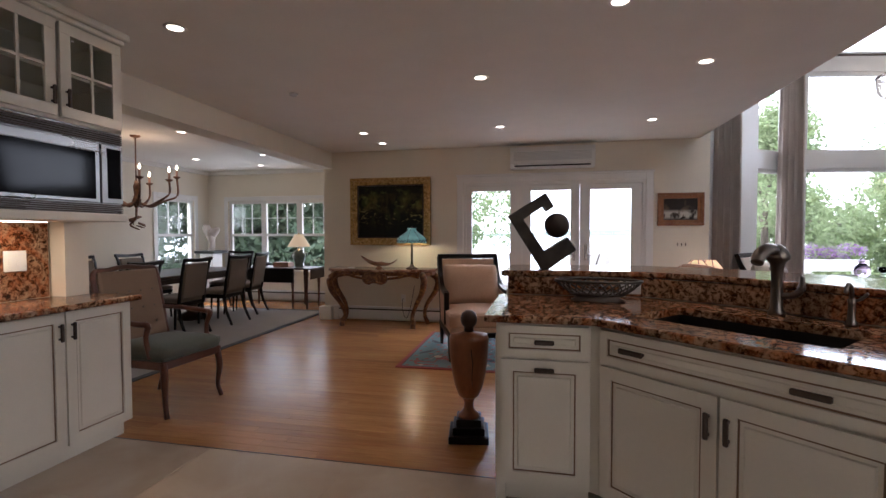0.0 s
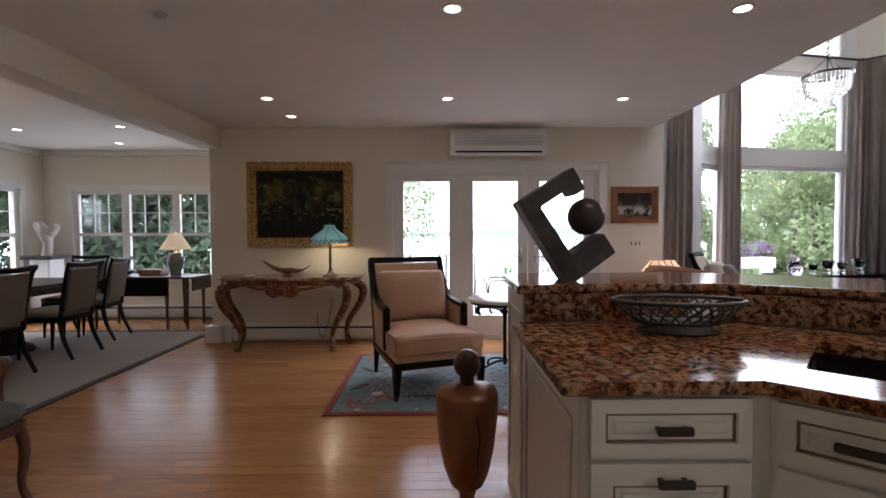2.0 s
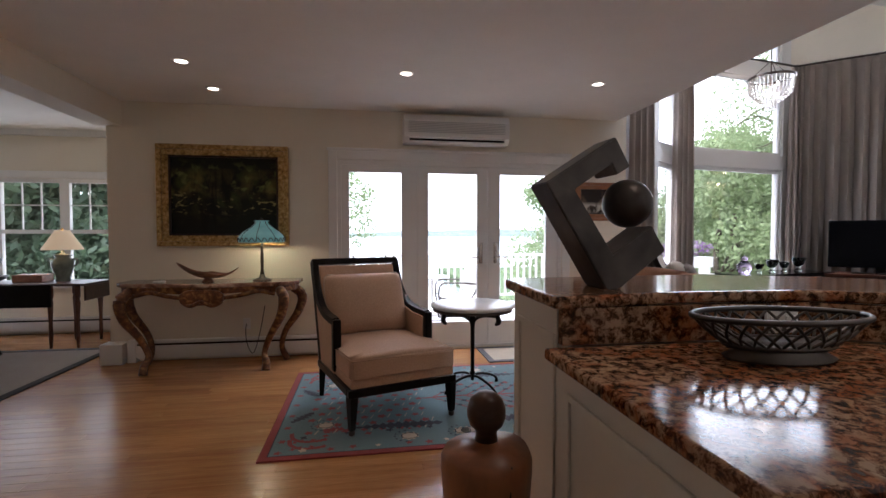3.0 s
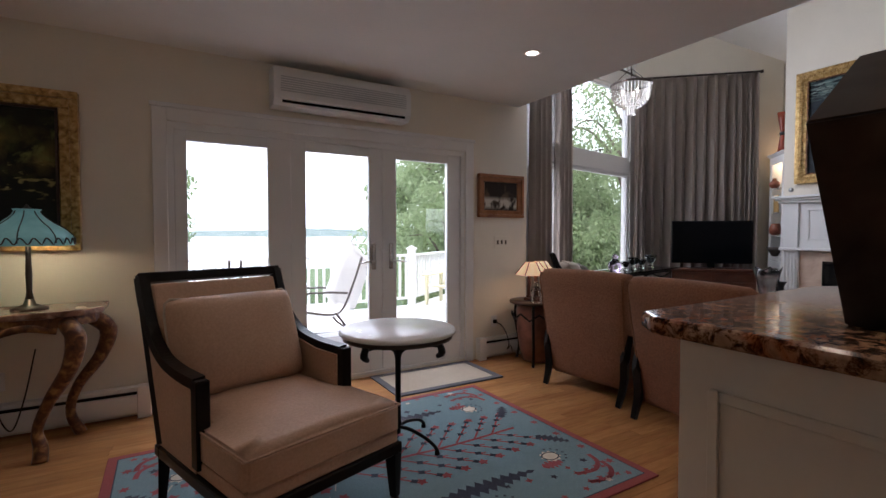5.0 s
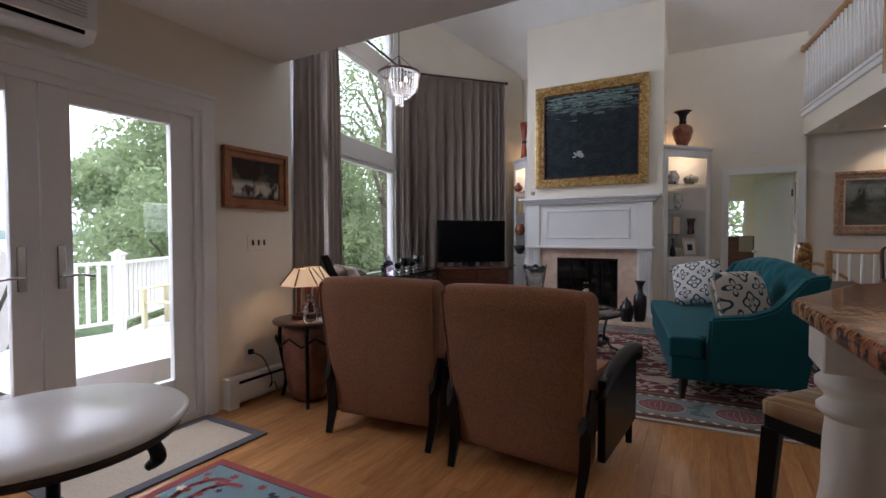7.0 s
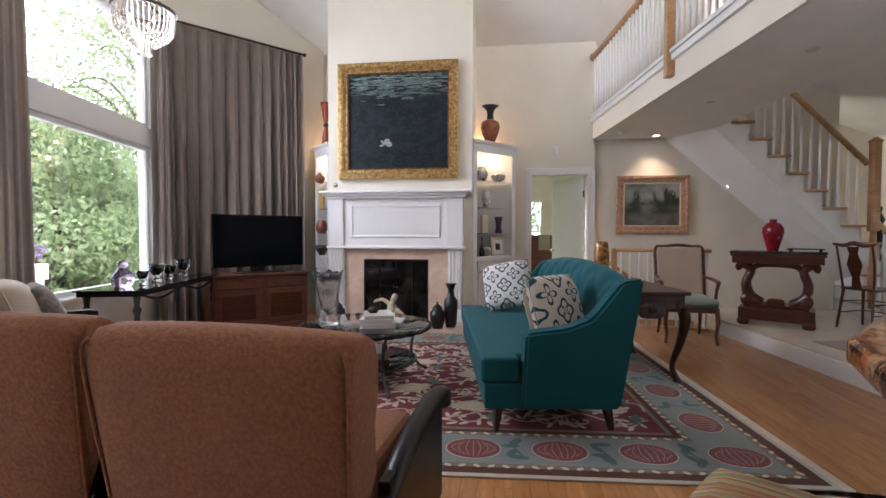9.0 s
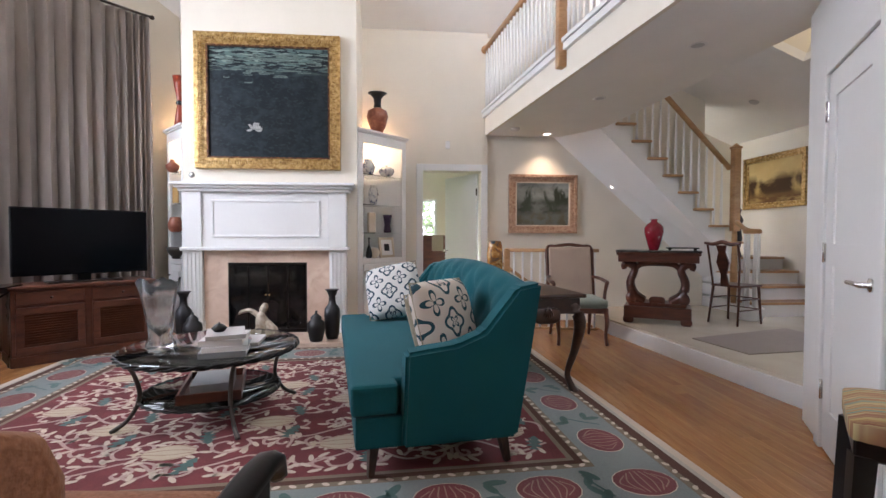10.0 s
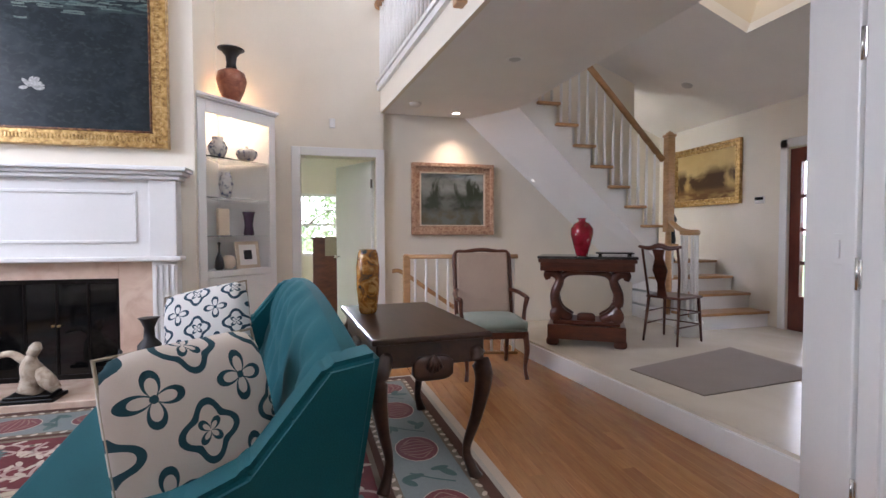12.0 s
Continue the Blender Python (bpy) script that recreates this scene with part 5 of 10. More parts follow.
RB = (0.18, 0.265, 0.29)
R1MAT = rug_mat("blue_rug", RB, [(0.0, RB), (2.0, RB)], 6.0, [(0.0, (0.3, 0.06, 0.055)), (0.045, (0.05, 0.05, 0.075)), (0.053, RB)], 1.22, 0.83)
R1M = pose(0.085, 5.10, 0.0, 0, 0, 0.6)
rug1 = thing("patterned_rug", "pale blue wool rug with red stylised plants and red edge", "rug", R1M)
part("field", box(-1.22, 1.22, -0.83, 0.83, 0.0, 0.010, 0.003), R1MAT, rug1)
M_RUGRED = cloth("rug_red", (0.29, 0.045, 0.05), weave=260)
M_RUGNAVY = cloth("rug_navy", (0.02, 0.025, 0.05), weave=260)
M_RUGCREAM = cloth("rug_cream", (0.58, 0.48, 0.37), weave=260)
M_RUGGREEN = cloth("rug_green", (0.05, 0.11, 0.1), weave=260)


def leafy(cx, cy, r, a=0.0, n=5, sharp=0.45):
    """A flat lobed flower, drawn 1.5 mm proud."""
    pts = [(cx + r * (1 if k % 2 == 0 else sharp) * math.cos(a + math.pi * k / n), cy + r * (1 if k % 2 == 0 else sharp) * math.sin(a + math.pi * k / n)) for k in range(2 * n)]
    bm = bmesh.new()
    bm.faces.new([bm.verts.new((x, y, 0)) for x, y in pts])
    return bm


def branch(pts, r):
    bm = bmesh.new()
    line = smooth_path([(x, y, 0) for x, y in pts], 5)
    rows = []
    for i, q in enumerate(line):
        d = (line[min(i + 1, len(line) - 1)] - line[max(i - 1, 0)]).normalized()
        o = Vector((-d.y, d.x, 0)) * r
        rows.append((bm.verts.new(q + o), bm.verts.new(q - o)))
    for a, b in zip(rows, rows[1:]):
        bm.faces.new((a[0], a[1], b[1], b[0]))
    return bm


def feather(cx, cy, L, w, ang, n=9, lean=0.5):
    """A long serrated leaf: teeth lean towards its tip."""
    right = [(0.0, 0.0)]
    for k in range(n):
        f = (k + 0.3) / n
        half = w * math.sin(math.pi * min(0.97, 0.12 + 0.88 * f)) ** 0.7
        right.append((L * f, half * 0.35))
        right.append((L * (f + lean / n), half))
    pts = right + [(L * 1.04, 0.0)] + [(x, -y) for x, y in reversed(right[1:])]
    c, q = math.cos(ang), math.sin(ang)
    bm = bmesh.new()
    vs = [bm.verts.new((cx + x * c - y * q, cy + x * q + y * c, 0)) for x, y in pts]
    f = bm.faces.new(vs)
    bmesh.ops.triangulate(bm, faces=[f])
    return bm


def ring_shape(cx, cy, r, w):
    return branch([(cx + r * math.cos(math.tau * i / 12), cy + 0.8 * r * math.sin(math.tau * i / 12)) for i in range(13)], w)


rr = random.Random(4)
red, navy, cream = [], [], []
# a red tree with slanting branches runs down the middle
red.append(branch([(-0.2, 0.0), (0.1, 0.01), (0.5, -0.01), (0.95, 0.0)], 0.011))
for iy in range(11):
    for ix in range(7):
        x, y = -0.98 + 0.115 * ix + (0.057 if iy % 2 else 0), -0.5 + 0.1 * iy
        red.append(leafy(x, y, rr.uniform(0.028, 0.038), rr.uniform(0, 6), 5, 0.55))
        if rr.random() < 0.5:
            cream.append(branch([(x + 0.04, y - 0.03), (x + 0.06, y + 0.03)], 0.003))
for k in range(6, 15):
    x0 = -0.91 + 0.13 * k
    L = 0.34 - 0.012 * abs(k - 7)
    for sg in (-1, 1):
        ex, ey = x0 + L * 0.8, sg * L * 0.82
        if ex > 1.02:
            continue
        red.append(branch([(x0, 0.0), (x0 + 0.4 * L, sg * 0.4 * L), (ex, ey)], 0.006))
        for f in (0.36, 0.68):
            red.append(branch([(x0 + 0.8 * L * f, sg * 0.82 * L * f), (x0 + 0.8 * L * f + 0.05, sg * (0.82 * L * f + 0.008))], 0.005))
            navy.append(leafy(x0 + 0.8 * L * f, sg * 0.82 * L * f, 0.026, 0.4, 4, 0.6))
        red.append(leafy(ex + 0.012, ey, 0.034, k * 0.7, 5, 0.55))
        navy.append(leafy(ex - 0.02, ey - sg * 0.02, 0.024, 0.0, 4, 0.6))
# navy feathers and cream blossoms at both sides of it
for sx in (-1, 1):
    for sy in (-1, 1):
        navy.append(feather(sx * 0.12, sy * 0.47, 0.56, 0.062, 0.0 if sx > 0 else math.pi, 11))
        navy.append(feather(sx * 0.98, sy * 0.16, 0.2, 0.045, sy * 0.9 if sx > 0 else math.pi - sy * 0.9, 6))
        for k in range(5):
            cream.append(leafy(sx * (0.2 + 0.09 * k), sy * 0.47, 0.014, 0.3, 4, 0.6))
        red.append(feather(sx * 0.76, sy * 0.47, 0.13, 0.05, 0.0 if sx > 0 else math.pi, 5))
        for cx, cy in ((0.36, 0.64), (0.88, 0.40), (0.02, 0.62)):
            cream.append(leafy(sx * cx, sy * cy, 0.062, 0.3, 9, 0.75))
            navy.append(ring_shape(sx * cx, sy * cy, 0.05, 0.004))
            red.append(leafy(sx * cx, sy * cy, 0.022, 0.3, 4, 0.5))
            for j in range(7):
                t = math.radians(-75 + 25 * j)
                navy.append(leafy(sx * (cx + 0.092 * math.cos(t)), sy * (cy + 0.08 * math.sin(t)), 0.009, 0, 4, 0.7))
        # feathery red hooks by the corners
        for o in (0.0, 0.09):
            red.append(branch([(sx * 0.86, sy * (0.70 - o)), (sx * 0.98, sy * (0.715 - o)), (sx * 1.06, sy * (0.66 - o)), (sx * 1.08, sy * (0.58 - o))], 0.013))
            for j in range(6):
                red.append(leafy(sx * (0.87 + 0.035 * j), sy * (0.705 - o + (0.008 if j % 2 else -0.012)), 0.022, j, 4, 0.45))
        for k in range(8):
            (red if k % 3 else cream).append(leafy(sx * (0.12 + 0.14 * k + rr.uniform(-0.03, 0.03)), sy * (0.735 + rr.uniform(-0.02, 0.02)), rr.uniform(0.02, 0.032), rr.uniform(0, 6), 5, 0.5))
        for k in range(7):
            (red if k % 2 else navy).append(leafy(sx * (0.22 + 0.13 * k), sy * (0.55 + rr.uniform(-0.03, 0.03)), rr.uniform(0.018, 0.03), rr.uniform(0, 6), rr.choice((4, 5)), 0.5))
    for k in range(7):
        red.append(leafy(sx * 1.12, -0.6 + 0.2 * k, 0.03, k, 6, 0.5))
for nm, lst, mt, z in (("red_pattern", red, M_RUGRED, 0.0115), ("navy_pattern", navy, M_RUGNAVY, 0.0135), ("cream_pattern", cream, M_RUGCREAM, 0.0125)):
    part(nm, moved(join(*lst), pose(0, 0, z)), mt, rug1)["kind"] = "stuff"
mat1 = thing("door_mat", "beige sisal door mat with a grey bound edge", "door mat", pose(1.14, 6.28, 0))
part("weave", box(-0.44, 0.44, -0.22, 0.24, 0.0, 0.008), cloth("sisal", (0.5, 0.42, 0.32), weave=90, relief=0.6), mat1)
part("binding", join(box(-0.50, 0.50, -0.28, -0.22, 0, 0.010), box(-0.50, 0.50, 0.24, 0.30, 0, 0.010), box(-0.50, -0.44, -0.22, 0.24, 0, 0.010), box(0.44, 0.50, -0.22, 0.24, 0, 0.010)), cloth("grey_binding", (0.09, 0.085, 0.1), weave=200), mat1)


# downlights
def downlight(x, y, z=CEIL, lit=True, m=None):
    t = thing("downlight", "round recessed ceiling downlight" + (", lit" if lit else ", unlit"), "ceiling lamp", m or pose(x, y, z - 0.001), group="recessed downlights")
    part("trim_ring", lathe([(0.045, -0.004), (0.062, -0.004), (0.064, 0.0), (0.045, 0.0)], 24, cap=False), M_TRIM, t)
    part("lens", lathe([(0.0, -0.002), (0.045, -0.002)], 24, cap=False), M_LAMP if lit else M_ACGREY, t)
    return t


for x, y in ((-0.215, 3.675), (-1.89, 5.40), (-0.21, 5.41), (1.44, 5.42), (1.42, 3.67), (-1.895, 2.4), (0.67, 2.625), (-1.87, 6.06), (-4.02, 4.86), (-4.70, 7.51), (-4.015, 6.53), (-5.34, 6.67)):
    downlight(x, y)
for x, y in ((-0.215, 3.675), (-1.895, 2.4), (-0.20, 5.365), (1.414, 3.665), (0.67, 2.625), (-1.89, 5.40), (1.43, 5.36)):
    d = bpy.data.lights.new("downlight_beam", "SPOT")
    d.energy, d.color, d.spot_size, d.spot_blend, d.shadow_soft_size = 15, (1.0, 0.80, 0.58), radians(95), 0.7, 0.05
    o = new("downlight_beam", d)
    o.matrix_world = look((x, y, CEIL - 0.02), (x, y, 0))
smk = thing("ceiling_sensor", "small round dark ceiling sensor", "sensor", pose(-1.89, 3.75, CEIL))
part("disc", lathe([(0, -0.02), (0.03, -0.018), (0.04, 0.0)], 18), M_ACGREY, smk)

# ---- living room ----
# chimney breast and mantel
CHX = 6.84
structure("chimney_breast", box(CHX, 7.64, 4.20, 6.16, 0.0, 4.6), M_WALL, "cream chimney breast", "wall")
mtl = thing("fireplace", "white panelled fireplace mantel with pink marble surround", "fireplace", pose(CHX, 5.21, 0, 0, 0, -90))
# local x runs towards -y, front is local -y (towards -x)
part("shelf", join(box(-1.00, 1.00, -0.235, -0.001, 1.74, 1.775, 0.006), box(-0.97, 0.97, -0.20, -0.001, 1.71, 1.74, 0.006), box(-0.94, 0.94, -0.17, -0.001, 1.675, 1.71, 0.008)), M_TRIM, mtl)
part("frieze", box(-0.90, 0.90, -0.11, -0.001, 1.05, 1.675), M_TRIM, mtl)
part("frieze_panel", join(box(-0.60, 0.60, -0.122, -0.11, 1.16, 1.185, 0.003), box(-0.60, 0.60, -0.122, -0.11, 1.56, 1.585, 0.003), box(-0.60, -0.575, -0.122, -0.11, 1.185, 1.56, 0.003), box(0.575, 0.60, -0.122, -0.11, 1.185, 1.56, 0.003)), M_TRIM, mtl)
part("frieze_ledge", box(-0.93, 0.93, -0.155, -0.001, 1.01, 1.05, 0.008), M_TRIM, mtl)
for s in (-1, 1):
    part("pilaster_cap", box(s * 0.80 - 0.10, s * 0.80 + 0.10, -0.14, -0.11, 1.05, 1.675, 0.004), M_TRIM, mtl)
    pl = [box(s * 0.80 - 0.095, s * 0.80 + 0.095, -0.115, -0.001, 0.06, 1.01, 0.003), box(s * 0.80 - 0.11, s * 0.80 + 0.11, -0.14, -0.001, 0.06, 0.22, 0.004)]
    for k in range(4):
        x = s * 0.80 - 0.065 + 0.0433 * k
        pl.append(box(x - 0.012, x + 0.012, -0.128, -0.114, 0.24, 0.98, 0.005))
    part("pilaster", join(*pl), M_TRIM, mtl)
for bx in ((-0.705, -0.441, 0.06, 1.01), (0.441, 0.705, 0.06, 1.01), (-0.44, 0.44, 0.87, 1.01)):
    part("marble_slab", box(bx[0], bx[1], -0.06, -0.001, bx[2], bx[3], 0.002), M_MARBLE, mtl, "pink marble surround slab")
fsc = part("fire_screen", box(-0.44, 0.44, -0.045, -0.03, 0.06, 0.87), M_BLACK, mtl, "black framed fire doors")
for x0, x1, z0, z1 in [(-0.44, 0.44, 0.835, 0.87), (-0.44, 0.44, 0.06, 0.10)] + [(x - 0.008, x + 0.008, 0.10, 0.835) for x in (-0.432, -0.22, 0.0, 0.22, 0.432)]:
    part("frame_bar", box(x0, x1, -0.06, -0.045, z0, z1, 0.002), M_BLACK, fsc)
for x in (-0.326, -0.11, 0.11, 0.326):
    part("fire_pane", box(x - 0.102, x + 0.102, -0.052, -0.046, 0.10, 0.835), M_FIREGLASS, fsc, "smoked glass pane")
for x in (-0.02, 0.02):
    part("pull", moved(lathe([(0.006, 0), (0.006, 0.02), (0.011, 0.026), (0, 0.032)], 10), pose(x, -0.058, 0.5, 90)), M_GOLD, fsc)
part("hearth", box(-0.98, 0.98, -0.62, -0.001, 0.0, 0.058, 0.006), M_MARBLE, mtl, "pink marble hearth slab")
vk = thing("wall_valve", "small round grey valve plate above the mantel", "valve", pose(CHX, 6.06, 1.87, 0, 0, -90))
part("plate", moved(lathe([(0.032, 0), (0.032, 0.008), (0.016, 0.012), (0, 0.012)], 20), pose(0, 0, 0, 90)), M_STEEL, vk)

P_LILY = canvas_mat("lily_pond_painting", [(1, 0, 1, (0.010, 0.014, 0.018), I, 0, 0), (9, 0.44, 0.68, (0.02, 0.029, 0.036), I, 0, 0), (22, 0.52, 0.72, (0.026, 0.038, 0.04), (1, 1, 1.6), 0, 0), (7, 0.50, 0.56, (0.10, 0.15, 0.14), (0.8, 1, 4), 0.52, 0.22), (9, 0.54, 0.60, (0.2, 0.26, 0.23), (0.8, 1, 5), 0.55, 0.2)], 0.3)
lily = picture("large dark water lily painting in an ornate gilt frame", 1.62, 1.53, pose(CHX - 0.001, 5.19, 2.705, 0, 0, -90), P_LILY, 0.125, M_GOLD, 0.08, M_GILTWOOD)
M_LILYWHITE = spotted("lily_white", [(0.3, (0.2, 0.2, 0.19)), (0.7, (0.46, 0.44, 0.42))], 40, 4, 0.5)
pet = []
rp_ = random.Random(12)
for k in range(22):
    a = math.pi * rp_.uniform(-0.08, 1.08)
    bm = bmesh.new()
    ca, sa = math.cos(a), math.sin(a)
    lo, hi, wd = rp_.uniform(0.0, 0.03), rp_.uniform(0.07, 0.115), rp_.uniform(0.011, 0.02)
    bm.faces.new([bm.verts.new((-0.17 + ((lo + hi) / 2 + (hi - lo) / 2 * math.cos(q)) * ca - wd * math.sin(q) * sa, -0.0003 * k, -0.31 + 0.85 * (((lo + hi) / 2 + (hi - lo) / 2 * math.cos(q)) * sa + wd * math.sin(q) * ca))) for q in [math.tau * i / 12 for i in range(12)]])
    pet.append(bm)
part("painted_lily", moved(join(*pet), pose(0, -0.017, 0)), M_LILYWHITE, lily, "painted white water lily")
dab = []
for k in range(60):
    x, z = rp_.uniform(-0.6, 0.6), 0.2 + 0.36 * rp_.random() ** 0.6
    w = rp_.uniform(0.03, 0.11)
    dab.append(moved(branch([(x - w, 0), (x, rp_.uniform(-0.006, 0.006)), (x + w, 0)], rp_.uniform(0.003, 0.009)), pose(0, -0.0166 - 0.00003 * k, z, 90)))
part("painted_ripple", join(*dab), spotted("ripple_paint", [(0.3, (0.05, 0.075, 0.07)), (0.7, (0.13, 0.17, 0.15))], 30, 4, 0.5), lily, "pale green painted ripples")["kind"] = "stuff"
orn = []
for k in range(62):
    u = -0.77 + 1.54 * k / 61
    for z in (-0.70, 0.70):
        orn.append(box(u - 0.0085, u + 0.0085, -0.085, -0.075, z - 0.022, z + 0.022, 0.004))
for k in range(56):
    u = -0.67 + 1.34 * k / 55
    for x in (-0.745, 0.745):
        orn.append(box(x - 0.022, x + 0.022, -0.085, -0.075, u - 0.0085, u + 0.0085, 0.004))
part("frame_carving", join(*orn), M_GOLD, lily, "carved gilt ornament")


# corner bookcases
def bookcase(label, p, q, back, top=2.42):
    """A corner cabinet: front line p to q (as seen from the room, left to right), back corner point."""
    t = thing("corner_bookcase", label, "bookcase", along(p, q))
    L = math.dist(p, q)
    inv = along(p, q).inverted()
    bk = inv @ Vector((*back, 0))
    fr = 0.075
    part("face_frame", join(box(0, fr, -0.001, 0.025, 0.0, top, 0.003), box(L - fr, L, -0.001, 0.025, 0.0, top, 0.003), box(fr, L - fr, -0.001, 0.025, top - 0.11, top, 0.003), box(fr, L - fr, -0.001, 0.025, 0.84, 0.90, 0.003), box(fr, L - fr, -0.001, 0.025, 0.0, 0.08, 0.003)), M_TRIM, t)
    part("cornice", join(box(-0.012, L + 0.012, -0.02, 0.03, top, top + 0.02, 0.004), prism([(-0.025, -0.035), (L + 0.025, -0.035), (L - 0.02, 0.05), (bk.x, bk.y - 0.02), (0.02, 0.05)], top + 0.02, top + 0.045)), M_TRIM, t)
    part("carcass", join(moved(box(0, math.dist((0.02, 0.03), bk.xy), 0, 0.012, 0, top), along((0.02, 0.03), bk.xy)), moved(box(0, math.dist(bk.xy, (L - 0.02, 0.03)), 0, 0.012, 0, top), along(bk.xy, (L - 0.02, 0.03)))), M_TRIM, t)
    part("counter_shelf", prism([(0.03, 0.03), (L - 0.03, 0.03), (bk.x, bk.y - 0.03)], 0.87, 0.90), M_TRIM, t)
    d = part("door", join(box(fr + 0.005, L - fr - 0.005, -0.012, 0.02, 0.085, 0.835, 0.003), box(fr + 0.07, L - fr - 0.07, -0.018, -0.01, 0.17, 0.75, 0.006)), M_TRIM, t)
    part("knob", moved(lathe([(0.006, 0), (0.006, 0.012), (0.013, 0.018), (0.012, 0.026), (0, 0.03)], 12), pose(fr + 0.04, -0.012, 0.7, 90)), M_BRONZE, d)
    for z in (1.21, 1.56, 1.93):
        part("glass_shelf", prism([(0.045, 0.035), (L - 0.045, 0.035), (bk.x, bk.y - 0.05)], z, z + 0.009), M_CLEAR, t)
    return t


BR0, BR1 = (6.90, 4.19), (7.50, 3.62)
BL0, BL1 = (7.30, 6.55), (6.88, 6.17)
bookcase("white corner bookcase with lit glass shelves of pottery", BR0, BR1, (7.60, 4.18))
bookcase("white corner bookcase with glass shelves of ceramics beside the curtain", BL0, BL1, (7.60, 6.17))
for (x, y), w in (((7.36, 4.0), 3.0), ((7.28, 6.32), 2.5)):
    point_light("bookcase_light", (x, y, 2.28), w, (1.0, 0.72, 0.42), 0.03)
for (x, y), w in (((7.48, 4.06), 2.2), ((7.42, 6.36), 1.4)):
    point_light("uplight_bulb", (x, y, 2.52), w, (1.0, 0.62, 0.28), 0.03)


def pot(name, label, cat, at, profile, mat, seg=24, sx=1.0):
    t = tagged(part(name, lathe(profile, seg, sx), mat), label, cat)
    t.location = at
    return t


M_REDPOT = spotted("red_brown_glaze", [(0.3, (0.16, 0.04, 0.02)), (0.6, (0.32, 0.11, 0.06)), (0.8, (0.42, 0.2, 0.12))], 12, 6, 0.35, 1.0)
M_BLUEWHITE = spotted("blue_white_glaze", [(0.35, (0.06, 0.08, 0.16)), (0.5, (0.55, 0.53, 0.5)), (0.8, (0.7, 0.67, 0.62))], 22, 5, 0.2)
M_REDLAC = plain("red_lacquer", (0.3, 0.05, 0.02), 0.3, vary=0.2, coat=0.2)
M_CREAMPOT = plain("cream_stoneware", (0.6, 0.5, 0.38), 0.5, vary=0.12)
M_PURPLE = plain("plum_glaze", (0.06, 0.03, 0.06), 0.25, vary=0.2, coat=0.2)
M_BLACKPOT = plain("black_earthenware", (0.012, 0.012, 0.014), 0.45, vary=0.3, coat=0.1)
bv = thing("tall_vase", "red-brown vase with a flared black neck on the bookcase", "vase", pose(7.27, 3.98, 2.466))
part("body", lathe([(0.05, 0), (0.065, 0.02), (0.11, 0.12), (0.135, 0.22), (0.12, 0.29), (0.05, 0.33)], 28), M_REDPOT, bv)
part("neck", lathe([(0.05, 0.33), (0.042, 0.38), (0.05, 0.45), (0.09, 0.50), (0.12, 0.515), (0.11, 0.515), (0.04, 0.46)], 28), M_BLACKPOT, bv, "flared black neck")
rv = thing("hourglass_vase", "red hourglass-shaped vase with a black waist", "vase", pose(7.05, 6.28, 2.466))
part("body", lathe([(0.06, 0), (0.045, 0.12), (0.028, 0.24), (0.022, 0.27), (0.03, 0.32), (0.05, 0.44), (0.072, 0.58), (0.06, 0.58), (0.02, 0.4)], 20), M_REDLAC, rv)
part("waist_ball", moved(lathe([(0, -0.035), (0.03, -0.025), (0.042, 0), (0.03, 0.025), (0, 0.035)], 16), pose(0, 0, 0.27)), M_BLACKPOT, rv)
pot("ginger_jar", "blue and white jar on the top shelf", "jar", (7.17, 4.09, 1.940), [(0.05, 0), (0.075, 0.05), (0.085, 0.10), (0.06, 0.15), (0.045, 0.16), (0.05, 0.19), (0.0, 0.195)], M_BLUEWHITE)
pot("lidded_tureen", "blue and white lidded tureen", "tureen", (7.36, 3.87, 1.940), [(0.04, 0), (0.08, 0.03), (0.1, 0.07), (0.095, 0.10), (0.06, 0.12), (0.015, 0.13), (0.012, 0.15), (0, 0.155)], M_BLUEWHITE)
pot("patterned_vase", "dark blue and cream patterned vase", "vase", (7.2, 4.03, 1.570), [(0.035, 0), (0.045, 0.03), (0.065, 0.13), (0.055, 0.2), (0.035, 0.22), (0.042, 0.24), (0.0, 0.235)], M_BLUEWHITE)
tagged(part("stone_tablet", moved(box(-0.06, 0.06, -0.02, 0.02, 0, 0.25, 0.012, 2), pose(7.15, 4.05, 1.22, 0, 0, -40)), M_CREAMPOT), "cream stone tablet leaning on the shelf", "ornament")
pot("plum_vase", "plum glazed waisted vase", "vase", (7.36, 3.86, 1.220), [(0.045, 0), (0.05, 0.02), (0.038, 0.10), (0.05, 0.19), (0.062, 0.23), (0.05, 0.23), (0.02, 0.15)], M_PURPLE)
pot("slim_bottle", "slim black bottle vase", "vase", (7.12, 4.08, 0.901), [(0.03, 0), (0.042, 0.03), (0.03, 0.11), (0.008, 0.17), (0.008, 0.23), (0.018, 0.25), (0, 0.26)], M_BLACKPOT)
pot("round_jar", "small round cream jar", "jar", (7.2, 4.02, 0.901), [(0.03, 0), (0.06, 0.03), (0.07, 0.07), (0.05, 0.12), (0.02, 0.13), (0, 0.135)], M_CREAMPOT)
sf = thing("small_framed_picture", "small white framed picture standing on the shelf", "picture", pose(7.33, 3.86, 0.901, -8, 0, -43))
part("frame", join(box(-0.13, 0.13, -0.012, 0.012, 0, 0.03), box(-0.13, 0.13, -0.012, 0.012, 0.23, 0.26), box(-0.13, -0.1, -0.012, 0.012, 0.03, 0.23), box(0.1, 0.13, -0.012, 0.012, 0.03, 0.23)), M_CREAMPOT, sf)
part("mat_board", box(-0.1, 0.1, -0.006, 0.004, 0.03, 0.23), M_TRIM, sf)
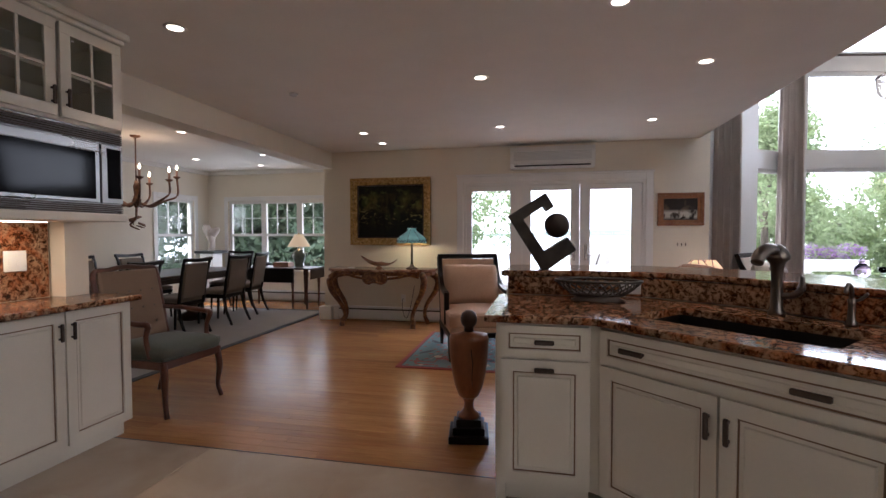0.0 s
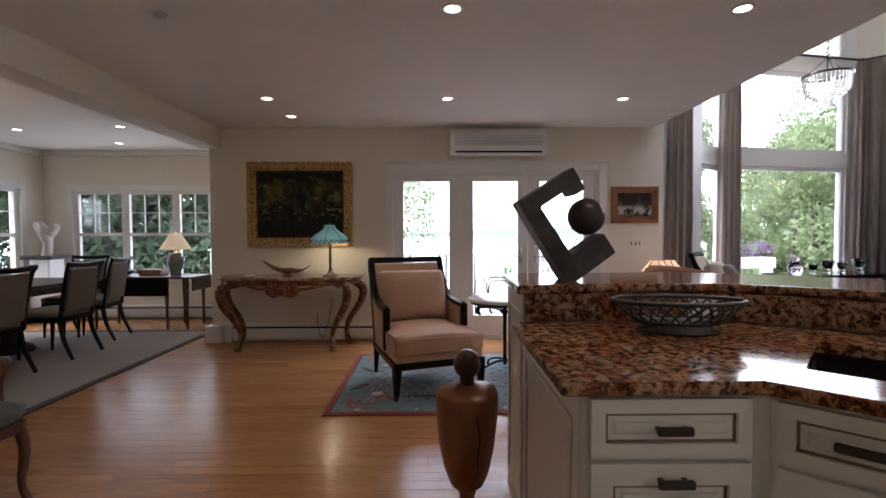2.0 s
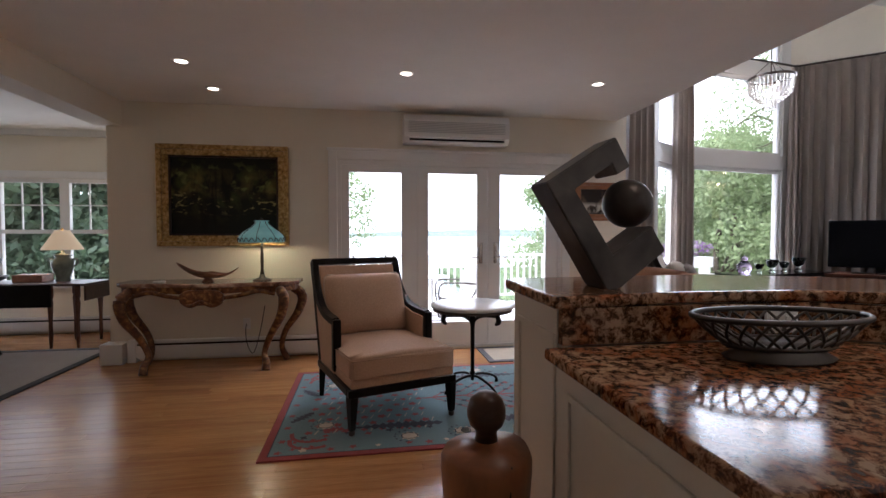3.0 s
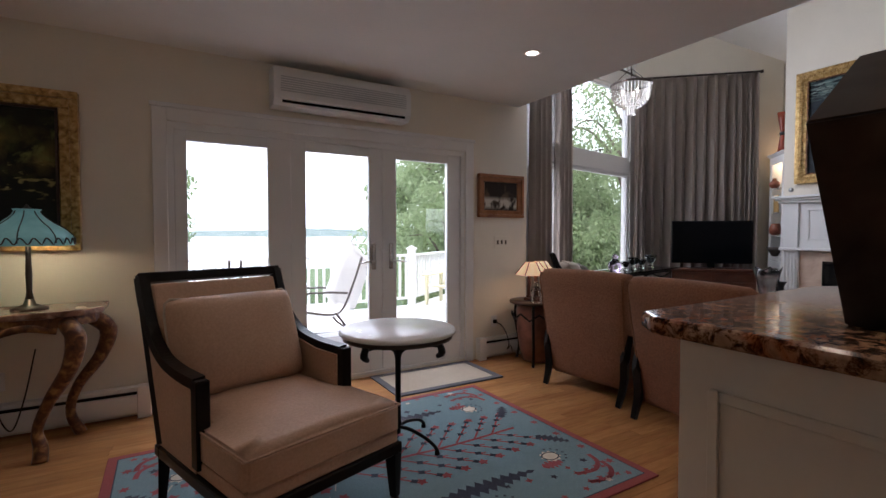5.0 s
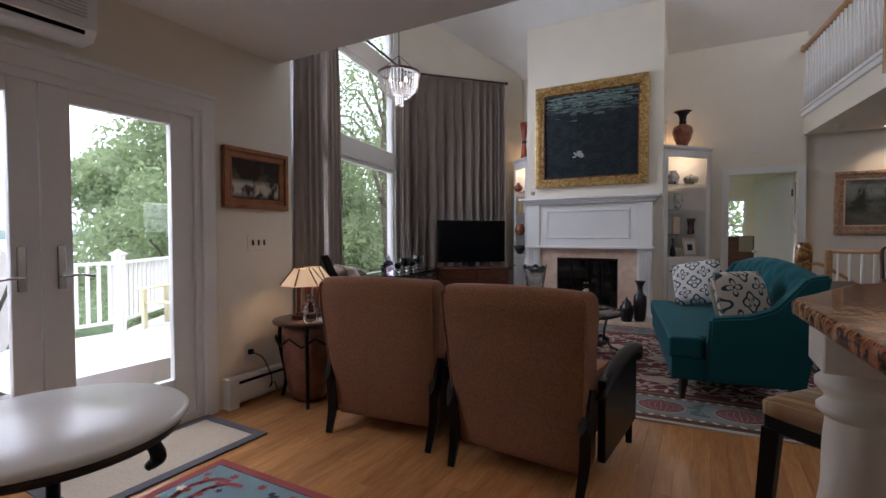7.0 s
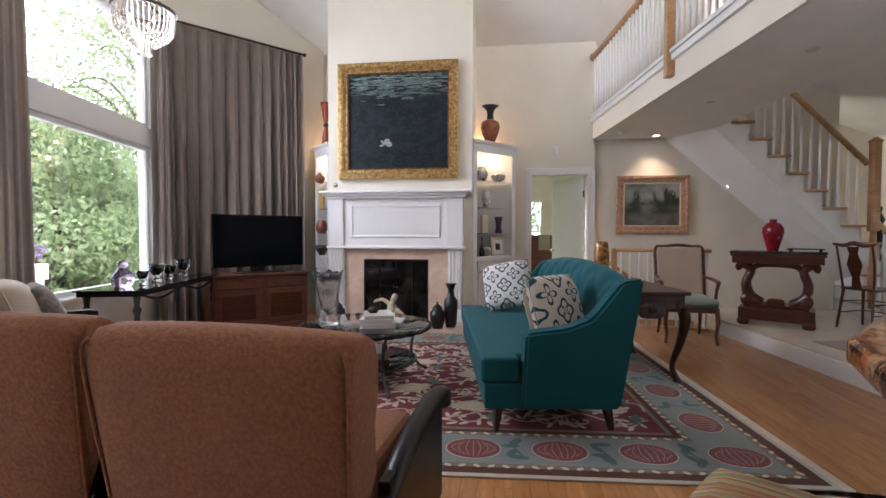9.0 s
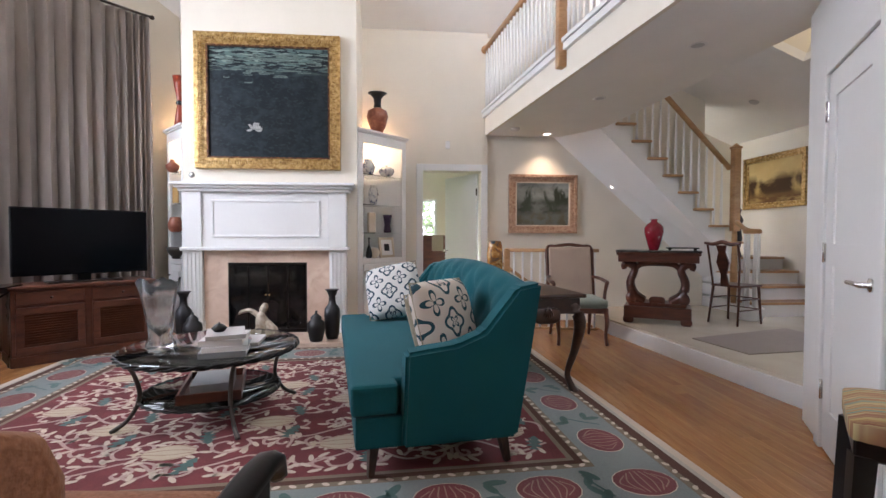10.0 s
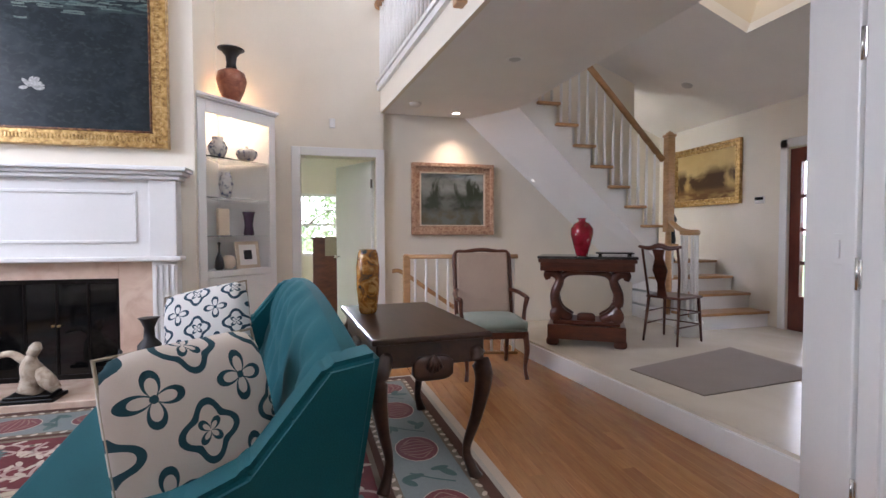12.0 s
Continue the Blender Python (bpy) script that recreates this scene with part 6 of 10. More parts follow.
part("print", join(box(-0.045, 0.045, -0.008, -0.006, 0.085, 0.175), box(-0.02, 0.02, -0.0095, -0.008, 0.11, 0.15)), M_BLACKPOT, sf)
pot("clay_jug", "orange clay jug on the top shelf", "jug", (7.16, 6.42, 1.940), [(0.04, 0), (0.07, 0.04), (0.075, 0.08), (0.03, 0.12), (0.025, 0.15), (0, 0.15)], M_REDPOT)
tagged(part("standing_book", moved(box(-0.06, 0.06, -0.01, 0.01, 0, 0.26, 0.003), pose(7.12, 6.37, 1.57, 0, 0, 50)), plain("yellow_book", (0.45, 0.28, 0.1), 0.5)), "yellow illustrated book standing on the shelf", "book")
pot("red_jar", "red banded round jar", "jar", (7.13, 6.38, 1.220), [(0.05, 0), (0.08, 0.04), (0.085, 0.1), (0.06, 0.16), (0.055, 0.18), (0, 0.18)], M_REDPOT)
pot("dark_bowl", "dark footed bowl on the corner bookcase", "bowl", (7.13, 6.38, 0.901), [(0.04, 0), (0.045, 0.02), (0.09, 0.08), (0.105, 0.14), (0.09, 0.14), (0.03, 0.04)], M_PEWTER)

# hearth things
for y, h in ((4.43, 1.0), (5.98, 0.98)):
    pot("black_vase", "tall black earthenware vase with a flared lip", "vase", (6.42, y, 0.06), [(0.06 * h, 0), (0.075 * h, 0.05 * h), (0.085 * h, 0.25 * h), (0.08 * h, 0.33 * h), (0.04 * h, 0.38 * h), (0.035 * h, 0.46 * h), (0.06 * h, 0.52 * h), (0.075 * h, 0.535 * h), (0.05 * h, 0.535 * h)], M_BLACKPOT)
for y in (4.58, 5.84):
    pot("lidded_black_jar", "black lidded urn jar on the hearth", "jar", (6.30, y, 0.06), [(0.06, 0), (0.07, 0.02), (0.095, 0.14), (0.09, 0.20), (0.055, 0.23), (0.06, 0.25), (0.035, 0.28), (0.012, 0.295), (0.015, 0.315), (0, 0.33)], M_BLACKPOT)
M_IVORY = spotted("worn_ivory_paint", [(0.3, (0.2, 0.13, 0.08)), (0.5, (0.5, 0.42, 0.32)), (0.8, (0.62, 0.56, 0.46))], 18, 6, 0.6)
fig = join(tube([(-0.02, 0, 0.03), (0.0, 0.02, 0.11), (-0.01, 0, 0.2), (0.0, 0.0, 0.27)], [0.075, 0.085, 0.06, 0.02], 12, 6, 0.8), tube([(0.0, 0.0, 0.26), (0.02, 0.0, 0.30), (0.03, 0, 0.33)], [0.03, 0.034, 0.018], 10),
           tube([(-0.03, 0, 0.22), (-0.1, 0.0, 0.27), (-0.17, 0, 0.26), (-0.2, 0, 0.24)], [0.025, 0.02, 0.016, 0.008], 8), tube([(0.03, 0, 0.16), (0.09, -0.02, 0.1), (0.13, -0.02, 0.05)], [0.04, 0.045, 0.03], 10))
pln = thing("display_plinth", "small stepped black plinth on the hearth", "plinth", pose(6.32, 5.14, 0.059, 0, 0, -90))
part("block", join(box(-0.17, 0.17, -0.1, 0.1, 0, 0.025, 0.004), box(-0.14, 0.14, -0.08, 0.08, 0.025, 0.045, 0.004)), M_BLACK, pln)
tagged(part("carved_figurine", fig, M_IVORY, m=pose(6.32, 5.14, 0.068, 0, 0, -90) @ Matrix.Diagonal((1.2, 1.2, 1.2, 1))), "weathered ivory carved figurine on the dark plinth", "figurine")


# curtains and rods
def curtain(label, pts, z0, z1, waves, amp=0.065):
    t = thing("curtain", label, "curtain", pose(0, 0, 0))
    line = smooth_path([(x, y, 0) for x, y in pts], 24)
    n = len(line)
    bm = bmesh.new()
    rows = []
    for i in range(waves * 8 + 1):
        s = i / (waves * 8) * (n - 1)
        k = min(int(s), n - 2)
        q = line[k].lerp(line[k + 1], s - k)
        d = (line[k + 1] - line[k]).normalized()
        o = Vector((-d.y, d.x, 0))
        w = math.sin(math.tau * i / 8)
        jit = 0.3 * math.sin(i * 0.37) + 0.2 * math.sin(i * 0.11 + 1)
        col = []
        for z, k2 in ((z1, 0.5), (z1 - 0.10, 0.7), (z1 - 0.9, 0.95), ((z0 + z1) / 2, 1.05), (z0 + 0.5, 1.15), (z0, 1.2)):
            p = q + o * (amp * k2 * (w + jit)) + d * (0.018 * k2 * math.sin(math.tau * i / 4))
            col.append(bm.verts.new((p.x, p.y, z)))
        rows.append(col)
    for a, b in zip(rows, rows[1:]):
        for j in range(5):
            f = bm.faces.new((a[j], a[j + 1], b[j + 1], b[j]))
            f.smooth = True
    bmesh.ops.solidify(bm, geom=bm.faces[:], thickness=0.004)
    part("panel", bm, M_CURTAIN, t)
    return t


def off_line(p, q, u, inward):
    d = Vector((q[0] - p[0], q[1] - p[1])).normalized()
    o = Vector((d.y, -d.x))
    r = Vector(p) + d * u + o * inward
    return (r.x, r.y)


ROD_Z = 3.78
cA = [off_line(BAY_A, BAY_B, u, 0.12) for u in (0.02, 0.2, 0.38)]
cB = [off_line(BAY_A, BAY_B, u, 0.12) for u in (1.30, 1.5, 1.68)]
cC = [off_line(BAY_B, BAY_C, LEN_BC - 0.14, 0.16), off_line(BAY_C, BAY_D, 0.12, 0.18), off_line(BAY_C, BAY_D, 0.8, 0.16), off_line(BAY_C, BAY_D, 1.5, 0.14), off_line(BAY_C, BAY_D, 1.8, 0.14)]
curtain("full-length taupe pleated curtain at the end of the bay", cA, 0.02, ROD_Z, 5)
curtain("full-length taupe pleated curtain between the bay windows", cB, 0.02, ROD_Z, 5)
curtain("wide full-length taupe pleated curtain behind the television", cC, 0.02, ROD_Z, 19)
rod = thing("curtain_rod", "dark bronze curtain rod following the bay", "curtain rod", pose(0, 0, ROD_Z + 0.02))
rp = [off_line(BAY_A, BAY_B, 0.0, 0.12), off_line(BAY_A, BAY_B, LEN_AB - 0.05, 0.13), off_line(BAY_B, BAY_C, LEN_BC - 0.1, 0.15), off_line(BAY_C, BAY_D, 1.84, 0.14)]
for a, b in zip(rp, rp[1:]):
    part("pole", tube([(*a, 0), (*b, 0)], 0.016, 10, 1), M_BRONZE, rod)
for p in rp[1:]:
    part("finial", moved(lathe([(0, -0.028), (0.02, -0.02), (0.028, 0), (0.02, 0.02), (0, 0.028)], 12), pose(*p, 0)), M_BRONZE, rod)


# bay windows
def bay_window(name, p, q, u0, u1, z0, z1, label, muntin=False):
    t = tagged(thing(name, label, "window", along(p, q)), kind="structure")
    fr = 0.05
    part("window_frame", join(box(u0, u0 + fr, 0.03, 0.10, z0, z1, 0.003), box(u1 - fr, u1, 0.03, 0.10, z0, z1, 0.003), box(u0 + fr, u1 - fr, 0.03, 0.10, z0, z0 + fr, 0.003), box(u0 + fr, u1 - fr, 0.03, 0.10, z1 - fr, z1, 0.003)), M_TRIM, t)
    g = part("pane", box(u0 + fr - 0.004, u1 - fr + 0.004, 0.06, 0.066, z0 + fr - 0.004, z1 - fr + 0.004), M_GLASS, t)
    g.visible_shadow = False
    return t


bay_window("window_1", BAY_B, BAY_C, 0.14, LEN_BC - 0.14, 0.62, 2.24, "large white fixed lower bay window")
bay_window("window_2", BAY_B, BAY_C, 0.14, LEN_BC - 0.14, 2.46, 3.62, "large white upper bay window")
bay_window("window_3", BAY_B, BAY_C, 0.2, LEN_BC - 0.2, 3.86, 4.7, "white gable window above the curtain rod")
bay_window("window_4", BAY_A, BAY_B, 0.95, 1.62, 0.62, 2.2, "narrow white side bay window")
bay_window("window_5", BAY_A, BAY_B, 0.95, 1.62, 2.42, 3.5, "narrow white upper side bay window")
structure("window_sill_bay", moved(box(0.1, LEN_BC - 0.1, -0.06, 0.03, 0.585, 0.615, 0.004), along(BAY_B, BAY_C)), M_TRIM, "white window sill in the bay", "trim")

# bead chandelier
lc = thing("bead_chandelier", "glass bead basket chandelier with a dark iron ring", "chandelier", pose(4.94, 7.30, 3.23))
M_BEAD = glass_pane("glass_beads", (0.95, 0.92, 0.88), 0.15)
M_BEAD2 = plain("pearl_beads", (0.55, 0.52, 0.48), 0.15, vary=0.1, coat=0.5)
part("ring", tube([(0.27 * math.cos(math.tau * i / 40), 0.27 * math.sin(math.tau * i / 40), 0.16) for i in range(41)], 0.018, 6, 1), M_BRONZE, lc)
bead = bmesh.new()
bmesh.ops.create_icosphere(bead, subdivisions=1, radius=0.0125)
bead_me = bpy.data.meshes.new("bead")
bead.to_mesh(bead_me)
bead.free()
bs = bmesh.new()
for k in range(36):
    a = math.tau * k / 36
    for j in range(13):
        s = j / 12
        r = 0.265 - 0.02 * s - 0.20 * max(0, s - 0.5) ** 1.6 * 2
        z = 0.14 - 0.30 * s
        n0 = len(bs.verts)
        bs.from_mesh(bead_me)
        bs.verts.ensure_lookup_table()
        bmesh.ops.translate(bs, vec=(r * math.cos(a), r * math.sin(a), z), verts=bs.verts[n0:])
part("bead_basket", bs, M_BEAD2, lc, "strands of pearly glass beads")
bs = bmesh.new()
for k in range(12):
    a = math.tau * k / 12
    for j in range(9):
        s = j / 8
        n0 = len(bs.verts)
        bs.from_mesh(bead_me)
        bs.verts.ensure_lookup_table()
        bmesh.ops.translate(bs, vec=(0.06 * math.cos(a), 0.06 * math.sin(a), -0.16 - 0.1 * s), verts=bs.verts[n0:])
part("bead_tassel", bs, M_BEAD2, lc)
bpy.data.meshes.remove(bead_me)
for k in range(3):
    a = math.tau * k / 3 + 0.4
    part("chain", tube([(0.26 * math.cos(a), 0.26 * math.sin(a), 0.16), (0.0, 0.0, 0.40)], 0.005, 6, 1), M_BRONZE, lc)
    b = part("bulb", moved(lathe([(0, -0.03), (0.014, -0.01), (0.016, 0.01), (0.006, 0.035), (0, 0.045)], 10), pose(0.12 * math.cos(a), 0.12 * math.sin(a), 0.05)), M_LAMP, lc)
part("stem", tube([(0, 0, 0.05), (0, 0, 0.4), (0, 0, roof_z(4.95) - 3.22)], 0.007, 6, 1), M_BRONZE, lc)
point_light("chandelier_light", (4.94, 7.30, 3.29), 4, (1.0, 0.8, 0.6), 0.1)

# television on its cabinet
tvd = Vector((0.80, -0.79)).normalized()
TVM = pose(6.22, 6.86, 0, 0, 0, math.degrees(math.atan2(tvd.y, tvd.x)))
tvc = thing("television_cabinet", "cherry cabinet with louvred doors and drawers", "cabinet", TVM)
part("body", box(-0.56, 0.56, -0.22, 0.24, 0.06, 0.69, 0.004), M_CHERRY, tvc)
part("top", box(-0.59, 0.59, -0.25, 0.26, 0.69, 0.72, 0.006), M_CHERRY, tvc)
part("base", box(-0.57, 0.57, -0.23, 0.24, 0.0, 0.09, 0.006), M_CHERRY, tvc)
for s in (-1, 1):
    dr = part("drawer", box(s * 0.28 - 0.25, s * 0.28 + 0.25, -0.235, -0.22, 0.55, 0.67, 0.004), M_CHERRY, tvc)
    part("knob", moved(lathe([(0.006, 0), (0.012, 0.015), (0.01, 0.024), (0, 0.026)], 10), pose(s * 0.28, -0.235, 0.61, 90)), M_BRONZE, dr)
    d = part("door", join(box(s * 0.28 - 0.25, s * 0.28 + 0.25, -0.236, -0.22, 0.11, 0.17, 0.003), box(s * 0.28 - 0.25, s * 0.28 + 0.25, -0.236, -0.22, 0.47, 0.53, 0.003), box(s * 0.28 - 0.25, s * 0.28 - 0.19, -0.236, -0.22, 0.17, 0.47, 0.003), box(s * 0.28 + 0.19, s * 0.28 + 0.25, -0.236, -0.22, 0.17, 0.47, 0.003)), M_CHERRY, tvc)
    for k in range(13):
        part("louvre", moved(box(-0.19, 0.19, -0.002, 0.002, -0.011, 0.011), pose(s * 0.28, -0.226, 0.183 + 0.0228 * k, 35)), M_CHERRY, d)
tv = thing("television", "black flat-screen television, switched off", "television", TVM @ pose(0.02, -0.02, 0.721))
part("screen", box(-0.545, 0.545, -0.03, -0.018, 0.085, 0.71, 0.004), M_BLACKGLASS, tv)
part("housing", box(-0.55, 0.55, -0.019, 0.03, 0.075, 0.72, 0.006), M_BLACK, tv)
part("stand", join(box(-0.3, 0.3, -0.1, 0.1, 0, 0.012, 0.003), box(-0.05, 0.05, -0.01, 0.03, 0.012, 0.12)), M_BLACK, tv)

# glass table in the bay
gtb = thing("glass_console", "black table with a glass top on turned silver legs", "table", along((4.15, 7.02), (5.75, 7.36)))
part("frame", join(box(0, 1.64, -0.24, -0.20, 0.68, 0.72), box(0, 1.64, 0.20, 0.24, 0.68, 0.72), box(0, 0.04, -0.2, 0.2, 0.68, 0.72), box(1.60, 1.64, -0.2, 0.2, 0.68, 0.72), tube([(0.02, -0.22, 0.70), (0.4, -0.22, 0.62), (0.8, -0.22, 0.68), (1.2, -0.22, 0.62), (1.62, -0.22, 0.70)], 0.012, 6)), M_BLACK, gtb)
part("glass_top", box(-0.02, 1.66, -0.26, 0.26, 0.721, 0.733, 0.003), M_BLACKGLASS, gtb, "dark glass top")
for x in (0.06, 1.58):
    for y in (-0.2, 0.2):
        part("leg", moved(lathe([(0.03, 0), (0.02, 0.05), (0.026, 0.08), (0.014, 0.12), (0.016, 0.4), (0.03, 0.46), (0.018, 0.5), (0.034, 0.56), (0.02, 0.6), (0.03, 0.68)], 12), pose(x, y, 0)), M_PEWTER, gtb)
GM = along((4.15, 7.02), (5.75, 7.36))
M_VIOLET = glass_pane("violet_glass", (0.75, 0.6, 0.85))
pot("glass_decanter", "pale violet glass decanter on the glass table", "bottle", (GM @ Vector((0.3, 0.05, 0.734))), [(0.06, 0), (0.085, 0.03), (0.09, 0.1), (0.05, 0.15), (0.03, 0.17), (0.045, 0.19), (0.03, 0.22), (0, 0.24)], M_VIOLET)
for u, k in ((0.8, 1.0), (1.05, 0.8), (1.35, 1.1), (0.55, 0.7)):
    pot("crystal_bowl", "clear cut crystal piece on the glass table", "glassware", (GM @ Vector((u, 0.02, 0.734))), [(0.04 * k, 0), (0.045 * k, 0.012), (0.015, 0.04 * k), (0.06 * k, 0.09 * k), (0.085 * k, 0.17 * k), (0.075 * k, 0.17 * k), (0.02, 0.06 * k)], M_CLEAR, 14)


# brown reclining chairs seen from behind
def recliner_back():
    """A tall padded back, wider above, with a rounded head roll."""
    bm = bmesh.new()
    prof = [(0.085, 0.10), (0.10, 0.14), (0.105, 0.5), (0.10, 0.86), (0.085, 0.935), (0.04, 0.97), (-0.03, 0.972), (-0.085, 0.945), (-0.11, 0.88), (-0.10, 0.78), (-0.075, 0.72), (-0.085, 0.5), (-0.08, 0.14), (-0.05, 0.10)]
    rings = []
    us = [-1, -0.985, -0.94, -0.6, -0.2, 0.2, 0.6, 0.94, 0.985, 1]
    for u in us:
        k = 0.80 if abs(u) > 0.99 else 0.93 if abs(u) > 0.98 else 1.0
        ring = []
        for y, z in prof:
            hw = 0.332 + 0.052 * z
            zz = 0.5 + (z - 0.5) * (1 - 0.035 * (1 - k) / 0.2)
            ring.append(bm.verts.new((u * hw, y * k + 0.15 * (z - 0.5), zz + (0.012 * (1 - u * u) if z > 0.9 else 0))))
        rings.append(ring)
    n = len(prof)
    for a, b in zip(rings, rings[1:]):
        for i in range(n):
            bm.faces.new((a[i], a[(i + 1) % n], b[(i + 1) % n], b[i]))
    bm.faces.new(rings[0][::-1])
    bm.faces.new(rings[-1])
    bmesh.ops.recalc_face_normals(bm, faces=bm.faces[:])
    for f in bm.faces:
        f.smooth = len(f.verts) == 4
    return bm


def recliner(label, m):
    t = thing("lounge_chair", label, "armchair", m, group="pair of brown chenille lounge chairs")
    # front is local -y
    back = part("backrest", moved(recliner_back(), pose(0, 0.33, 0)), M_BROWNCLOTH, t)
    for s in (-1, 1):
        part("welt", tube([(s * 0.334, 0.362, 0.11), (s * 0.355, 0.43, 0.5), (s * 0.374, 0.483, 0.88), (s * 0.36, 0.478, 0.95)], 0.006, 6, 4), M_BROWNCLOTH, back)
    part("seat_cushion", box(-0.27, 0.27, -0.42, 0.24, 0.30, 0.47, 0.045, 3), M_BROWNCLOTH, t)
    part("seat_base", box(-0.27, 0.27, -0.36, 0.28, 0.14, 0.30, 0.01), M_BROWNCLOTH, t)
    for s in (-1, 1):
        part("arm", tube([(s * 0.398, 0.34, 0.47), (s * 0.40, 0.2, 0.54), (s * 0.40, 0.0, 0.575), (s * 0.40, -0.24, 0.585), (s * 0.40, -0.36, 0.57), (s * 0.40, -0.42, 0.50)], [0.025, 0.036, 0.042, 0.046, 0.044, 0.03], 8, 5, 0.7), M_BLACK, t, "black lacquered arm")
        part("arm_panel", box(s * 0.392 - 0.018, s * 0.392 + 0.018, -0.34, 0.30, 0.16, 0.55, 0.004), M_BLACK, t)
        part("leg", tube([(s * 0.365, -0.36, 0.53), (s * 0.365, -0.36, 0.25), (s * 0.365, -0.37, 0.0)], [0.03, 0.032, 0.024], 4, 3, 1, True), M_BLACK, t)
        part("leg", tube([(s * 0.36, 0.36, 0.52), (s * 0.355, 0.405, 0.36), (s * 0.345, 0.40, 0.17), (s * 0.335, 0.455, 0.0)], [0.026, 0.036, 0.034, 0.024], 4, 4, 1, True), M_BLACK, t)
    for o in t.children_recursive:
        o.data.transform(Matrix.Diagonal((1, 1, 0.98, 1)))
    return t


recliner("brown chenille lounge chair with black arms, beside the lamp table", pose(2.325, 5.40, 0, 0, 0, 96))
recliner("brown chenille lounge chair with black arms, beside the rug edge", pose(2.26, 4.46, 0, 0, 0, 85))

# lamp table with the mica lamp
lt = thing("lamp_table", "round copper-bound lamp table with iron scrolls", "side table", pose(2.22, 6.24, 0))
M_COPPER = spotted("aged_copper", [(0.3, (0.1, 0.035, 0.02)), (0.7, (0.26, 0.1, 0.06))], 9, 5, 0.35)
part("top", lathe([(0, 0.575), (0.25, 0.575), (0.255, 0.59), (0.25, 0.60), (0, 0.60)], 36), M_WALNUT, lt)
part("drum", lathe([(0.12, 0.02), (0.15, 0.1), (0.18, 0.3), (0.19, 0.5), (0.18, 0.575)], 28), M_COPPER, lt)
for k in range(3):
    a = math.tau * k / 3 - 0.3
    c, s = math.cos(a), math.sin(a)
    part("leg", tube([(0.24 * c, 0.24 * s, 0.575), (0.25 * c, 0.25 * s, 0.4), (0.2 * c, 0.2 * s, 0.15), (0.23 * c, 0.23 * s, 0.0)], 0.014, 8), M_BLACK, lt)
part("scroll_ring", tube([(0.23 * math.cos(math.tau * i / 32), 0.23 * math.sin(math.tau * i / 32), 0.46 + 0.03 * math.sin(math.tau * i / 4)) for i in range(33)], 0.009, 6, 1), M_BLACK, lt)
M_MICA = spotted("amber_mica", [(0.3, (0.55, 0.33, 0.17)), (0.7, (0.8, 0.62, 0.42))], 10, 5, 0.5, 1.0, (1, 1, 0.3))
mb = M_MICA.node_tree.nodes["Principled BSDF"]
mb.inputs["Emission Color"].default_value = (1.0, 0.62, 0.32, 1)
mb.inputs["Emission Strength"].default_value = 0.75
ml = thing("mica_lamp", "craftsman lamp with a lit amber mica shade", "table lamp", pose(2.24, 6.26, 0.601, 0, 0, 25))
part("base", join(box(-0.12, 0.12, -0.08, 0.08, 0, 0.03, 0.006), box(-0.1, 0.1, -0.06, 0.06, 0.03, 0.05, 0.004)), M_MAHOG, ml)
for sx in (-0.08, 0.08):
    for sy in (-0.04, 0.04):
        part("post", box(sx - 0.012, sx + 0.012, sy - 0.012, sy + 0.012, 0.05, 0.30, 0.002), M_MAHOG, ml)
for sx in (-0.1, 0.1):
    shd = part("shade", moved(lathe([(0.155, 0), (0.155, 0.006), (0.065, 0.12), (0.06, 0.12)], 6, cap=False), pose(sx, 0, 0.25)), M_MICA, ml, "lit amber mica shade")
    for k in range(6):
        a = math.tau * k / 6
        part("rib", tube([(sx + 0.156 * math.cos(a), 0.156 * math.sin(a), 0.256), (sx + 0.066 * math.cos(a), 0.066 * math.sin(a), 0.371)], 0.005, 4, 1), M_BRONZE, shd)
point_light("mica_lamp_bulb", (2.24, 6.24, 0.9), 7)
pot("glass_jar", "cut glass jar on the lamp table", "jar", (2.10, 6.10, 0.601), [(0.04, 0), (0.05, 0.01), (0.05, 0.12), (0.03, 0.14), (0.02, 0.16), (0.03, 0.19), (0, 0.2)], M_CLEAR, 12)

# cream armchair by the window
armchair("cream upholstered armchair with a black frame by the window", pose(3.28, 6.52, 0, 0, 0, 52), M_CREAM)
M_FUR = cloth("grey_fur", (0.16, 0.13, 0.11), (0.45, 0.4, 0.35), weave=45, relief=1.0)
tagged(part("fur_pillow", moved(cushion(0.44, 0.44, 0.16, 0.7), pose(3.24, 6.55, 0.69, 66, 0, 52)), M_FUR), "grey fur throw pillow on the cream armchair", "pillow")

# living room rug
M_RUGL = rug_mat("pomegranate_rug", (0.16, 0.03, 0.03), [(0.0, (0.19, 0.034, 0.038)), (0.4, (0.165, 0.03, 0.033)), (0.56, (0.15, 0.027, 0.03))], 5.2,
                 [(0.0, (0.5, 0.45, 0.38)), (0.03, (0.09, 0.035, 0.02)), (0.09, (0.22, 0.17, 0.12)), (0.13, (0.23, 0.26, 0.25)), (0.47, (0.22, 0.17, 0.12)), (0.51, (0.09, 0.035, 0.02)), (0.55, (0.22, 0.17, 0.12)), (0.58, (0.15, 0.027, 0.03))], 1.66, 2.21)
LRM = pose(4.62, 4.50, 0.0, 0, 0, 3.5)
lr = thing("living_room_rug", "large dark red wool rug with a pomegranate border", "rug", LRM)
part("field", box(-1.66, 1.66, -2.21, 2.21, 0.0, 0.010, 0.003), M_RUGL, lr)


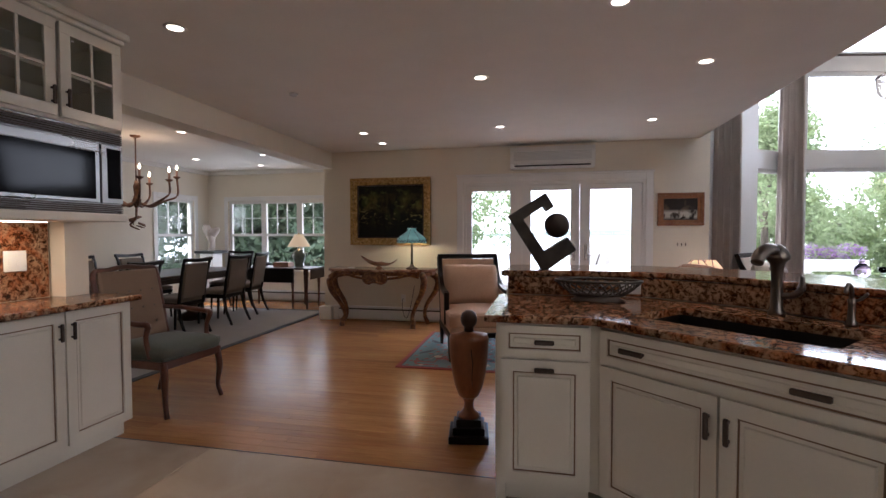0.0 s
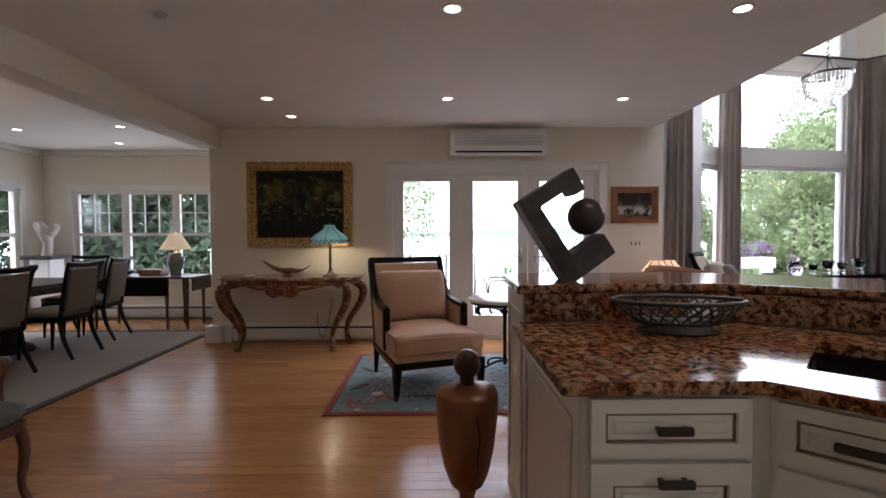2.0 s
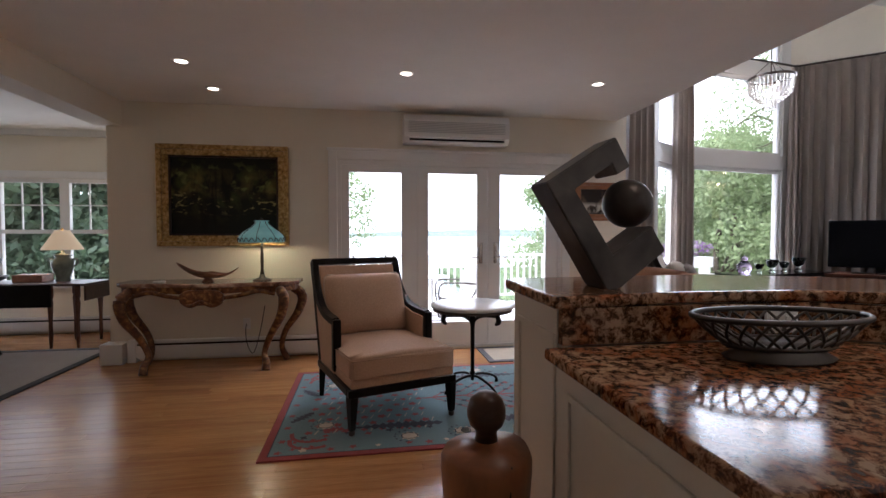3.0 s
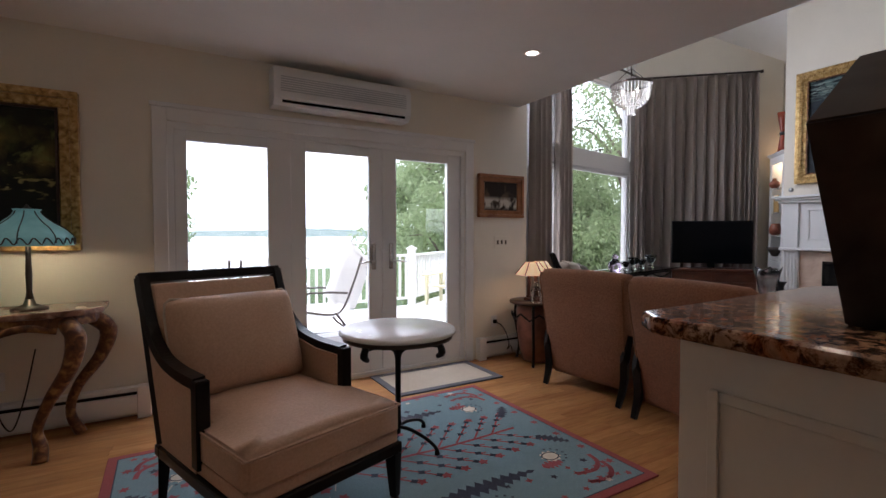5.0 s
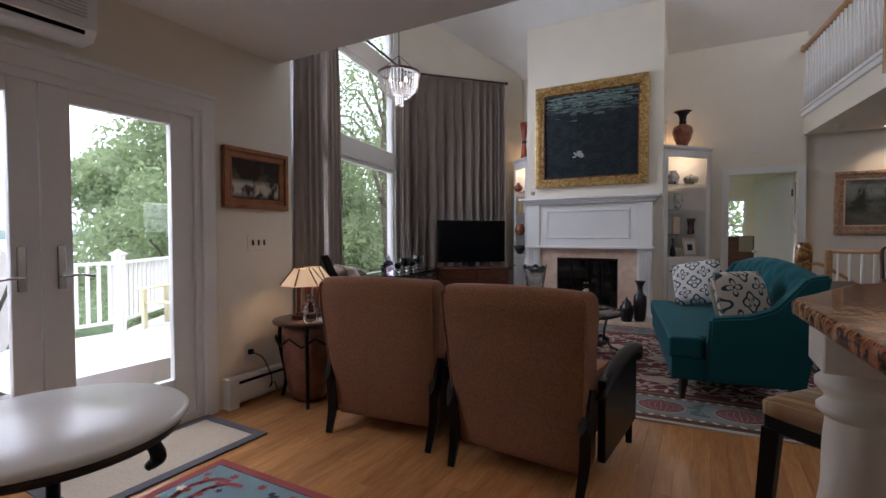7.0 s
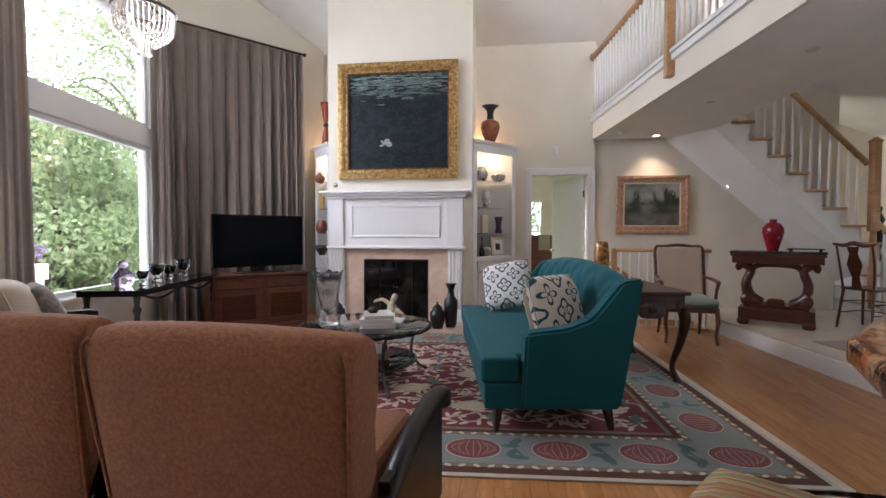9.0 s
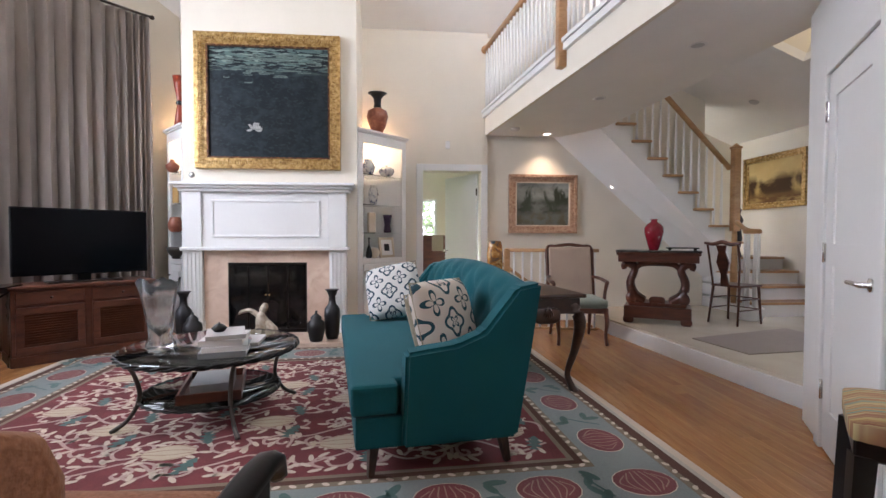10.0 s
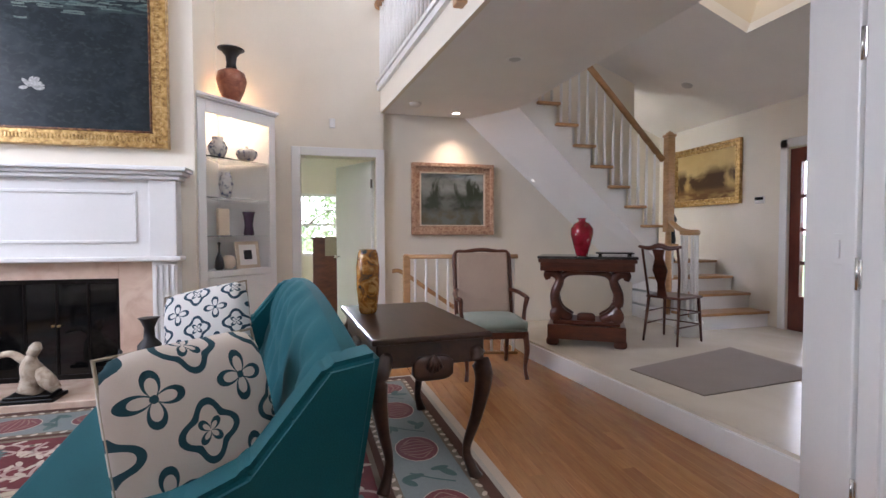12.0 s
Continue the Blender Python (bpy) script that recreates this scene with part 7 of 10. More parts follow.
def ellipse(cx, cy, a, b, n=18, rot=0.0):
    bm = bmesh.new()
    bm.faces.new([bm.verts.new((cx + a * math.cos(t) * math.cos(rot) - b * math.sin(t) * math.sin(rot), cy + a * math.cos(t) * math.sin(rot) + b * math.sin(t) * math.cos(rot), 0)) for t in [math.tau * i / n for i in range(n)]])
    return bm


M_RUGTAN = cloth("rug_tan", (0.3, 0.17, 0.12), weave=260)
M_RUGPINK = cloth("rug_dusty_pink", (0.45, 0.31, 0.26), weave=260)
M_RUGPALE = cloth("rug_pale_gold", (0.53, 0.43, 0.3), weave=260)
M_RUGDEEP = cloth("rug_deep_red", (0.16, 0.026, 0.03), weave=260)
fruit, stripes, leaves, crowns = [], [], [], []
spots = [(-1.36, -1.9 + 0.475 * k, 1) for k in range(9)] + [(1.36, -1.9 + 0.475 * k, 1) for k in range(9)] + [(-0.9 + 0.6 * k, s * 1.91, 0) for k in range(4) for s in (-1, 1)]
for k, (cx, cy, vert) in enumerate(spots):
    a, b = (0.118, 0.15) if vert else (0.15, 0.118)
    crowns.append(ellipse(cx, cy, a + 0.005, b + 0.005))
    fruit.append(ellipse(cx, cy, a, b))
    for j in range(-3, 4):
        o = j / 3.5
        if vert:
            stripes.append(branch([(cx - a * 0.82 * math.sqrt(1 - o * o * 0.8), cy + o * b * 0.55), (cx, cy + o * b * 0.95), (cx + a * 0.82 * math.sqrt(1 - o * o * 0.8), cy + o * b * 0.55)], 0.0035))
        else:
            stripes.append(branch([(cx + o * a * 0.55, cy - b * 0.82 * math.sqrt(1 - o * o * 0.8)), (cx + o * a * 0.95, cy), (cx + o * a * 0.55, cy + b * 0.82 * math.sqrt(1 - o * o * 0.8))], 0.0035))
    for s in (-1, 1):
        gx, gy = (cx + s * 0.09, cy + 0.235) if vert else (cx + 0.3, cy + s * 0.09)
        leaves.append(ellipse(gx, gy, 0.06, 0.025, 10, 0.6 * s + k))
        leaves.append(ellipse(gx - 0.05 * s, gy + 0.03, 0.05, 0.022, 10, -0.5 * s + k))
    leaves.append(branch([(cx - 0.1, cy + 0.2), (cx, cy + 0.24), (cx + 0.1, cy + 0.27)] if vert else [(cx + 0.2, cy - 0.1), (cx + 0.26, cy), (cx + 0.34, cy + 0.1)], 0.006))
teal_leaves, vines, pale_fruit, pale_lines = [], [], [], []
FX, FY = 1.06, 1.61


def scroll(cx, cy, r, a0, turn, leaf=True):
    """A coiling stem with leaves on its outside."""
    pts = [(cx + r * (1 - 0.8 * f) * math.cos(a0 + turn * 5.2 * f), cy + r * (1 - 0.8 * f) * math.sin(a0 + turn * 5.2 * f)) for f in (0, 0.2, 0.4, 0.6, 0.8, 1.0)]
    vines.append(branch(pts, 0.0095))
    crowns.append(leafy(pts[-1][0], pts[-1][1], r * 0.2, a0, 5, 0.6))
    for f in (0.08, 0.25, 0.42, 0.6):
        q = a0 + turn * 5.2 * f
        rad = r * (1 - 0.8 * f) + 0.032
        x, y = cx + rad * math.cos(q), cy + rad * math.sin(q)
        if abs(x) < FX and abs(y) < FY:
            crowns.append(ellipse(x, y, 0.038, 0.015, 10, q + turn * 0.9))


for sx in (-1, 1):
    for k in range(3):
        u = sx * (0.17 + 0.36 * k)
        vines.append(branch([(u + sx * 0.09 * math.sin(2.1 * j), -FY + 0.02 + (2 * FY - 0.04) * j / 16) for j in range(17)], 0.009))
    for iy in range(13):
        for ix in range(4):
            u = sx * (0.13 + 0.265 * ix)
            v = -1.47 + 0.245 * iy + (0.06 if ix % 2 else -0.06)
            scroll(u, v, 0.125, (0.7 if ix % 2 else 2.3) * sx + 0.5 * (iy % 3), sx * (1 if (ix + iy) % 2 else -1))
for iy in range(12):
    for ix in range(7):
        u = -0.93 + 0.265 * ix + (0.0 if ix < 3 else 0.27)
        if abs(u) < FX - 0.08:
            scroll(u, -1.35 + 0.245 * iy, 0.075, 1.1 * ix + 0.8 * iy, 1 if iy % 2 else -1)
for iy in range(7):
    for ix in range(-1, 3):
        cx = -0.72 + 0.72 * ix + (0.36 if iy % 2 else 0.0)
        cy = -1.38 + 0.46 * iy
        if abs(cx) > 0.92:
            continue
        pale_fruit.append(ellipse(cx, cy, 0.09, 0.135, 20, 0.0))
        pale_fruit.append(leafy(cx, cy + 0.165, 0.045, 1.57, 4, 0.4))
        for o in (-0.6, -0.2, 0.2, 0.6):
            pale_lines.append(branch([(cx + o * 0.06, cy - 0.13), (cx + o * 0.15, cy), (cx + o * 0.06, cy + 0.13)], 0.003))
        for sg in (-1, 1):
            teal_leaves.append(feather(cx + sg * 0.08, cy - 0.17, 0.17, 0.05, math.pi / 2 - sg * 1.25, 4, 0.8))
for lst, off in ((crowns, 0.105), (crowns, 0.495)):
    hx, hy = 1.66 - off, 2.21 - off
    for k in range(int(2 * hx / 0.075)):
        for sy in (-1, 1):
            lst.append(ellipse(-hx + 0.075 * (k + 0.5), sy * hy, 0.022, 0.013, 8, 0.6 * (-1) ** k))
    for k in range(int(2 * hy / 0.075)):
        for sx in (-1, 1):
            lst.append(ellipse(sx * hx, -hy + 0.075 * (k + 0.5), 0.013, 0.022, 8, 0.6 * (-1) ** k))
leaves += teal_leaves
for nm, lst, mt, z in (("stemwork", vines, M_RUGPINK, 0.0104), ("cream_scrollwork", crowns, M_RUGCREAM, 0.0108), ("pale_fruit", pale_fruit, M_RUGPALE, 0.0114), ("pale_fruit_lines", pale_lines, M_RUGTAN, 0.0122), ("pomegranate_band", fruit, M_RUGDEEP, 0.0116), ("fruit_striping", stripes, M_RUGTAN, 0.0124), ("foliage", leaves, M_RUGGREEN, 0.0120)):
    part(nm, moved(join(*lst), pose(0, 0, z)), mt, lr)["kind"] = "stuff"
for y0 in (-2.26, 2.21):
    part("fringe", box(-1.66, 1.66, y0, y0 + 0.05, 0, 0.008), M_RUGCREAM, lr, "cream edge fringe")

# coffee table
cft = thing("coffee_table", "round glass coffee table on curved iron legs", "coffee table", pose(4.47, 4.92, 0.012))
part("glass_top", lathe([(0, 0.432), (0.53, 0.432), (0.535, 0.438), (0.53, 0.444), (0, 0.444)], 56), M_CLEAR, cft).visible_shadow = False


def rope(r, z, thick):
    n = 150
    return join(*[tube([((r + thick * 0.5 * math.cos(p + 18 * math.tau * i / n)) * math.cos(math.tau * i / n), (r + thick * 0.5 * math.cos(p + 18 * math.tau * i / n)) * math.sin(math.tau * i / n), z + thick * 0.5 * math.sin(p + 18 * math.tau * i / n)) for i in range(n + 1)], thick * 0.62, 5, 1) for p in (0, math.pi)])


part("rope_rim", rope(0.535, 0.43, 0.016), M_BLACK, cft)
part("lower_rim", rope(0.42, 0.15, 0.010), M_BLACK, cft)
part("lower_glass", lathe([(0, 0.146), (0.415, 0.146), (0.415, 0.154), (0, 0.154)], 48), M_CLEAR, cft).visible_shadow = False
for k in range(4):
    a = math.tau * k / 4 + 0.6
    c, s = math.cos(a), math.sin(a)
    part("leg", tube([(0.50 * c, 0.50 * s, 0.425), (0.44 * c, 0.44 * s, 0.33), (0.41 * c, 0.41 * s, 0.18), (0.47 * c, 0.47 * s, 0.06), (0.56 * c, 0.56 * s, 0.0)], [0.012, 0.013, 0.013, 0.012, 0.014], 8), M_PEWTER, cft)
CT = pose(4.47, 4.92, 0.457)
bk = [plain("book_cover_" + n, c, 0.4, vary=0.06) for n, c in (("white", (0.7, 0.68, 0.66)), ("grey", (0.25, 0.26, 0.27)), ("red", (0.4, 0.12, 0.1)), ("pale", (0.55, 0.52, 0.5)))]
M_PAGES = plain("book_pages", (0.72, 0.68, 0.6), 0.8, vary=0.05)
z = 0.0
for k, (w, d, h, r, mt) in enumerate(((0.34, 0.26, 0.035, 12, bk[1]), (0.33, 0.25, 0.03, 18, bk[0]), (0.30, 0.24, 0.035, 8, bk[0]), (0.28, 0.22, 0.025, 20, bk[3]))):
    t = thing("book", "large hardback book in a pile on the coffee table", "book", CT @ pose(-0.20, -0.16, z, 0, 0, r), group="books on the coffee table")
    part("cover", join(box(-w / 2, w / 2, -d / 2, d / 2, 0, 0.004), box(-w / 2, w / 2, -d / 2, d / 2, h - 0.004, h), box(-w / 2, -w / 2 + 0.004, -d / 2, d / 2, 0.004, h - 0.004)), mt, t)
    part("pages", box(-w / 2 + 0.004, w / 2 - 0.006, -d / 2 + 0.005, d / 2 - 0.005, 0.0045, h - 0.0045), M_PAGES, t)
    z += h + 0.0005
for k, (dx, dy, r, mt) in enumerate(((0.10, -0.10, 30, bk[2]), (0.06, -0.2, 5, bk[3]))):
    t = thing("book", "flat hardback book on the coffee table", "book", CT @ pose(dx, dy, 0.0, 0, 0, r), group="books on the coffee table")
    part("cover", box(-0.13, 0.13, -0.1, 0.1, 0, 0.022, 0.002), mt, t)
pot("dark_dish", "small dark lidded dish on the books", "dish", CT @ Vector((-0.2, -0.12, z)), [(0.03, 0), (0.045, 0.02), (0.03, 0.04), (0.008, 0.05), (0, 0.06)], M_BLACKPOT)


def cut_vase():
    bm = lathe([(0.075, 0), (0.08, 0.01), (0.06, 0.05), (0.065, 0.15), (0.085, 0.27), (0.11, 0.36), (0.10, 0.36), (0.075, 0.27), (0.05, 0.12), (0.0, 0.06)], 20)
    for v in bm.verts:
        a = math.atan2(v.co.y, v.co.x)
        k = 1 + 0.12 * math.sin(5 * a + 14 * v.co.z)
        v.co.x *= k
        v.co.y *= k
        if v.co.z > 0.3:
            v.co.z += 0.02 * math.sin(5 * a)
    return bm


M_FROST = glass_pane("frosted_crystal", (0.95, 0.97, 0.98), 0.22)
tagged(part("crystal_vase", cut_vase(), M_FROST, m=CT @ pose(-0.06, 0.30, 0.0) @ Matrix.Diagonal((1.1, 1.1, 1.18, 1))), "tall frosted crystal vase on the coffee table", "vase")
tray = thing("wooden_tray", "dark wooden tray with books on the lower shelf", "tray", pose(4.44, 4.90, 0.167, 0, 0, 15))
part("tray", join(box(-0.26, 0.26, -0.18, 0.18, 0, 0.012), box(-0.26, 0.26, -0.18, -0.165, 0.012, 0.06), box(-0.26, 0.26, 0.165, 0.18, 0.012, 0.06), box(-0.26, -0.245, -0.165, 0.165, 0.012, 0.06), box(0.245, 0.26, -0.165, 0.165, 0.012, 0.06)), M_MAHOG, tray)
t = thing("book", "dark hardback book in the tray", "book", pose(4.44, 4.90, 0.180, 0, 0, 15), group="books on the coffee table")
part("cover", box(-0.16, 0.16, -0.12, 0.12, 0, 0.07, 0.002), bk[1], t)

# teal sofa: local x along it, front is local +y
SF = pose(4.58, 3.60, 0.012, 0, 0, 8.5)
sofa = thing("sofa", "teal tufted sofa with sloping arms and dark feet", "sofa", SF)
W = 1.05
part("base", box(-W, W, -0.34, 0.45, 0.15, 0.30, 0.015, 2), M_TEAL, sofa)
part("seat_cushion", prism([(-W + 0.10, -0.25), (W - 0.10, -0.25), (W - 0.10, 0.24), (W - 0.005, 0.24), (W - 0.005, 0.47), (-W + 0.005, 0.47), (-W + 0.005, 0.24), (-W + 0.10, 0.24)], 0.302, 0.455, 0.03, 3), M_TEAL, sofa)


def sofa_back():
    bm = bmesh.new()
    nx, nz = 72, 22
    front, backv = [], []
    for i in range(nx + 1):
        u = -1 + 2 * i / nx
        topz = 1.0 - 0.09 * u * u
        cf, cb = [], []
        for j in range(nz + 1):
            v = j / nz
            z = 0.30 + (topz - 0.30) * v
            y = -0.20 - 0.17 * v
            # diamond tufts
            a = u * 7.0
            b = v * 4.0
            tuft = abs(math.sin(math.pi * (a + b) / 2)) * abs(math.sin(math.pi * (a - b) / 2))
            bulge = 0.03 * (tuft ** 0.5) if 0.25 < v < 0.97 else 0.012
            round_top = -0.05 * max(0, (v - 0.85) / 0.15) ** 2
            cf.append(bm.verts.new((u * (W - 0.02), y + bulge + round_top, z)))
            cb.append(bm.verts.new((u * (W - 0.02), y - 0.13 + 0.05 * max(0, (v - 0.85) / 0.15) ** 2, z * 0.995)))
        front.append(cf)
        backv.append(cb)
    for i in range(nx):
        for j in range(nz):
            for g, fl in ((front, 0), (backv, 1)):
                q = (g[i][j], g[i + 1][j], g[i + 1][j + 1], g[i][j + 1])
                f = bm.faces.new(q if not fl else q[::-1])
                f.smooth = True
        for j, fl in ((0, 1), (nz, 0)):
            bm.faces.new((front[i][j], front[i + 1][j], backv[i + 1][j], backv[i][j]))
    for i in (0, nx):
        for j in range(nz):
            bm.faces.new((front[i][j], front[i][j + 1], backv[i][j + 1], backv[i][j]))
    bmesh.ops.recalc_face_normals(bm, faces=bm.faces[:])
    return bm


part("backrest", sofa_back(), M_TEAL, sofa, "diamond-tufted teal back")
for s in (-1, 1):
    bm = bmesh.new()
    prof = [(-0.49, 0.93), (-0.36, 0.91), (-0.27, 0.80), (-0.18, 0.69), (-0.04, 0.635), (0.10, 0.62), (0.21, 0.605), (0.23, 0.15), (-0.36, 0.15), (-0.42, 0.5)]
    f = bm.faces.new([bm.verts.new((s * (W - 0.10), y, zz)) for y, zz in prof])
    up = bmesh.ops.extrude_face_region(bm, geom=[f])
    bmesh.ops.translate(bm, vec=(s * 0.13, 0, 0), verts=[v for v in up["geom"] if isinstance(v, bmesh.types.BMVert)])
    bmesh.ops.recalc_face_normals(bm, faces=bm.faces[:])
    bmesh.ops.bevel(bm, geom=bm.edges[:], offset=0.018, segments=3, affect="EDGES")
    part("arm", bm, M_TEAL, sofa)
    for y in (-0.3, 0.36):
        part("foot", tube([(s * (W - 0.06), y, 0.155), (s * (W - 0.05), y + (0.015 if y > 0 else -0.03), 0.0)], [0.034, 0.02], 4, 1, 1, True), M_WALNUT, sofa)


def scroll_mat(name, base, ink, cell):
    """Linen print: four-petalled flowers inside linked rings."""
    mt, nt, b = nodes_of(name)
    v = coords(nt, (1 / cell, 1 / cell, 0.0))

    def mth(op, *args):
        n = nt.nodes.new("ShaderNodeMath")
        n.operation = op
        for i, a in enumerate(args):
            if isinstance(a, (int, float)):
                n.inputs[i].default_value = a
            else:
                nt.links.new(a, n.inputs[i])
        return n.outputs[0]

    def centred(shift):
        a = nt.nodes.new("ShaderNodeVectorMath")
        a.inputs[1].default_value = (shift, shift, 0)
        nt.links.new(v, a.inputs[0])
        f = nt.nodes.new("ShaderNodeVectorMath")
        f.operation = "FRACTION"
        nt.links.new(a.outputs[0], f.inputs[0])
        sp = nt.nodes.new("ShaderNodeSeparateXYZ")
        nt.links.new(f.outputs[0], sp.inputs[0])
        x, y = mth("SUBTRACT", sp.outputs[0], 0.5), mth("SUBTRACT", sp.outputs[1], 0.5)
        r = mth("SQRT", mth("ADD", mth("MULTIPLY", x, x), mth("MULTIPLY", y, y)))
        return r, mth("ARCTAN2", y, x)

    r, th = centred(0.1)
    petal = mth("MULTIPLY", mth("ABSOLUTE", mth("COSINE", mth("MULTIPLY", th, 2.0))), 0.25)
    flower = mth("LESS_THAN", mth("ABSOLUTE", mth("SUBTRACT", r, mth("ADD", petal, 0.02))), 0.042)
    bud = mth("LESS_THAN", r, 0.045)
    r2, th2 = centred(0.6)
    wavy = mth("ADD", 0.27, mth("MULTIPLY", mth("COSINE", mth("MULTIPLY", th2, 4.0)), 0.05))
    ring = mth("LESS_THAN", mth("ABSOLUTE", mth("SUBTRACT", r2, wavy)), 0.04)
    inner = mth("LESS_THAN", mth("ABSOLUTE", mth("SUBTRACT", r2, mth("MULTIPLY", mth("ABSOLUTE", mth("SINE", mth("MULTIPLY", th2, 2.0))), 0.14))), 0.03)
    fac = mth("MAXIMUM", mth("MAXIMUM", flower, bud), mth("MAXIMUM", ring, inner))
    col = ramp(nt, fac, [(0.0, base), (1.0, ink)])
    nt.links.new(col, b.inputs["Base Color"])
    b.inputs["Roughness"].default_value = 0.9
    f = add(nt, "ShaderNodeTexNoise", Scale=220.0)
    nt.links.new(coords(nt), f.inputs["Vector"])
    bump(nt, b, f.outputs["Fac"], 0.3, 0.003)
    return mt


M_SCROLL = scroll_mat("teal_scroll_print", (0.6, 0.53, 0.46), (0.012, 0.06, 0.08), 0.235)
M_SCROLL2 = scroll_mat("navy_scroll_print", (0.68, 0.66, 0.63), (0.02, 0.055, 0.085), 0.2)
M_TAUPEPIL = cloth("taupe_weave", (0.3, 0.25, 0.17), (0.42, 0.36, 0.27), weave=120, relief=0.5)


def throw_pillow(label, m, mat, s=0.46):
    t = thing("throw_pillow", label, "pillow", m)
    part("cover", cushion(s, s, 0.17, 0.85, 16, 0.3), mat, t)
    e = s / 2 * 0.985
    part("piping", tube([(-e, -e, 0), (e, -e, 0), (e, e, 0), (-e, e, 0), (-e, -e, 0)], 0.006, 6, 1), M_TAUPEPIL, t)
    return t


throw_pillow("cream throw pillow with teal scroll print on the sofa", SF @ pose(-0.74, -0.06, 0.70, 72, 0, -52), M_SCROLL, 0.45)
throw_pillow("taupe woven throw pillow behind the printed one", SF @ pose(-0.62, -0.05, 0.675, 76, -8, -64), M_TAUPEPIL, 0.38)
throw_pillow("white throw pillow with navy scroll print on the sofa", SF @ pose(0.70, 0.04, 0.70, 66, -12, -106), M_SCROLL2, 0.46)

# table behind the sofa
stb = thing("sofa_table", "dark carved table on cabriole legs behind the sofa", "table", pose(5.12, 2.66, 0.0, 0, 0, 6))
part("tabletop", prism([(-0.54, -0.30), (0.54, -0.30), (0.54, 0.30), (-0.54, 0.30)], 0.72, 0.75, 0.012, 2), M_WALNUT, stb)
part("apron", join(box(-0.50, 0.50, -0.27, 0.27, 0.60, 0.719, 0.006), *[moved(cushion(0.22, 0.05, 0.12, 0.5), pose(x, y, 0.59)) for x, y in ((0, -0.27), (0, 0.27))], moved(cushion(0.05, 0.2, 0.12, 0.5), pose(-0.5, 0, 0.59))), M_WALNUT, stb)
for sx in (-1, 1):
    for sy in (-1, 1):
        cabriole(stb, sx * 0.46, sy * 0.22, sx, sy, 0.66, M_WALNUT, 0.036)
for k in range(5):
    a = -0.7 + 0.35 * k
    part("shell_carving", moved(tube([(0, 0, 0), (0.03 * math.sin(a), -0.012, -0.045 * math.cos(a)), (0.055 * math.sin(a), -0.004, -0.085 * math.cos(a))], [0.007, 0.012, 0.006], 6, 3), pose(-0.53, 0, 0.66, 0, 0, -90)), M_WALNUT, stb)
M_ARTGLASS = spotted("amber_art_glass", [(0.3, (0.03, 0.05, 0.05)), (0.45, (0.3, 0.12, 0.02)), (0.6, (0.55, 0.32, 0.1)), (0.75, (0.25, 0.06, 0.02))], 10, 5, 0.08, 2.0)
pot("art_glass_vase", "tall mottled amber art glass vase on the table", "vase", (5.30, 2.86, 0.751), [(0.045, 0), (0.055, 0.02), (0.068, 0.15), (0.07, 0.28), (0.06, 0.36), (0.05, 0.385), (0.04, 0.385), (0.05, 0.3)], M_ARTGLASS)

# ---- hall: door, stairs, railings and furniture ----
cd = tagged(thing("door_2", "white panelled closet door with nickel lever, closed", "door", DGM @ pose(-0.173, 0, 0)), kind="structure")
part("casing", join(box(0.53, 0.62, -0.022, -0.001, 0, 2.15, 0.004), box(1.36, 1.45, -0.022, -0.001, 0, 2.15, 0.004), box(0.62, 1.36, -0.022, -0.001, 2.06, 2.15, 0.004)), M_TRIM, cd)
lf = part("door_leaf", join(box(0.625, 1.355, 0.004, 0.04, 0.01, 2.055), box(0.625, 0.745, -0.006, 0.004, 0.01, 2.055), box(1.235, 1.355, -0.006, 0.004, 0.01, 2.055), box(0.745, 1.235, -0.006, 0.004, 1.92, 2.055), box(0.745, 1.235, -0.006, 0.004, 1.02, 1.14), box(0.745, 1.235, -0.006, 0.004, 0.01, 0.24)), M_TRIM, cd)
for z in (0.33, 1.09, 1.86):
    part("hinge", join(box(0.608, 0.634, -0.012, -0.005, z - 0.05, z + 0.05, 0.002), moved(lathe([(0.007, -0.055), (0.007, 0.055)], 10), pose(0.622, -0.014, z))), M_NICKEL, cd, "satin nickel hinge")
part("door_handle", join(moved(lathe([(0.03, 0), (0.03, 0.008), (0.012, 0.014), (0.012, 0.045)], 18), pose(1.29, -0.006, 0.97, 90)), tube([(1.29, -0.05, 0.97), (1.17, -0.055, 0.972), (1.17, -0.05, 0.965)], [0.011, 0.01, 0.007], 10)), M_NICKEL, cd, "satin nickel lever handle")
sc = thing("switch_plate", "white light switch beside the entrance", "light switch", DGM @ pose(0.30, -0.001, 1.17))
part("plate", box(-0.035, 0.035, -0.007, 0, -0.057, 0.057, 0.002), M_TRIM, sc)
part("rocker", box(-0.016, 0.016, -0.012, -0.006, -0.034, 0.034, 0.002), M_TRIM, sc)

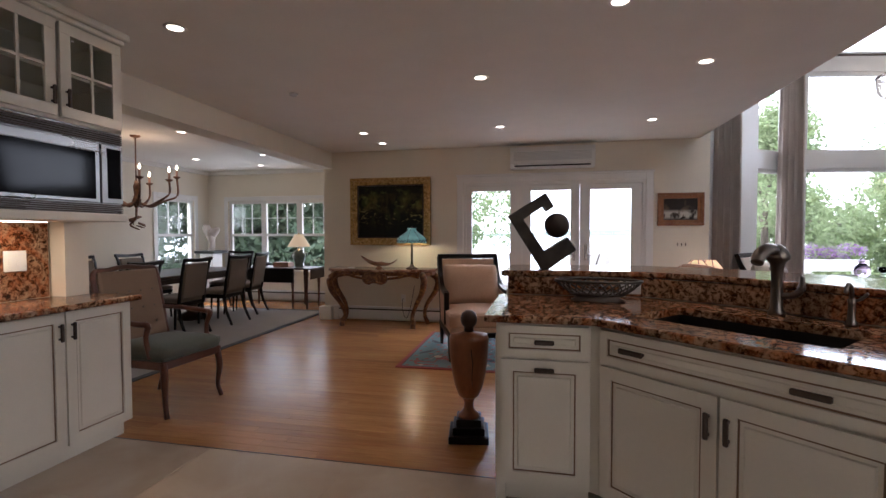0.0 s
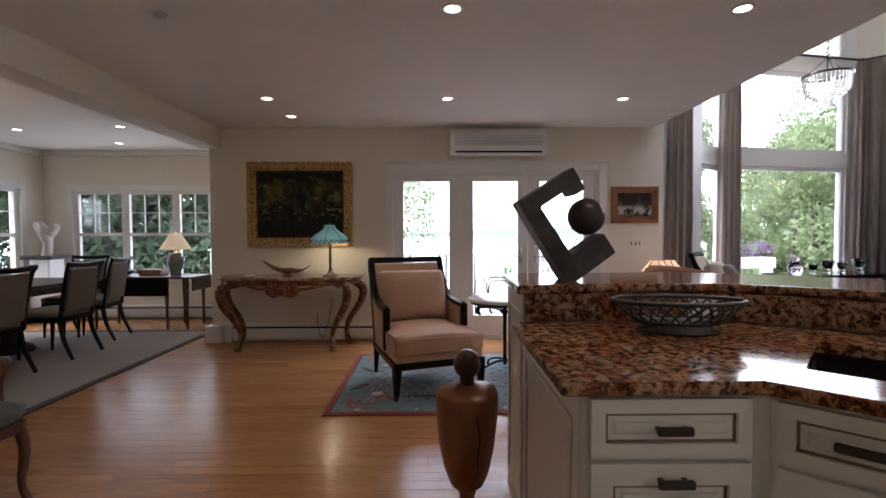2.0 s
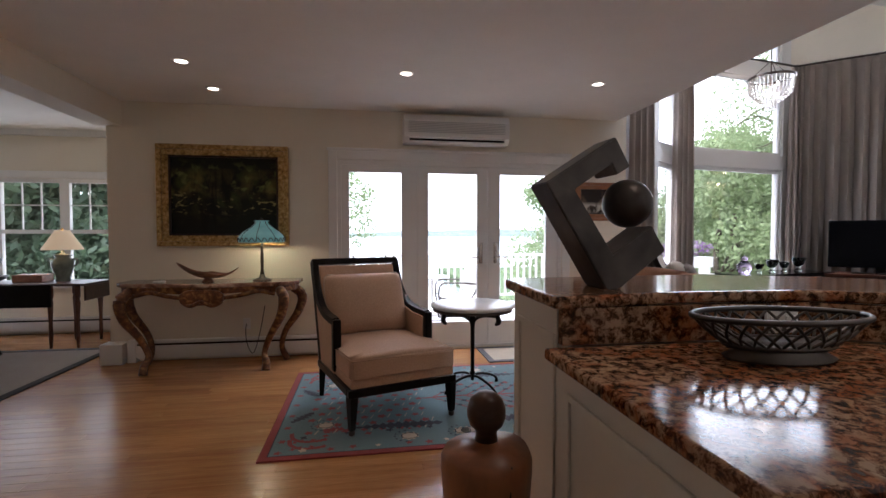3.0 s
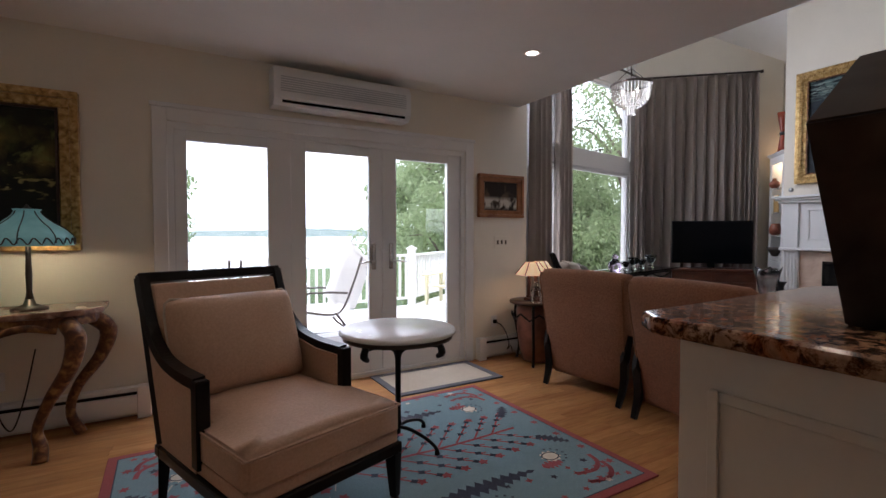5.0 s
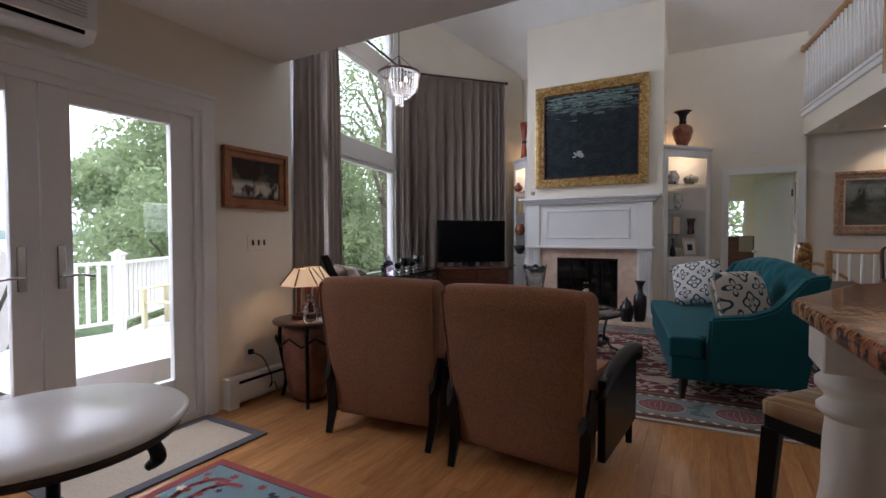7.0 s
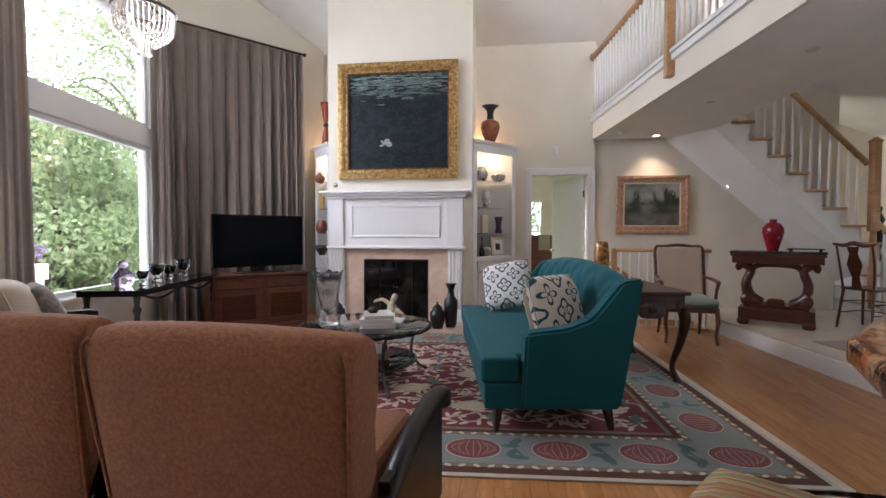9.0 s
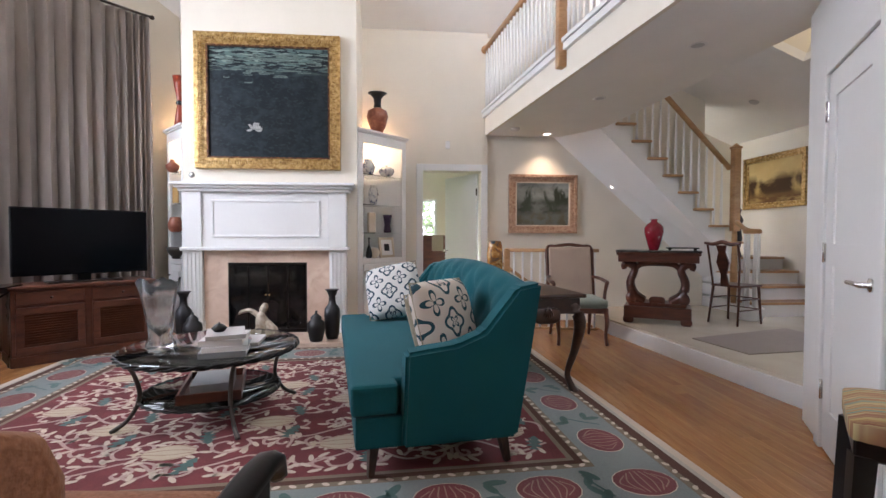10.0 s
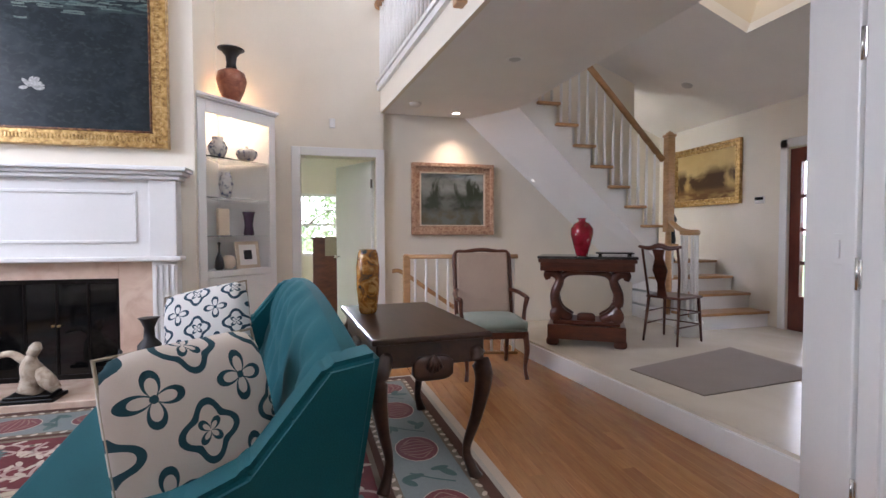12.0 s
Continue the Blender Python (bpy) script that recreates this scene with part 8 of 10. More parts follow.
# doorway to the far room
RX = 7.64
structure("trim_doorway", join(box(RX - 0.022, RX - 0.001, 3.385, 3.475, 0, 2.16, 0.004), box(RX - 0.022, RX - 0.001, 2.495, 2.585, 0, 2.16, 0.004), box(RX - 0.022, RX - 0.001, 2.585, 3.385, 2.07, 2.16, 0.004)), M_TRIM, "white doorway casing", "trim")
dd = tagged(thing("door_3", "white door standing open into the far room", "door", pose(7.80, 2.61, 0, 0, 0, 30)), kind="structure")
part("door_leaf", box(0.0, 0.76, -0.02, 0.02, 0.01, 2.06, 0.003), M_TRIM, dd)
for z in (0.3, 1.8):
    part("hinge", box(-0.02, 0.01, 0.018, 0.026, z - 0.05, z + 0.05, 0.002), M_BRONZE, dd)
part("knob", moved(lathe([(0.012, 0), (0.012, 0.03), (0.028, 0.04), (0.026, 0.06), (0, 0.065)], 14), pose(0.7, 0.02, 0.95, -90)), M_NICKEL, dd)
structure("wall_far_room", join(box(7.8, 11.0, 2.2, 2.3, 0, 2.6), box(7.8, 11.0, 5.6, 5.7, 0, 2.6)), M_WALL, "cream walls of the far room", "wall")
wall("wall_far_room_end", (11.0, 5.7), (11.0, 2.2), 0.14, 0, 2.6, [(1.95, 2.75, 0.85, 1.95)])
structure("ceiling_far_room", box(7.8, 11.2, 2.2, 5.7, 2.6, 2.7), M_CEIL, "white ceiling of the far room", "ceiling")
fw = tagged(thing("window_6", "white muntin window of the far room", "window", along((11.0, 5.7), (11.0, 2.2))), kind="structure")
part("window_frame", join(box(1.95, 2.0, 0.02, 0.08, 0.85, 1.95), box(2.7, 2.75, 0.02, 0.08, 0.85, 1.95), box(2.0, 2.7, 0.02, 0.08, 0.85, 0.9), box(2.0, 2.7, 0.02, 0.08, 1.9, 1.95), box(2.0, 2.7, 0.03, 0.07, 1.38, 1.42), *[box(2.0 + 0.175 * k - 0.008, 2.0 + 0.175 * k + 0.008, 0.04, 0.06, 0.9, 1.9) for k in (1, 2, 3)], box(2.0, 2.7, 0.04, 0.06, 1.13, 1.145), box(2.0, 2.7, 0.04, 0.06, 1.65, 1.665)), M_TRIM, fw)
area_light("daylight_far_room", (11.9, 3.35, 2.3), (9.0, 3.2, 0.5), 1.2, 1.0, 900, DAY)
dkc = thing("red_cabinet", "reddish mahogany cabinet in the far room", "cabinet", pose(9.6, 3.06, 0))
part("body", box(-0.28, 0.28, -0.25, 0.27, 0.08, 1.16, 0.004), M_CHERRY, dkc)
part("top", box(-0.3, 0.3, -0.27, 0.29, 1.16, 1.19, 0.004), M_CHERRY, dkc)
part("plinth", box(-0.26, 0.26, -0.23, 0.25, 0, 0.08), M_CHERRY, dkc)
part("runner", join(box(-0.305, 0.305, -0.1, 0.1, 1.191, 1.196), box(-0.309, -0.304, -0.1, 0.1, 0.92, 1.196)), M_TAUPEPIL, dkc, "taupe cloth runner")
P_SMALL = canvas_mat("small_print", [(1, 0, 1, (0.3, 0.27, 0.2), I, 0, 0), (6, 0.45, 0.6, (0.1, 0.1, 0.07), I, 0, 0)])
picture("narrow framed print on the far room wall", 0.5, 0.89, pose(9.9, 2.305, 1.68, 0, 0, 180), P_SMALL, 0.05, M_GILTWOOD, 0.03)
sens = thing("wall_sensor", "small white wall sensor above the doorway", "sensor", pose(RX, 3.05, 2.42, 0, 0, -90))
part("case", box(-0.03, 0.03, -0.025, 0, -0.05, 0.05, 0.006), M_TRIM, sens)

# pictures
P_VALLEY = canvas_mat("valley_painting", [(1, 0, 1, (0.14, 0.15, 0.14), I, 0, 0), (3, 0.3, 0.6, (0.34, 0.37, 0.36), (1, 1, 2), 0.26, 0.24), (7, 0.4, 0.55, (0.05, 0.06, 0.045), (0.7, 1, 1), -0.04, 0.14), (9, 0.45, 0.62, (0.12, 0.11, 0.07), I, -0.25, 0.18), (4, 0.52, 0.6, (0.04, 0.05, 0.035), (1.5, 1, 0.7), 0.15, 0.25)])
P_SUNSET = canvas_mat("sunset_painting", [(1, 0, 1, (0.5, 0.34, 0.12), I, 0, 0), (3, 0.3, 0.7, (0.62, 0.46, 0.2), I, 0.15, 0.3), (3, 0.40, 0.55, (0.07, 0.035, 0.015), I, -0.08, 0.22), (4, 0.3, 0.5, (0.16, 0.08, 0.03), (1, 1, 3), -0.3, 0.16)])
P_DARKRED = canvas_mat("dark_figure_painting", [(1, 0, 1, (0.08, 0.03, 0.02), I, 0, 0), (4, 0.45, 0.6, (0.35, 0.16, 0.1), I, 0.1, 0.25), (5, 0.5, 0.6, (0.02, 0.012, 0.01), I, 0, 0)])
picture("valley landscape painting in a carved pinkish gilt frame", 0.98, 0.82, pose(7.70, 1.70, 1.63, 0, 0, -90), P_VALLEY, 0.10, spotted("pinkish_gilt", [(0.3, (0.26, 0.13, 0.08)), (0.5, (0.42, 0.26, 0.17)), (0.7, (0.55, 0.38, 0.26))], 40, 5, 0.45), 0.06, M_CREAMPOT)
picture("golden sunset landscape painting in a gilt frame", 1.16, 0.80, pose(7.70, -1.80, 2.0, 0, 0, 180), P_SUNSET, 0.09, M_GOLD, 0.05)
picture("dark red painting on the upper stair wall", 0.8, 0.9, pose(8.1, -1.80, 0, 0, 0, 180), P_DARKRED, 0.06, M_WALNUT, 0.04).location = (8.595, -0.86, 2.33)
for o in [o for o in scene.objects if o.get("label", "").startswith("dark red painting")]:
    o.rotation_euler = (0, 0, radians(-90))
th = thing("thermostat", "small black thermostat panel on the hall wall", "thermostat", pose(6.88, -1.80, 1.62, 0, 0, 180))
part("case", box(-0.06, 0.06, -0.02, 0, -0.04, 0.04, 0.004), M_TRIM, th)
part("display", box(-0.055, 0.055, -0.024, -0.018, 0.0, 0.035, 0.002), M_BLACKGLASS, th)

# front door
M_REDDOOR = wood("dark_red_door_wood", (0.09, 0.015, 0.01), (0.16, 0.035, 0.02), 0.35, (3, 3, 1), coat=0.2)
fdo = tagged(thing("door_4", "dark red front door with glazed lights", "door", pose(0, 0, 0)), kind="structure")
X0, X1 = 5.645, 6.535
part("door_leaf", join(box(X0, X0 + 0.12, -1.87, -1.82, LAND, 2.15), box(X1 - 0.12, X1, -1.87, -1.82, LAND, 2.15), box(X0 + 0.12, X1 - 0.12, -1.87, -1.82, LAND, 0.55), box(X0 + 0.12, X1 - 0.12, -1.87, -1.82, 2.0, 2.15), *[box(X0 + 0.12, X1 - 0.12, -1.86, -1.83, 0.55 + 0.36 * k - 0.02, 0.55 + 0.36 * k + 0.02) for k in (1, 2, 3)]), M_REDDOOR, fdo)
gp = part("pane", box(X0 + 0.11, X1 - 0.11, -1.849, -1.843, 0.54, 2.01), M_GLASS, fdo)
gp.visible_shadow = False
structure("trim_front_door", join(box(X1 + 0.005, X1 + 0.09, -1.80, -1.778, LAND, 2.26, 0.004), box(X0 - 0.09, X0 - 0.005, -1.80, -1.778, LAND, 2.26, 0.004), box(X0 - 0.09, X1 + 0.09, -1.80, -1.778, 2.165, 2.26, 0.004)), M_TRIM, "white front door casing", "trim")

# stairs: a short flight rising towards +x, then the long flight towards +y
SX = 7.05
for k in range(4):
    x0 = 6.70 + 0.25 * k
    st = tagged(thing("stair_step", "oak stair tread with white riser", "stair step", pose(0, 0, 0), group="lower stair steps"), kind="structure")
    part("riser", box(x0 + 0.02, 7.95, -1.76, -0.72, LAND + 0.18 * k, LAND + 0.18 * (k + 1) - 0.03), M_TRIM, st)
    part("tread", box(x0 - 0.01, x0 + 0.30 if k < 3 else 8.55, -1.76, -0.70, LAND + 0.18 * (k + 1) - 0.029, LAND + 0.18 * (k + 1), 0.006), M_OAK, st)
RISE, RUN = 0.2165, 0.213


def tread_at(k):
    return -0.56 + RUN * k, 1.33 + RISE * k


for k in range(-1, 8):
    y, z = tread_at(k)
    st = tagged(thing("stair_step", "oak stair tread with white riser on the long flight", "stair step", pose(0, 0, 0), group="upper stair steps"), kind="structure")
    part("tread", box(SX - 0.045, 8.0, y - 0.03, y + RUN + 0.02, z - 0.03, z, 0.006), M_OAK, st)
    part("riser", box(SX, 8.0, y, y + 0.015, z - RISE + 0.001, z - 0.031), M_TRIM, st)


def stair_side():
    """The closed white side of the long flight, saw-toothed above and straight below."""
    pts = []
    for k in range(-1, 8):
        y, z = tread_at(k)
        pts += [(y, z - RISE - 0.032), (y, z - 0.032)]
    y, z = tread_at(7)
    pts += [(y + RUN, z - 0.032), (1.22, 2.62), (-0.77, 0.71)]
    bm = bmesh.new()
    f = bm.faces.new([bm.verts.new((SX, a, b)) for a, b in pts])
    up = bmesh.ops.extrude_face_region(bm, geom=[f])
    bmesh.ops.translate(bm, vec=(0.05, 0, 0), verts=[v for v in up["geom"] if isinstance(v, bmesh.types.BMVert)])
    bmesh.ops.recalc_face_normals(bm, faces=bm.faces[:])
    return bm


structure("stair_side", stair_side(), M_TRIM, "white side panel of the stairs", "stairs")
sof = bmesh.new()
rows = [[sof.verts.new((x, y, z + h)) for x, y, z in ((SX + 0.045, 1.26, 2.68), (SX + 0.045, -0.77, 0.73), (7.70, -0.77, 0.53), (7.70, 1.56, 2.58))] for h in (0.0, 0.04)]
for k in range(4):
    sof.faces.new((rows[0][k], rows[0][(k + 1) % 4], rows[1][(k + 1) % 4], rows[1][k]))
sof.faces.new(rows[0][::-1])
sof.faces.new(rows[1])
bmesh.ops.recalc_face_normals(sof, faces=sof.faces[:])
structure("stair_soffit", sof, M_TRIM, "white sloping underside of the stairs", "ceiling")
downlight(0, 0, lit=True, m=look((7.60, 0.718, 1.878), (7.074, 1.618, 0.878)))
for o in [o for o in scene.objects if o.name.startswith("downlight") and o.type == "EMPTY"][-1:]:
    o.scale = (0.7, 0.7, 0.7)


def baluster(h):
    return lathe([(0.016, 0), (0.016, h * 0.22), (0.021, h * 0.24), (0.014, h * 0.27), (0.017, h * 0.34), (0.010, h)], 8)


sr = thing("stair_railing", "oak stair handrail with white turned balusters", "railing", pose(0, 0, 0))
for k in range(0, 8):
    y, z = tread_at(k)
    for u in (0.05, 0.155):
        part("baluster", moved(baluster(0.75 + u), pose(SX + 0.01, y + u, z)), M_TRIM, sr)
y0, z0 = tread_at(0)
y7, z7 = tread_at(7)
part("handrail", tube([(SX + 0.01, y0 - 0.06, z0 + 0.74), (SX + 0.01, y7 + 0.15, z7 + 0.98)], 0.032, 8, 1, 1.2), M_OAK, sr)
part("newel", join(box(SX - 0.045, SX + 0.045, -0.74, -0.65, 1.25, 2.33, 0.006), box(SX - 0.055, SX + 0.055, -0.75, -0.64, 2.33, 2.36, 0.008), moved(lathe([(0.05, 0), (0.035, 0.02), (0.0, 0.045)], 4), pose(SX, -0.695, 2.36, 0, 0, 45)), moved(lathe([(0.03, 0.3), (0.045, 0.6), (0.04, 0.9), (0.03, 1.26)], 14), pose(SX, -0.695, 0))), M_OAK, sr, "square oak newel post")
lrail = thing("lower_stair_railing", "curved oak volute rail over a ring of white balusters", "railing", pose(6.56, -0.55, LAND))
part("handrail", tube([(0.45, -0.14, 1.20), (0.30, -0.12, 1.12), (0.12, -0.06, 1.08), (0.02, -0.09, 1.07), (-0.07, -0.03, 1.07), (-0.05, 0.06, 1.07), (0.04, 0.06, 1.07)], 0.03, 8), M_OAK, lrail)
for k in range(6):
    a = math.tau * k / 6
    part("baluster", moved(baluster(0.9), pose(0.075 * math.cos(a), 0.075 * math.sin(a), 0.15)), M_TRIM, lrail)
part("base_drum", lathe([(0.13, 0), (0.13, 0.12), (0.14, 0.13), (0.14, 0.15), (0, 0.15)], 24), M_TRIM, lrail)
pot("carved_statuette", "slim dark carved statuette by the stairs", "figurine", (7.2, -0.85, 0.90), [(0.06, 0), (0.05, 0.03), (0.03, 0.1), (0.06, 0.25), (0.04, 0.4), (0.07, 0.5), (0.03, 0.58), (0.045, 0.64), (0, 0.7)], M_BLACKPOT, 12)

# balcony railing
br = thing("balcony_railing", "white balusters with an oak rail along the balcony", "railing", pose(0, 0, 0))
BP, BQ = Vector((7.58, 2.545)), Vector((3.1, 1.985))
bdir = (BQ - BP).normalized()
NP = 2.28
part("handrail", tube([(*BP, 3.70), (*(BP + bdir * NP), 3.70)], 0.034, 8, 1, 1.2), M_OAK, br)
part("rosette", moved(lathe([(0.055, 0), (0.055, 0.02), (0.0, 0.03)], 16), pose(*BP, 3.70, 0, -90)), M_OAK, br)
for k in range(22):
    p = BP + bdir * (0.06 + 0.101 * k)
    part("baluster", moved(baluster(0.77), pose(p.x, p.y, 2.93)), M_TRIM, br)
p = BP + bdir * NP
part("newel", join(box(p.x - 0.045, p.x + 0.045, p.y - 0.04, p.y + 0.05, 2.66, 3.80, 0.006), moved(lathe([(0.05, 0), (0.062, 0.02), (0.04, 0.05), (0, 0.06)], 4), pose(p.x, p.y, 3.80, 0, 0, 45))), M_OAK, br, "square oak newel hung on the fascia")
part("handrail", tube([(*(BP + bdir * (NP + 0.05)), 3.70), (*BQ, 3.70)], 0.034, 8, 1, 1.2), M_OAK, br)
for k in range(21):
    q = BP + bdir * (NP + 0.12 + 0.101 * k)
    part("baluster", moved(baluster(0.77), pose(q.x, q.y, 2.93)), M_TRIM, br)

# railing at the lower stairs
rl = thing("stairwell_railing", "white balusters with an oak rail round the stairwell", "railing", pose(0, 0, 0))
RA, RBq = Vector((7.15, 2.33)), Vector((6.90, 1.22))
rd = (RBq - RA)
part("handrail", tube([(*RA, 1.00), (*RBq, 1.00)], 0.03, 8, 1, 0.8), M_OAK, rl)
part("newel", join(box(RA.x - 0.035, RA.x + 0.035, RA.y - 0.035, RA.y + 0.035, 0, 1.0, 0.005), moved(lathe([(0.04, 0), (0.03, 0.02), (0, 0.03)], 12), pose(RA.x, RA.y, 1.0))), M_OAK, rl)
for k in range(10):
    q = RA + rd * ((k + 0.8) / 10.2)
    part("baluster", moved(lathe([(0.014, 0), (0.014, 0.98)], 6), pose(q.x, q.y, 0)), M_TRIM, rl)
part("shoe", tube([(*RA, 0.012), (*RBq, 0.012)], 0.02, 4, 1), M_OAK, rl)
wr = thing("wall_handrail", "oak handrail running down beside the lower stairs", "railing", pose(0, 0, 0))
part("handrail", tube([(7.58, 2.42, 0.82), (7.58, 2.3, 0.80), (7.58, 1.9, 0.52), (7.58, 1.4, 0.18)], 0.024, 8), M_OAK, wr)
for by, bz in ((2.25, 0.77), (1.65, 0.35)):
    part("bracket", tube([(7.58, by, bz - 0.015), (7.60, by, bz - 0.05), (7.70, by, bz - 0.06)], 0.007, 6), M_NICKEL, wr)
dp = picture("dark mottled panel low on the stairwell wall", 0.5, 0.75, pose(7.70, 1.42, 0.62, 0, 0, -90), P_FOREST, 0.03, M_TRIM, 0.03)


# open armchairs with padded seats
def open_armchair(label, m, back_mat, seat_mat, wood_mat, bh=1.02, group=""):
    t = thing("open_armchair", label, "armchair", m, group)
    part("seat", join(box(-0.27, 0.27, -0.26, 0.25, 0.40, 0.44, 0.01), moved(cushion(0.56, 0.54, 0.12, 0.6), pose(0, -0.01, 0.455))), seat_mat, t)
    part("seat_rail", join(box(-0.275, 0.275, -0.265, -0.235, 0.345, 0.40, 0.004), box(-0.275, -0.245, -0.235, 0.25, 0.345, 0.40), box(0.245, 0.275, -0.235, 0.25, 0.345, 0.40), box(-0.275, 0.275, 0.22, 0.25, 0.345, 0.40)), wood_mat, t)
    part("backrest", moved(box(-0.25, 0.25, -0.035, 0.035, 0, bh - 0.48, 0.025, 3), pose(0, 0.27, 0.48, -12)), back_mat, t)
    bt = bh - 0.48
    part("back_frame", moved(tube([(-0.262, 0, -0.05), (-0.268, 0, bt * 0.6), (-0.262, 0, bt - 0.01), (-0.15, 0, bt + 0.012), (0, 0, bt + 0.03), (0.15, 0, bt + 0.012), (0.262, 0, bt - 0.01), (0.268, 0, bt * 0.6), (0.262, 0, -0.05)], 0.02, 8, 4), pose(0, 0.27, 0.48, -12)), wood_mat, t)
    for s in (-1, 1):
        part("leg", tube([(s * 0.25, -0.24, 0.40), (s * 0.262, -0.26, 0.25), (s * 0.25, -0.25, 0.1), (s * 0.26, -0.275, 0.0)], [0.026, 0.024, 0.016, 0.018], 8), wood_mat, t)
        part("leg", tube([(s * 0.22, 0.25, 0.44), (s * 0.22, 0.26, 0.2), (s * 0.23, 0.33, 0.0)], [0.022, 0.02, 0.016], 8), wood_mat, t)
        part("arm", tube([(s * 0.25, 0.30, 0.70), (s * 0.30, 0.15, 0.69), (s * 0.31, -0.08, 0.67), (s * 0.29, -0.15, 0.66), (s * 0.28, -0.12, 0.56), (s * 0.265, -0.14, 0.42)], [0.018, 0.019, 0.02, 0.022, 0.017, 0.02], 8), wood_mat, t)
    return t


open_armchair("walnut open armchair with pink back and pale green seat", pose(6.38, 1.70, 0, 0, 0, -97), cloth("pale_pink_linen", (0.5, 0.38, 0.3), weave=260), cloth("sage_velvet", (0.26, 0.3, 0.26), weave=200), M_CHERRY, 1.06)

# mahogany pier table
pt = thing("pier_table", "mahogany scroll pier table with a black marble top", "console table", pose(6.46, 0.60, LAND, 0, 0, -121))
part("marble_top", box(-0.53, 0.53, -0.24, 0.24, 0.825, 0.85, 0.008, 2), spotted("black_marble", [(0.3, (0.02, 0.022, 0.022)), (0.7, (0.08, 0.085, 0.08))], 14, 6, 0.12), pt, "black marble top")
part("frieze", join(box(-0.50, 0.50, -0.22, 0.22, 0.71, 0.824, 0.012, 2), box(-0.52, 0.52, -0.235, 0.23, 0.79, 0.8245, 0.006)), M_MAHOG, pt)
part("base", join(box(-0.42, 0.42, -0.20, 0.20, 0.06, 0.20, 0.012, 2), box(-0.36, 0.36, -0.17, 0.17, 0.20, 0.24, 0.01)), M_MAHOG, pt)
for sx in (-1, 1):
    for sy in (-1, 1):
        part("paw_foot", moved(cushion(0.14, 0.12, 0.09, 0.6), pose(sx * 0.36, sy * 0.15, 0.042)), M_MAHOG, pt)
    part("scroll_support", tube([(sx * 0.16, -0.1, 0.24), (sx * 0.30, -0.1, 0.32), (sx * 0.345, -0.1, 0.47), (sx * 0.29, -0.1, 0.62), (sx * 0.36, -0.1, 0.69), (sx * 0.43, -0.1, 0.67), (sx * 0.42, -0.1, 0.62)], [0.05, 0.062, 0.055, 0.05, 0.05, 0.045, 0.03], 10, 6), M_MAHOG, pt)
    part("scroll_support", tube([(sx * 0.16, 0.12, 0.24), (sx * 0.30, 0.12, 0.32), (sx * 0.345, 0.12, 0.47), (sx * 0.29, 0.12, 0.62), (sx * 0.36, 0.12, 0.71)], [0.04, 0.05, 0.045, 0.04, 0.04], 10, 6), M_MAHOG, pt)
    part("scroll_volute", moved(lathe([(0.062, -0.06), (0.07, -0.05), (0.07, 0.05), (0.062, 0.06)], 18), pose(sx * 0.33, -0.1, 0.29, 90)), M_MAHOG, pt)
part("upper_rail", tube([(-0.29, -0.1, 0.62), (-0.2, -0.1, 0.685), (0, -0.1, 0.70), (0.2, -0.1, 0.685), (0.29, -0.1, 0.62)], 0.035, 8), M_MAHOG, pt)
part("carved_boss", moved(cushion(0.2, 0.08, 0.1, 0.5), pose(0, -0.1, 0.26)), M_MAHOG, pt)
for o in pt.children:
    o.data.transform(Matrix.Translation((-0.085, 0, 0)) @ Matrix.Diagonal((0.84, 1, 1, 1)))
PTM = pose(6.46, 0.60, LAND, 0, 0, -121)
M_REDGLAZE = spotted("crimson_glaze", [(0.35, (0.2, 0.008, 0.015)), (0.62, (0.3, 0.015, 0.03)), (0.72, (0.5, 0.36, 0.36))], 10, 4, 0.12)
pot("crimson_vase", "crimson glazed vase with pale blossoms on the pier table", "vase", PTM @ Vector((-0.13, 0.0, 0.851)), [(0.05, 0), (0.055, 0.01), (0.075, 0.08), (0.105, 0.2), (0.105, 0.26), (0.07, 0.31), (0.035, 0.325), (0.033, 0.345), (0.045, 0.36), (0.035, 0.36)], M_REDGLAZE)
trm = thing("low_tray", "small black tray on feet on the pier table", "tray", PTM @ pose(0.17, 0.0, 0.851))
part("plate", box(-0.17, 0.17, -0.1, 0.1, 0.018, 0.03, 0.004), M_BLACK, trm)
for sx in (-0.13, 0.13):
    part("foot", box(sx - 0.015, sx + 0.015, -0.08, 0.08, 0, 0.018), M_BLACK, trm)

# hall side chair
hc = thing("side_chair", "dark slim side chair with a vase-shaped splat", "chair", pose(6.38, -0.20, LAND, 0, 0, 22))
part("seat", prism([(-0.20, -0.2), (0.20, -0.2), (0.17, 0.18), (-0.17, 0.18)], 0.43, 0.455, 0.008, 2), M_MAHOG, hc)
for sx in (-1, 1):
    part("leg", tube([(sx * 0.17, -0.17, 0.44), (sx * 0.19, -0.20, 0.0)], [0.017, 0.011], 8, 1), M_MAHOG, hc)
    part("leg", tube([(sx * 0.15, 0.16, 0.44), (sx * 0.17, 0.22, 0.0)], [0.016, 0.011], 8, 1), M_MAHOG, hc)
    part("back_post", tube([(sx * 0.15, 0.17, 0.45), (sx * 0.17, 0.2, 0.7), (sx * 0.175, 0.25, 0.93)], 0.012, 8), M_MAHOG, hc)
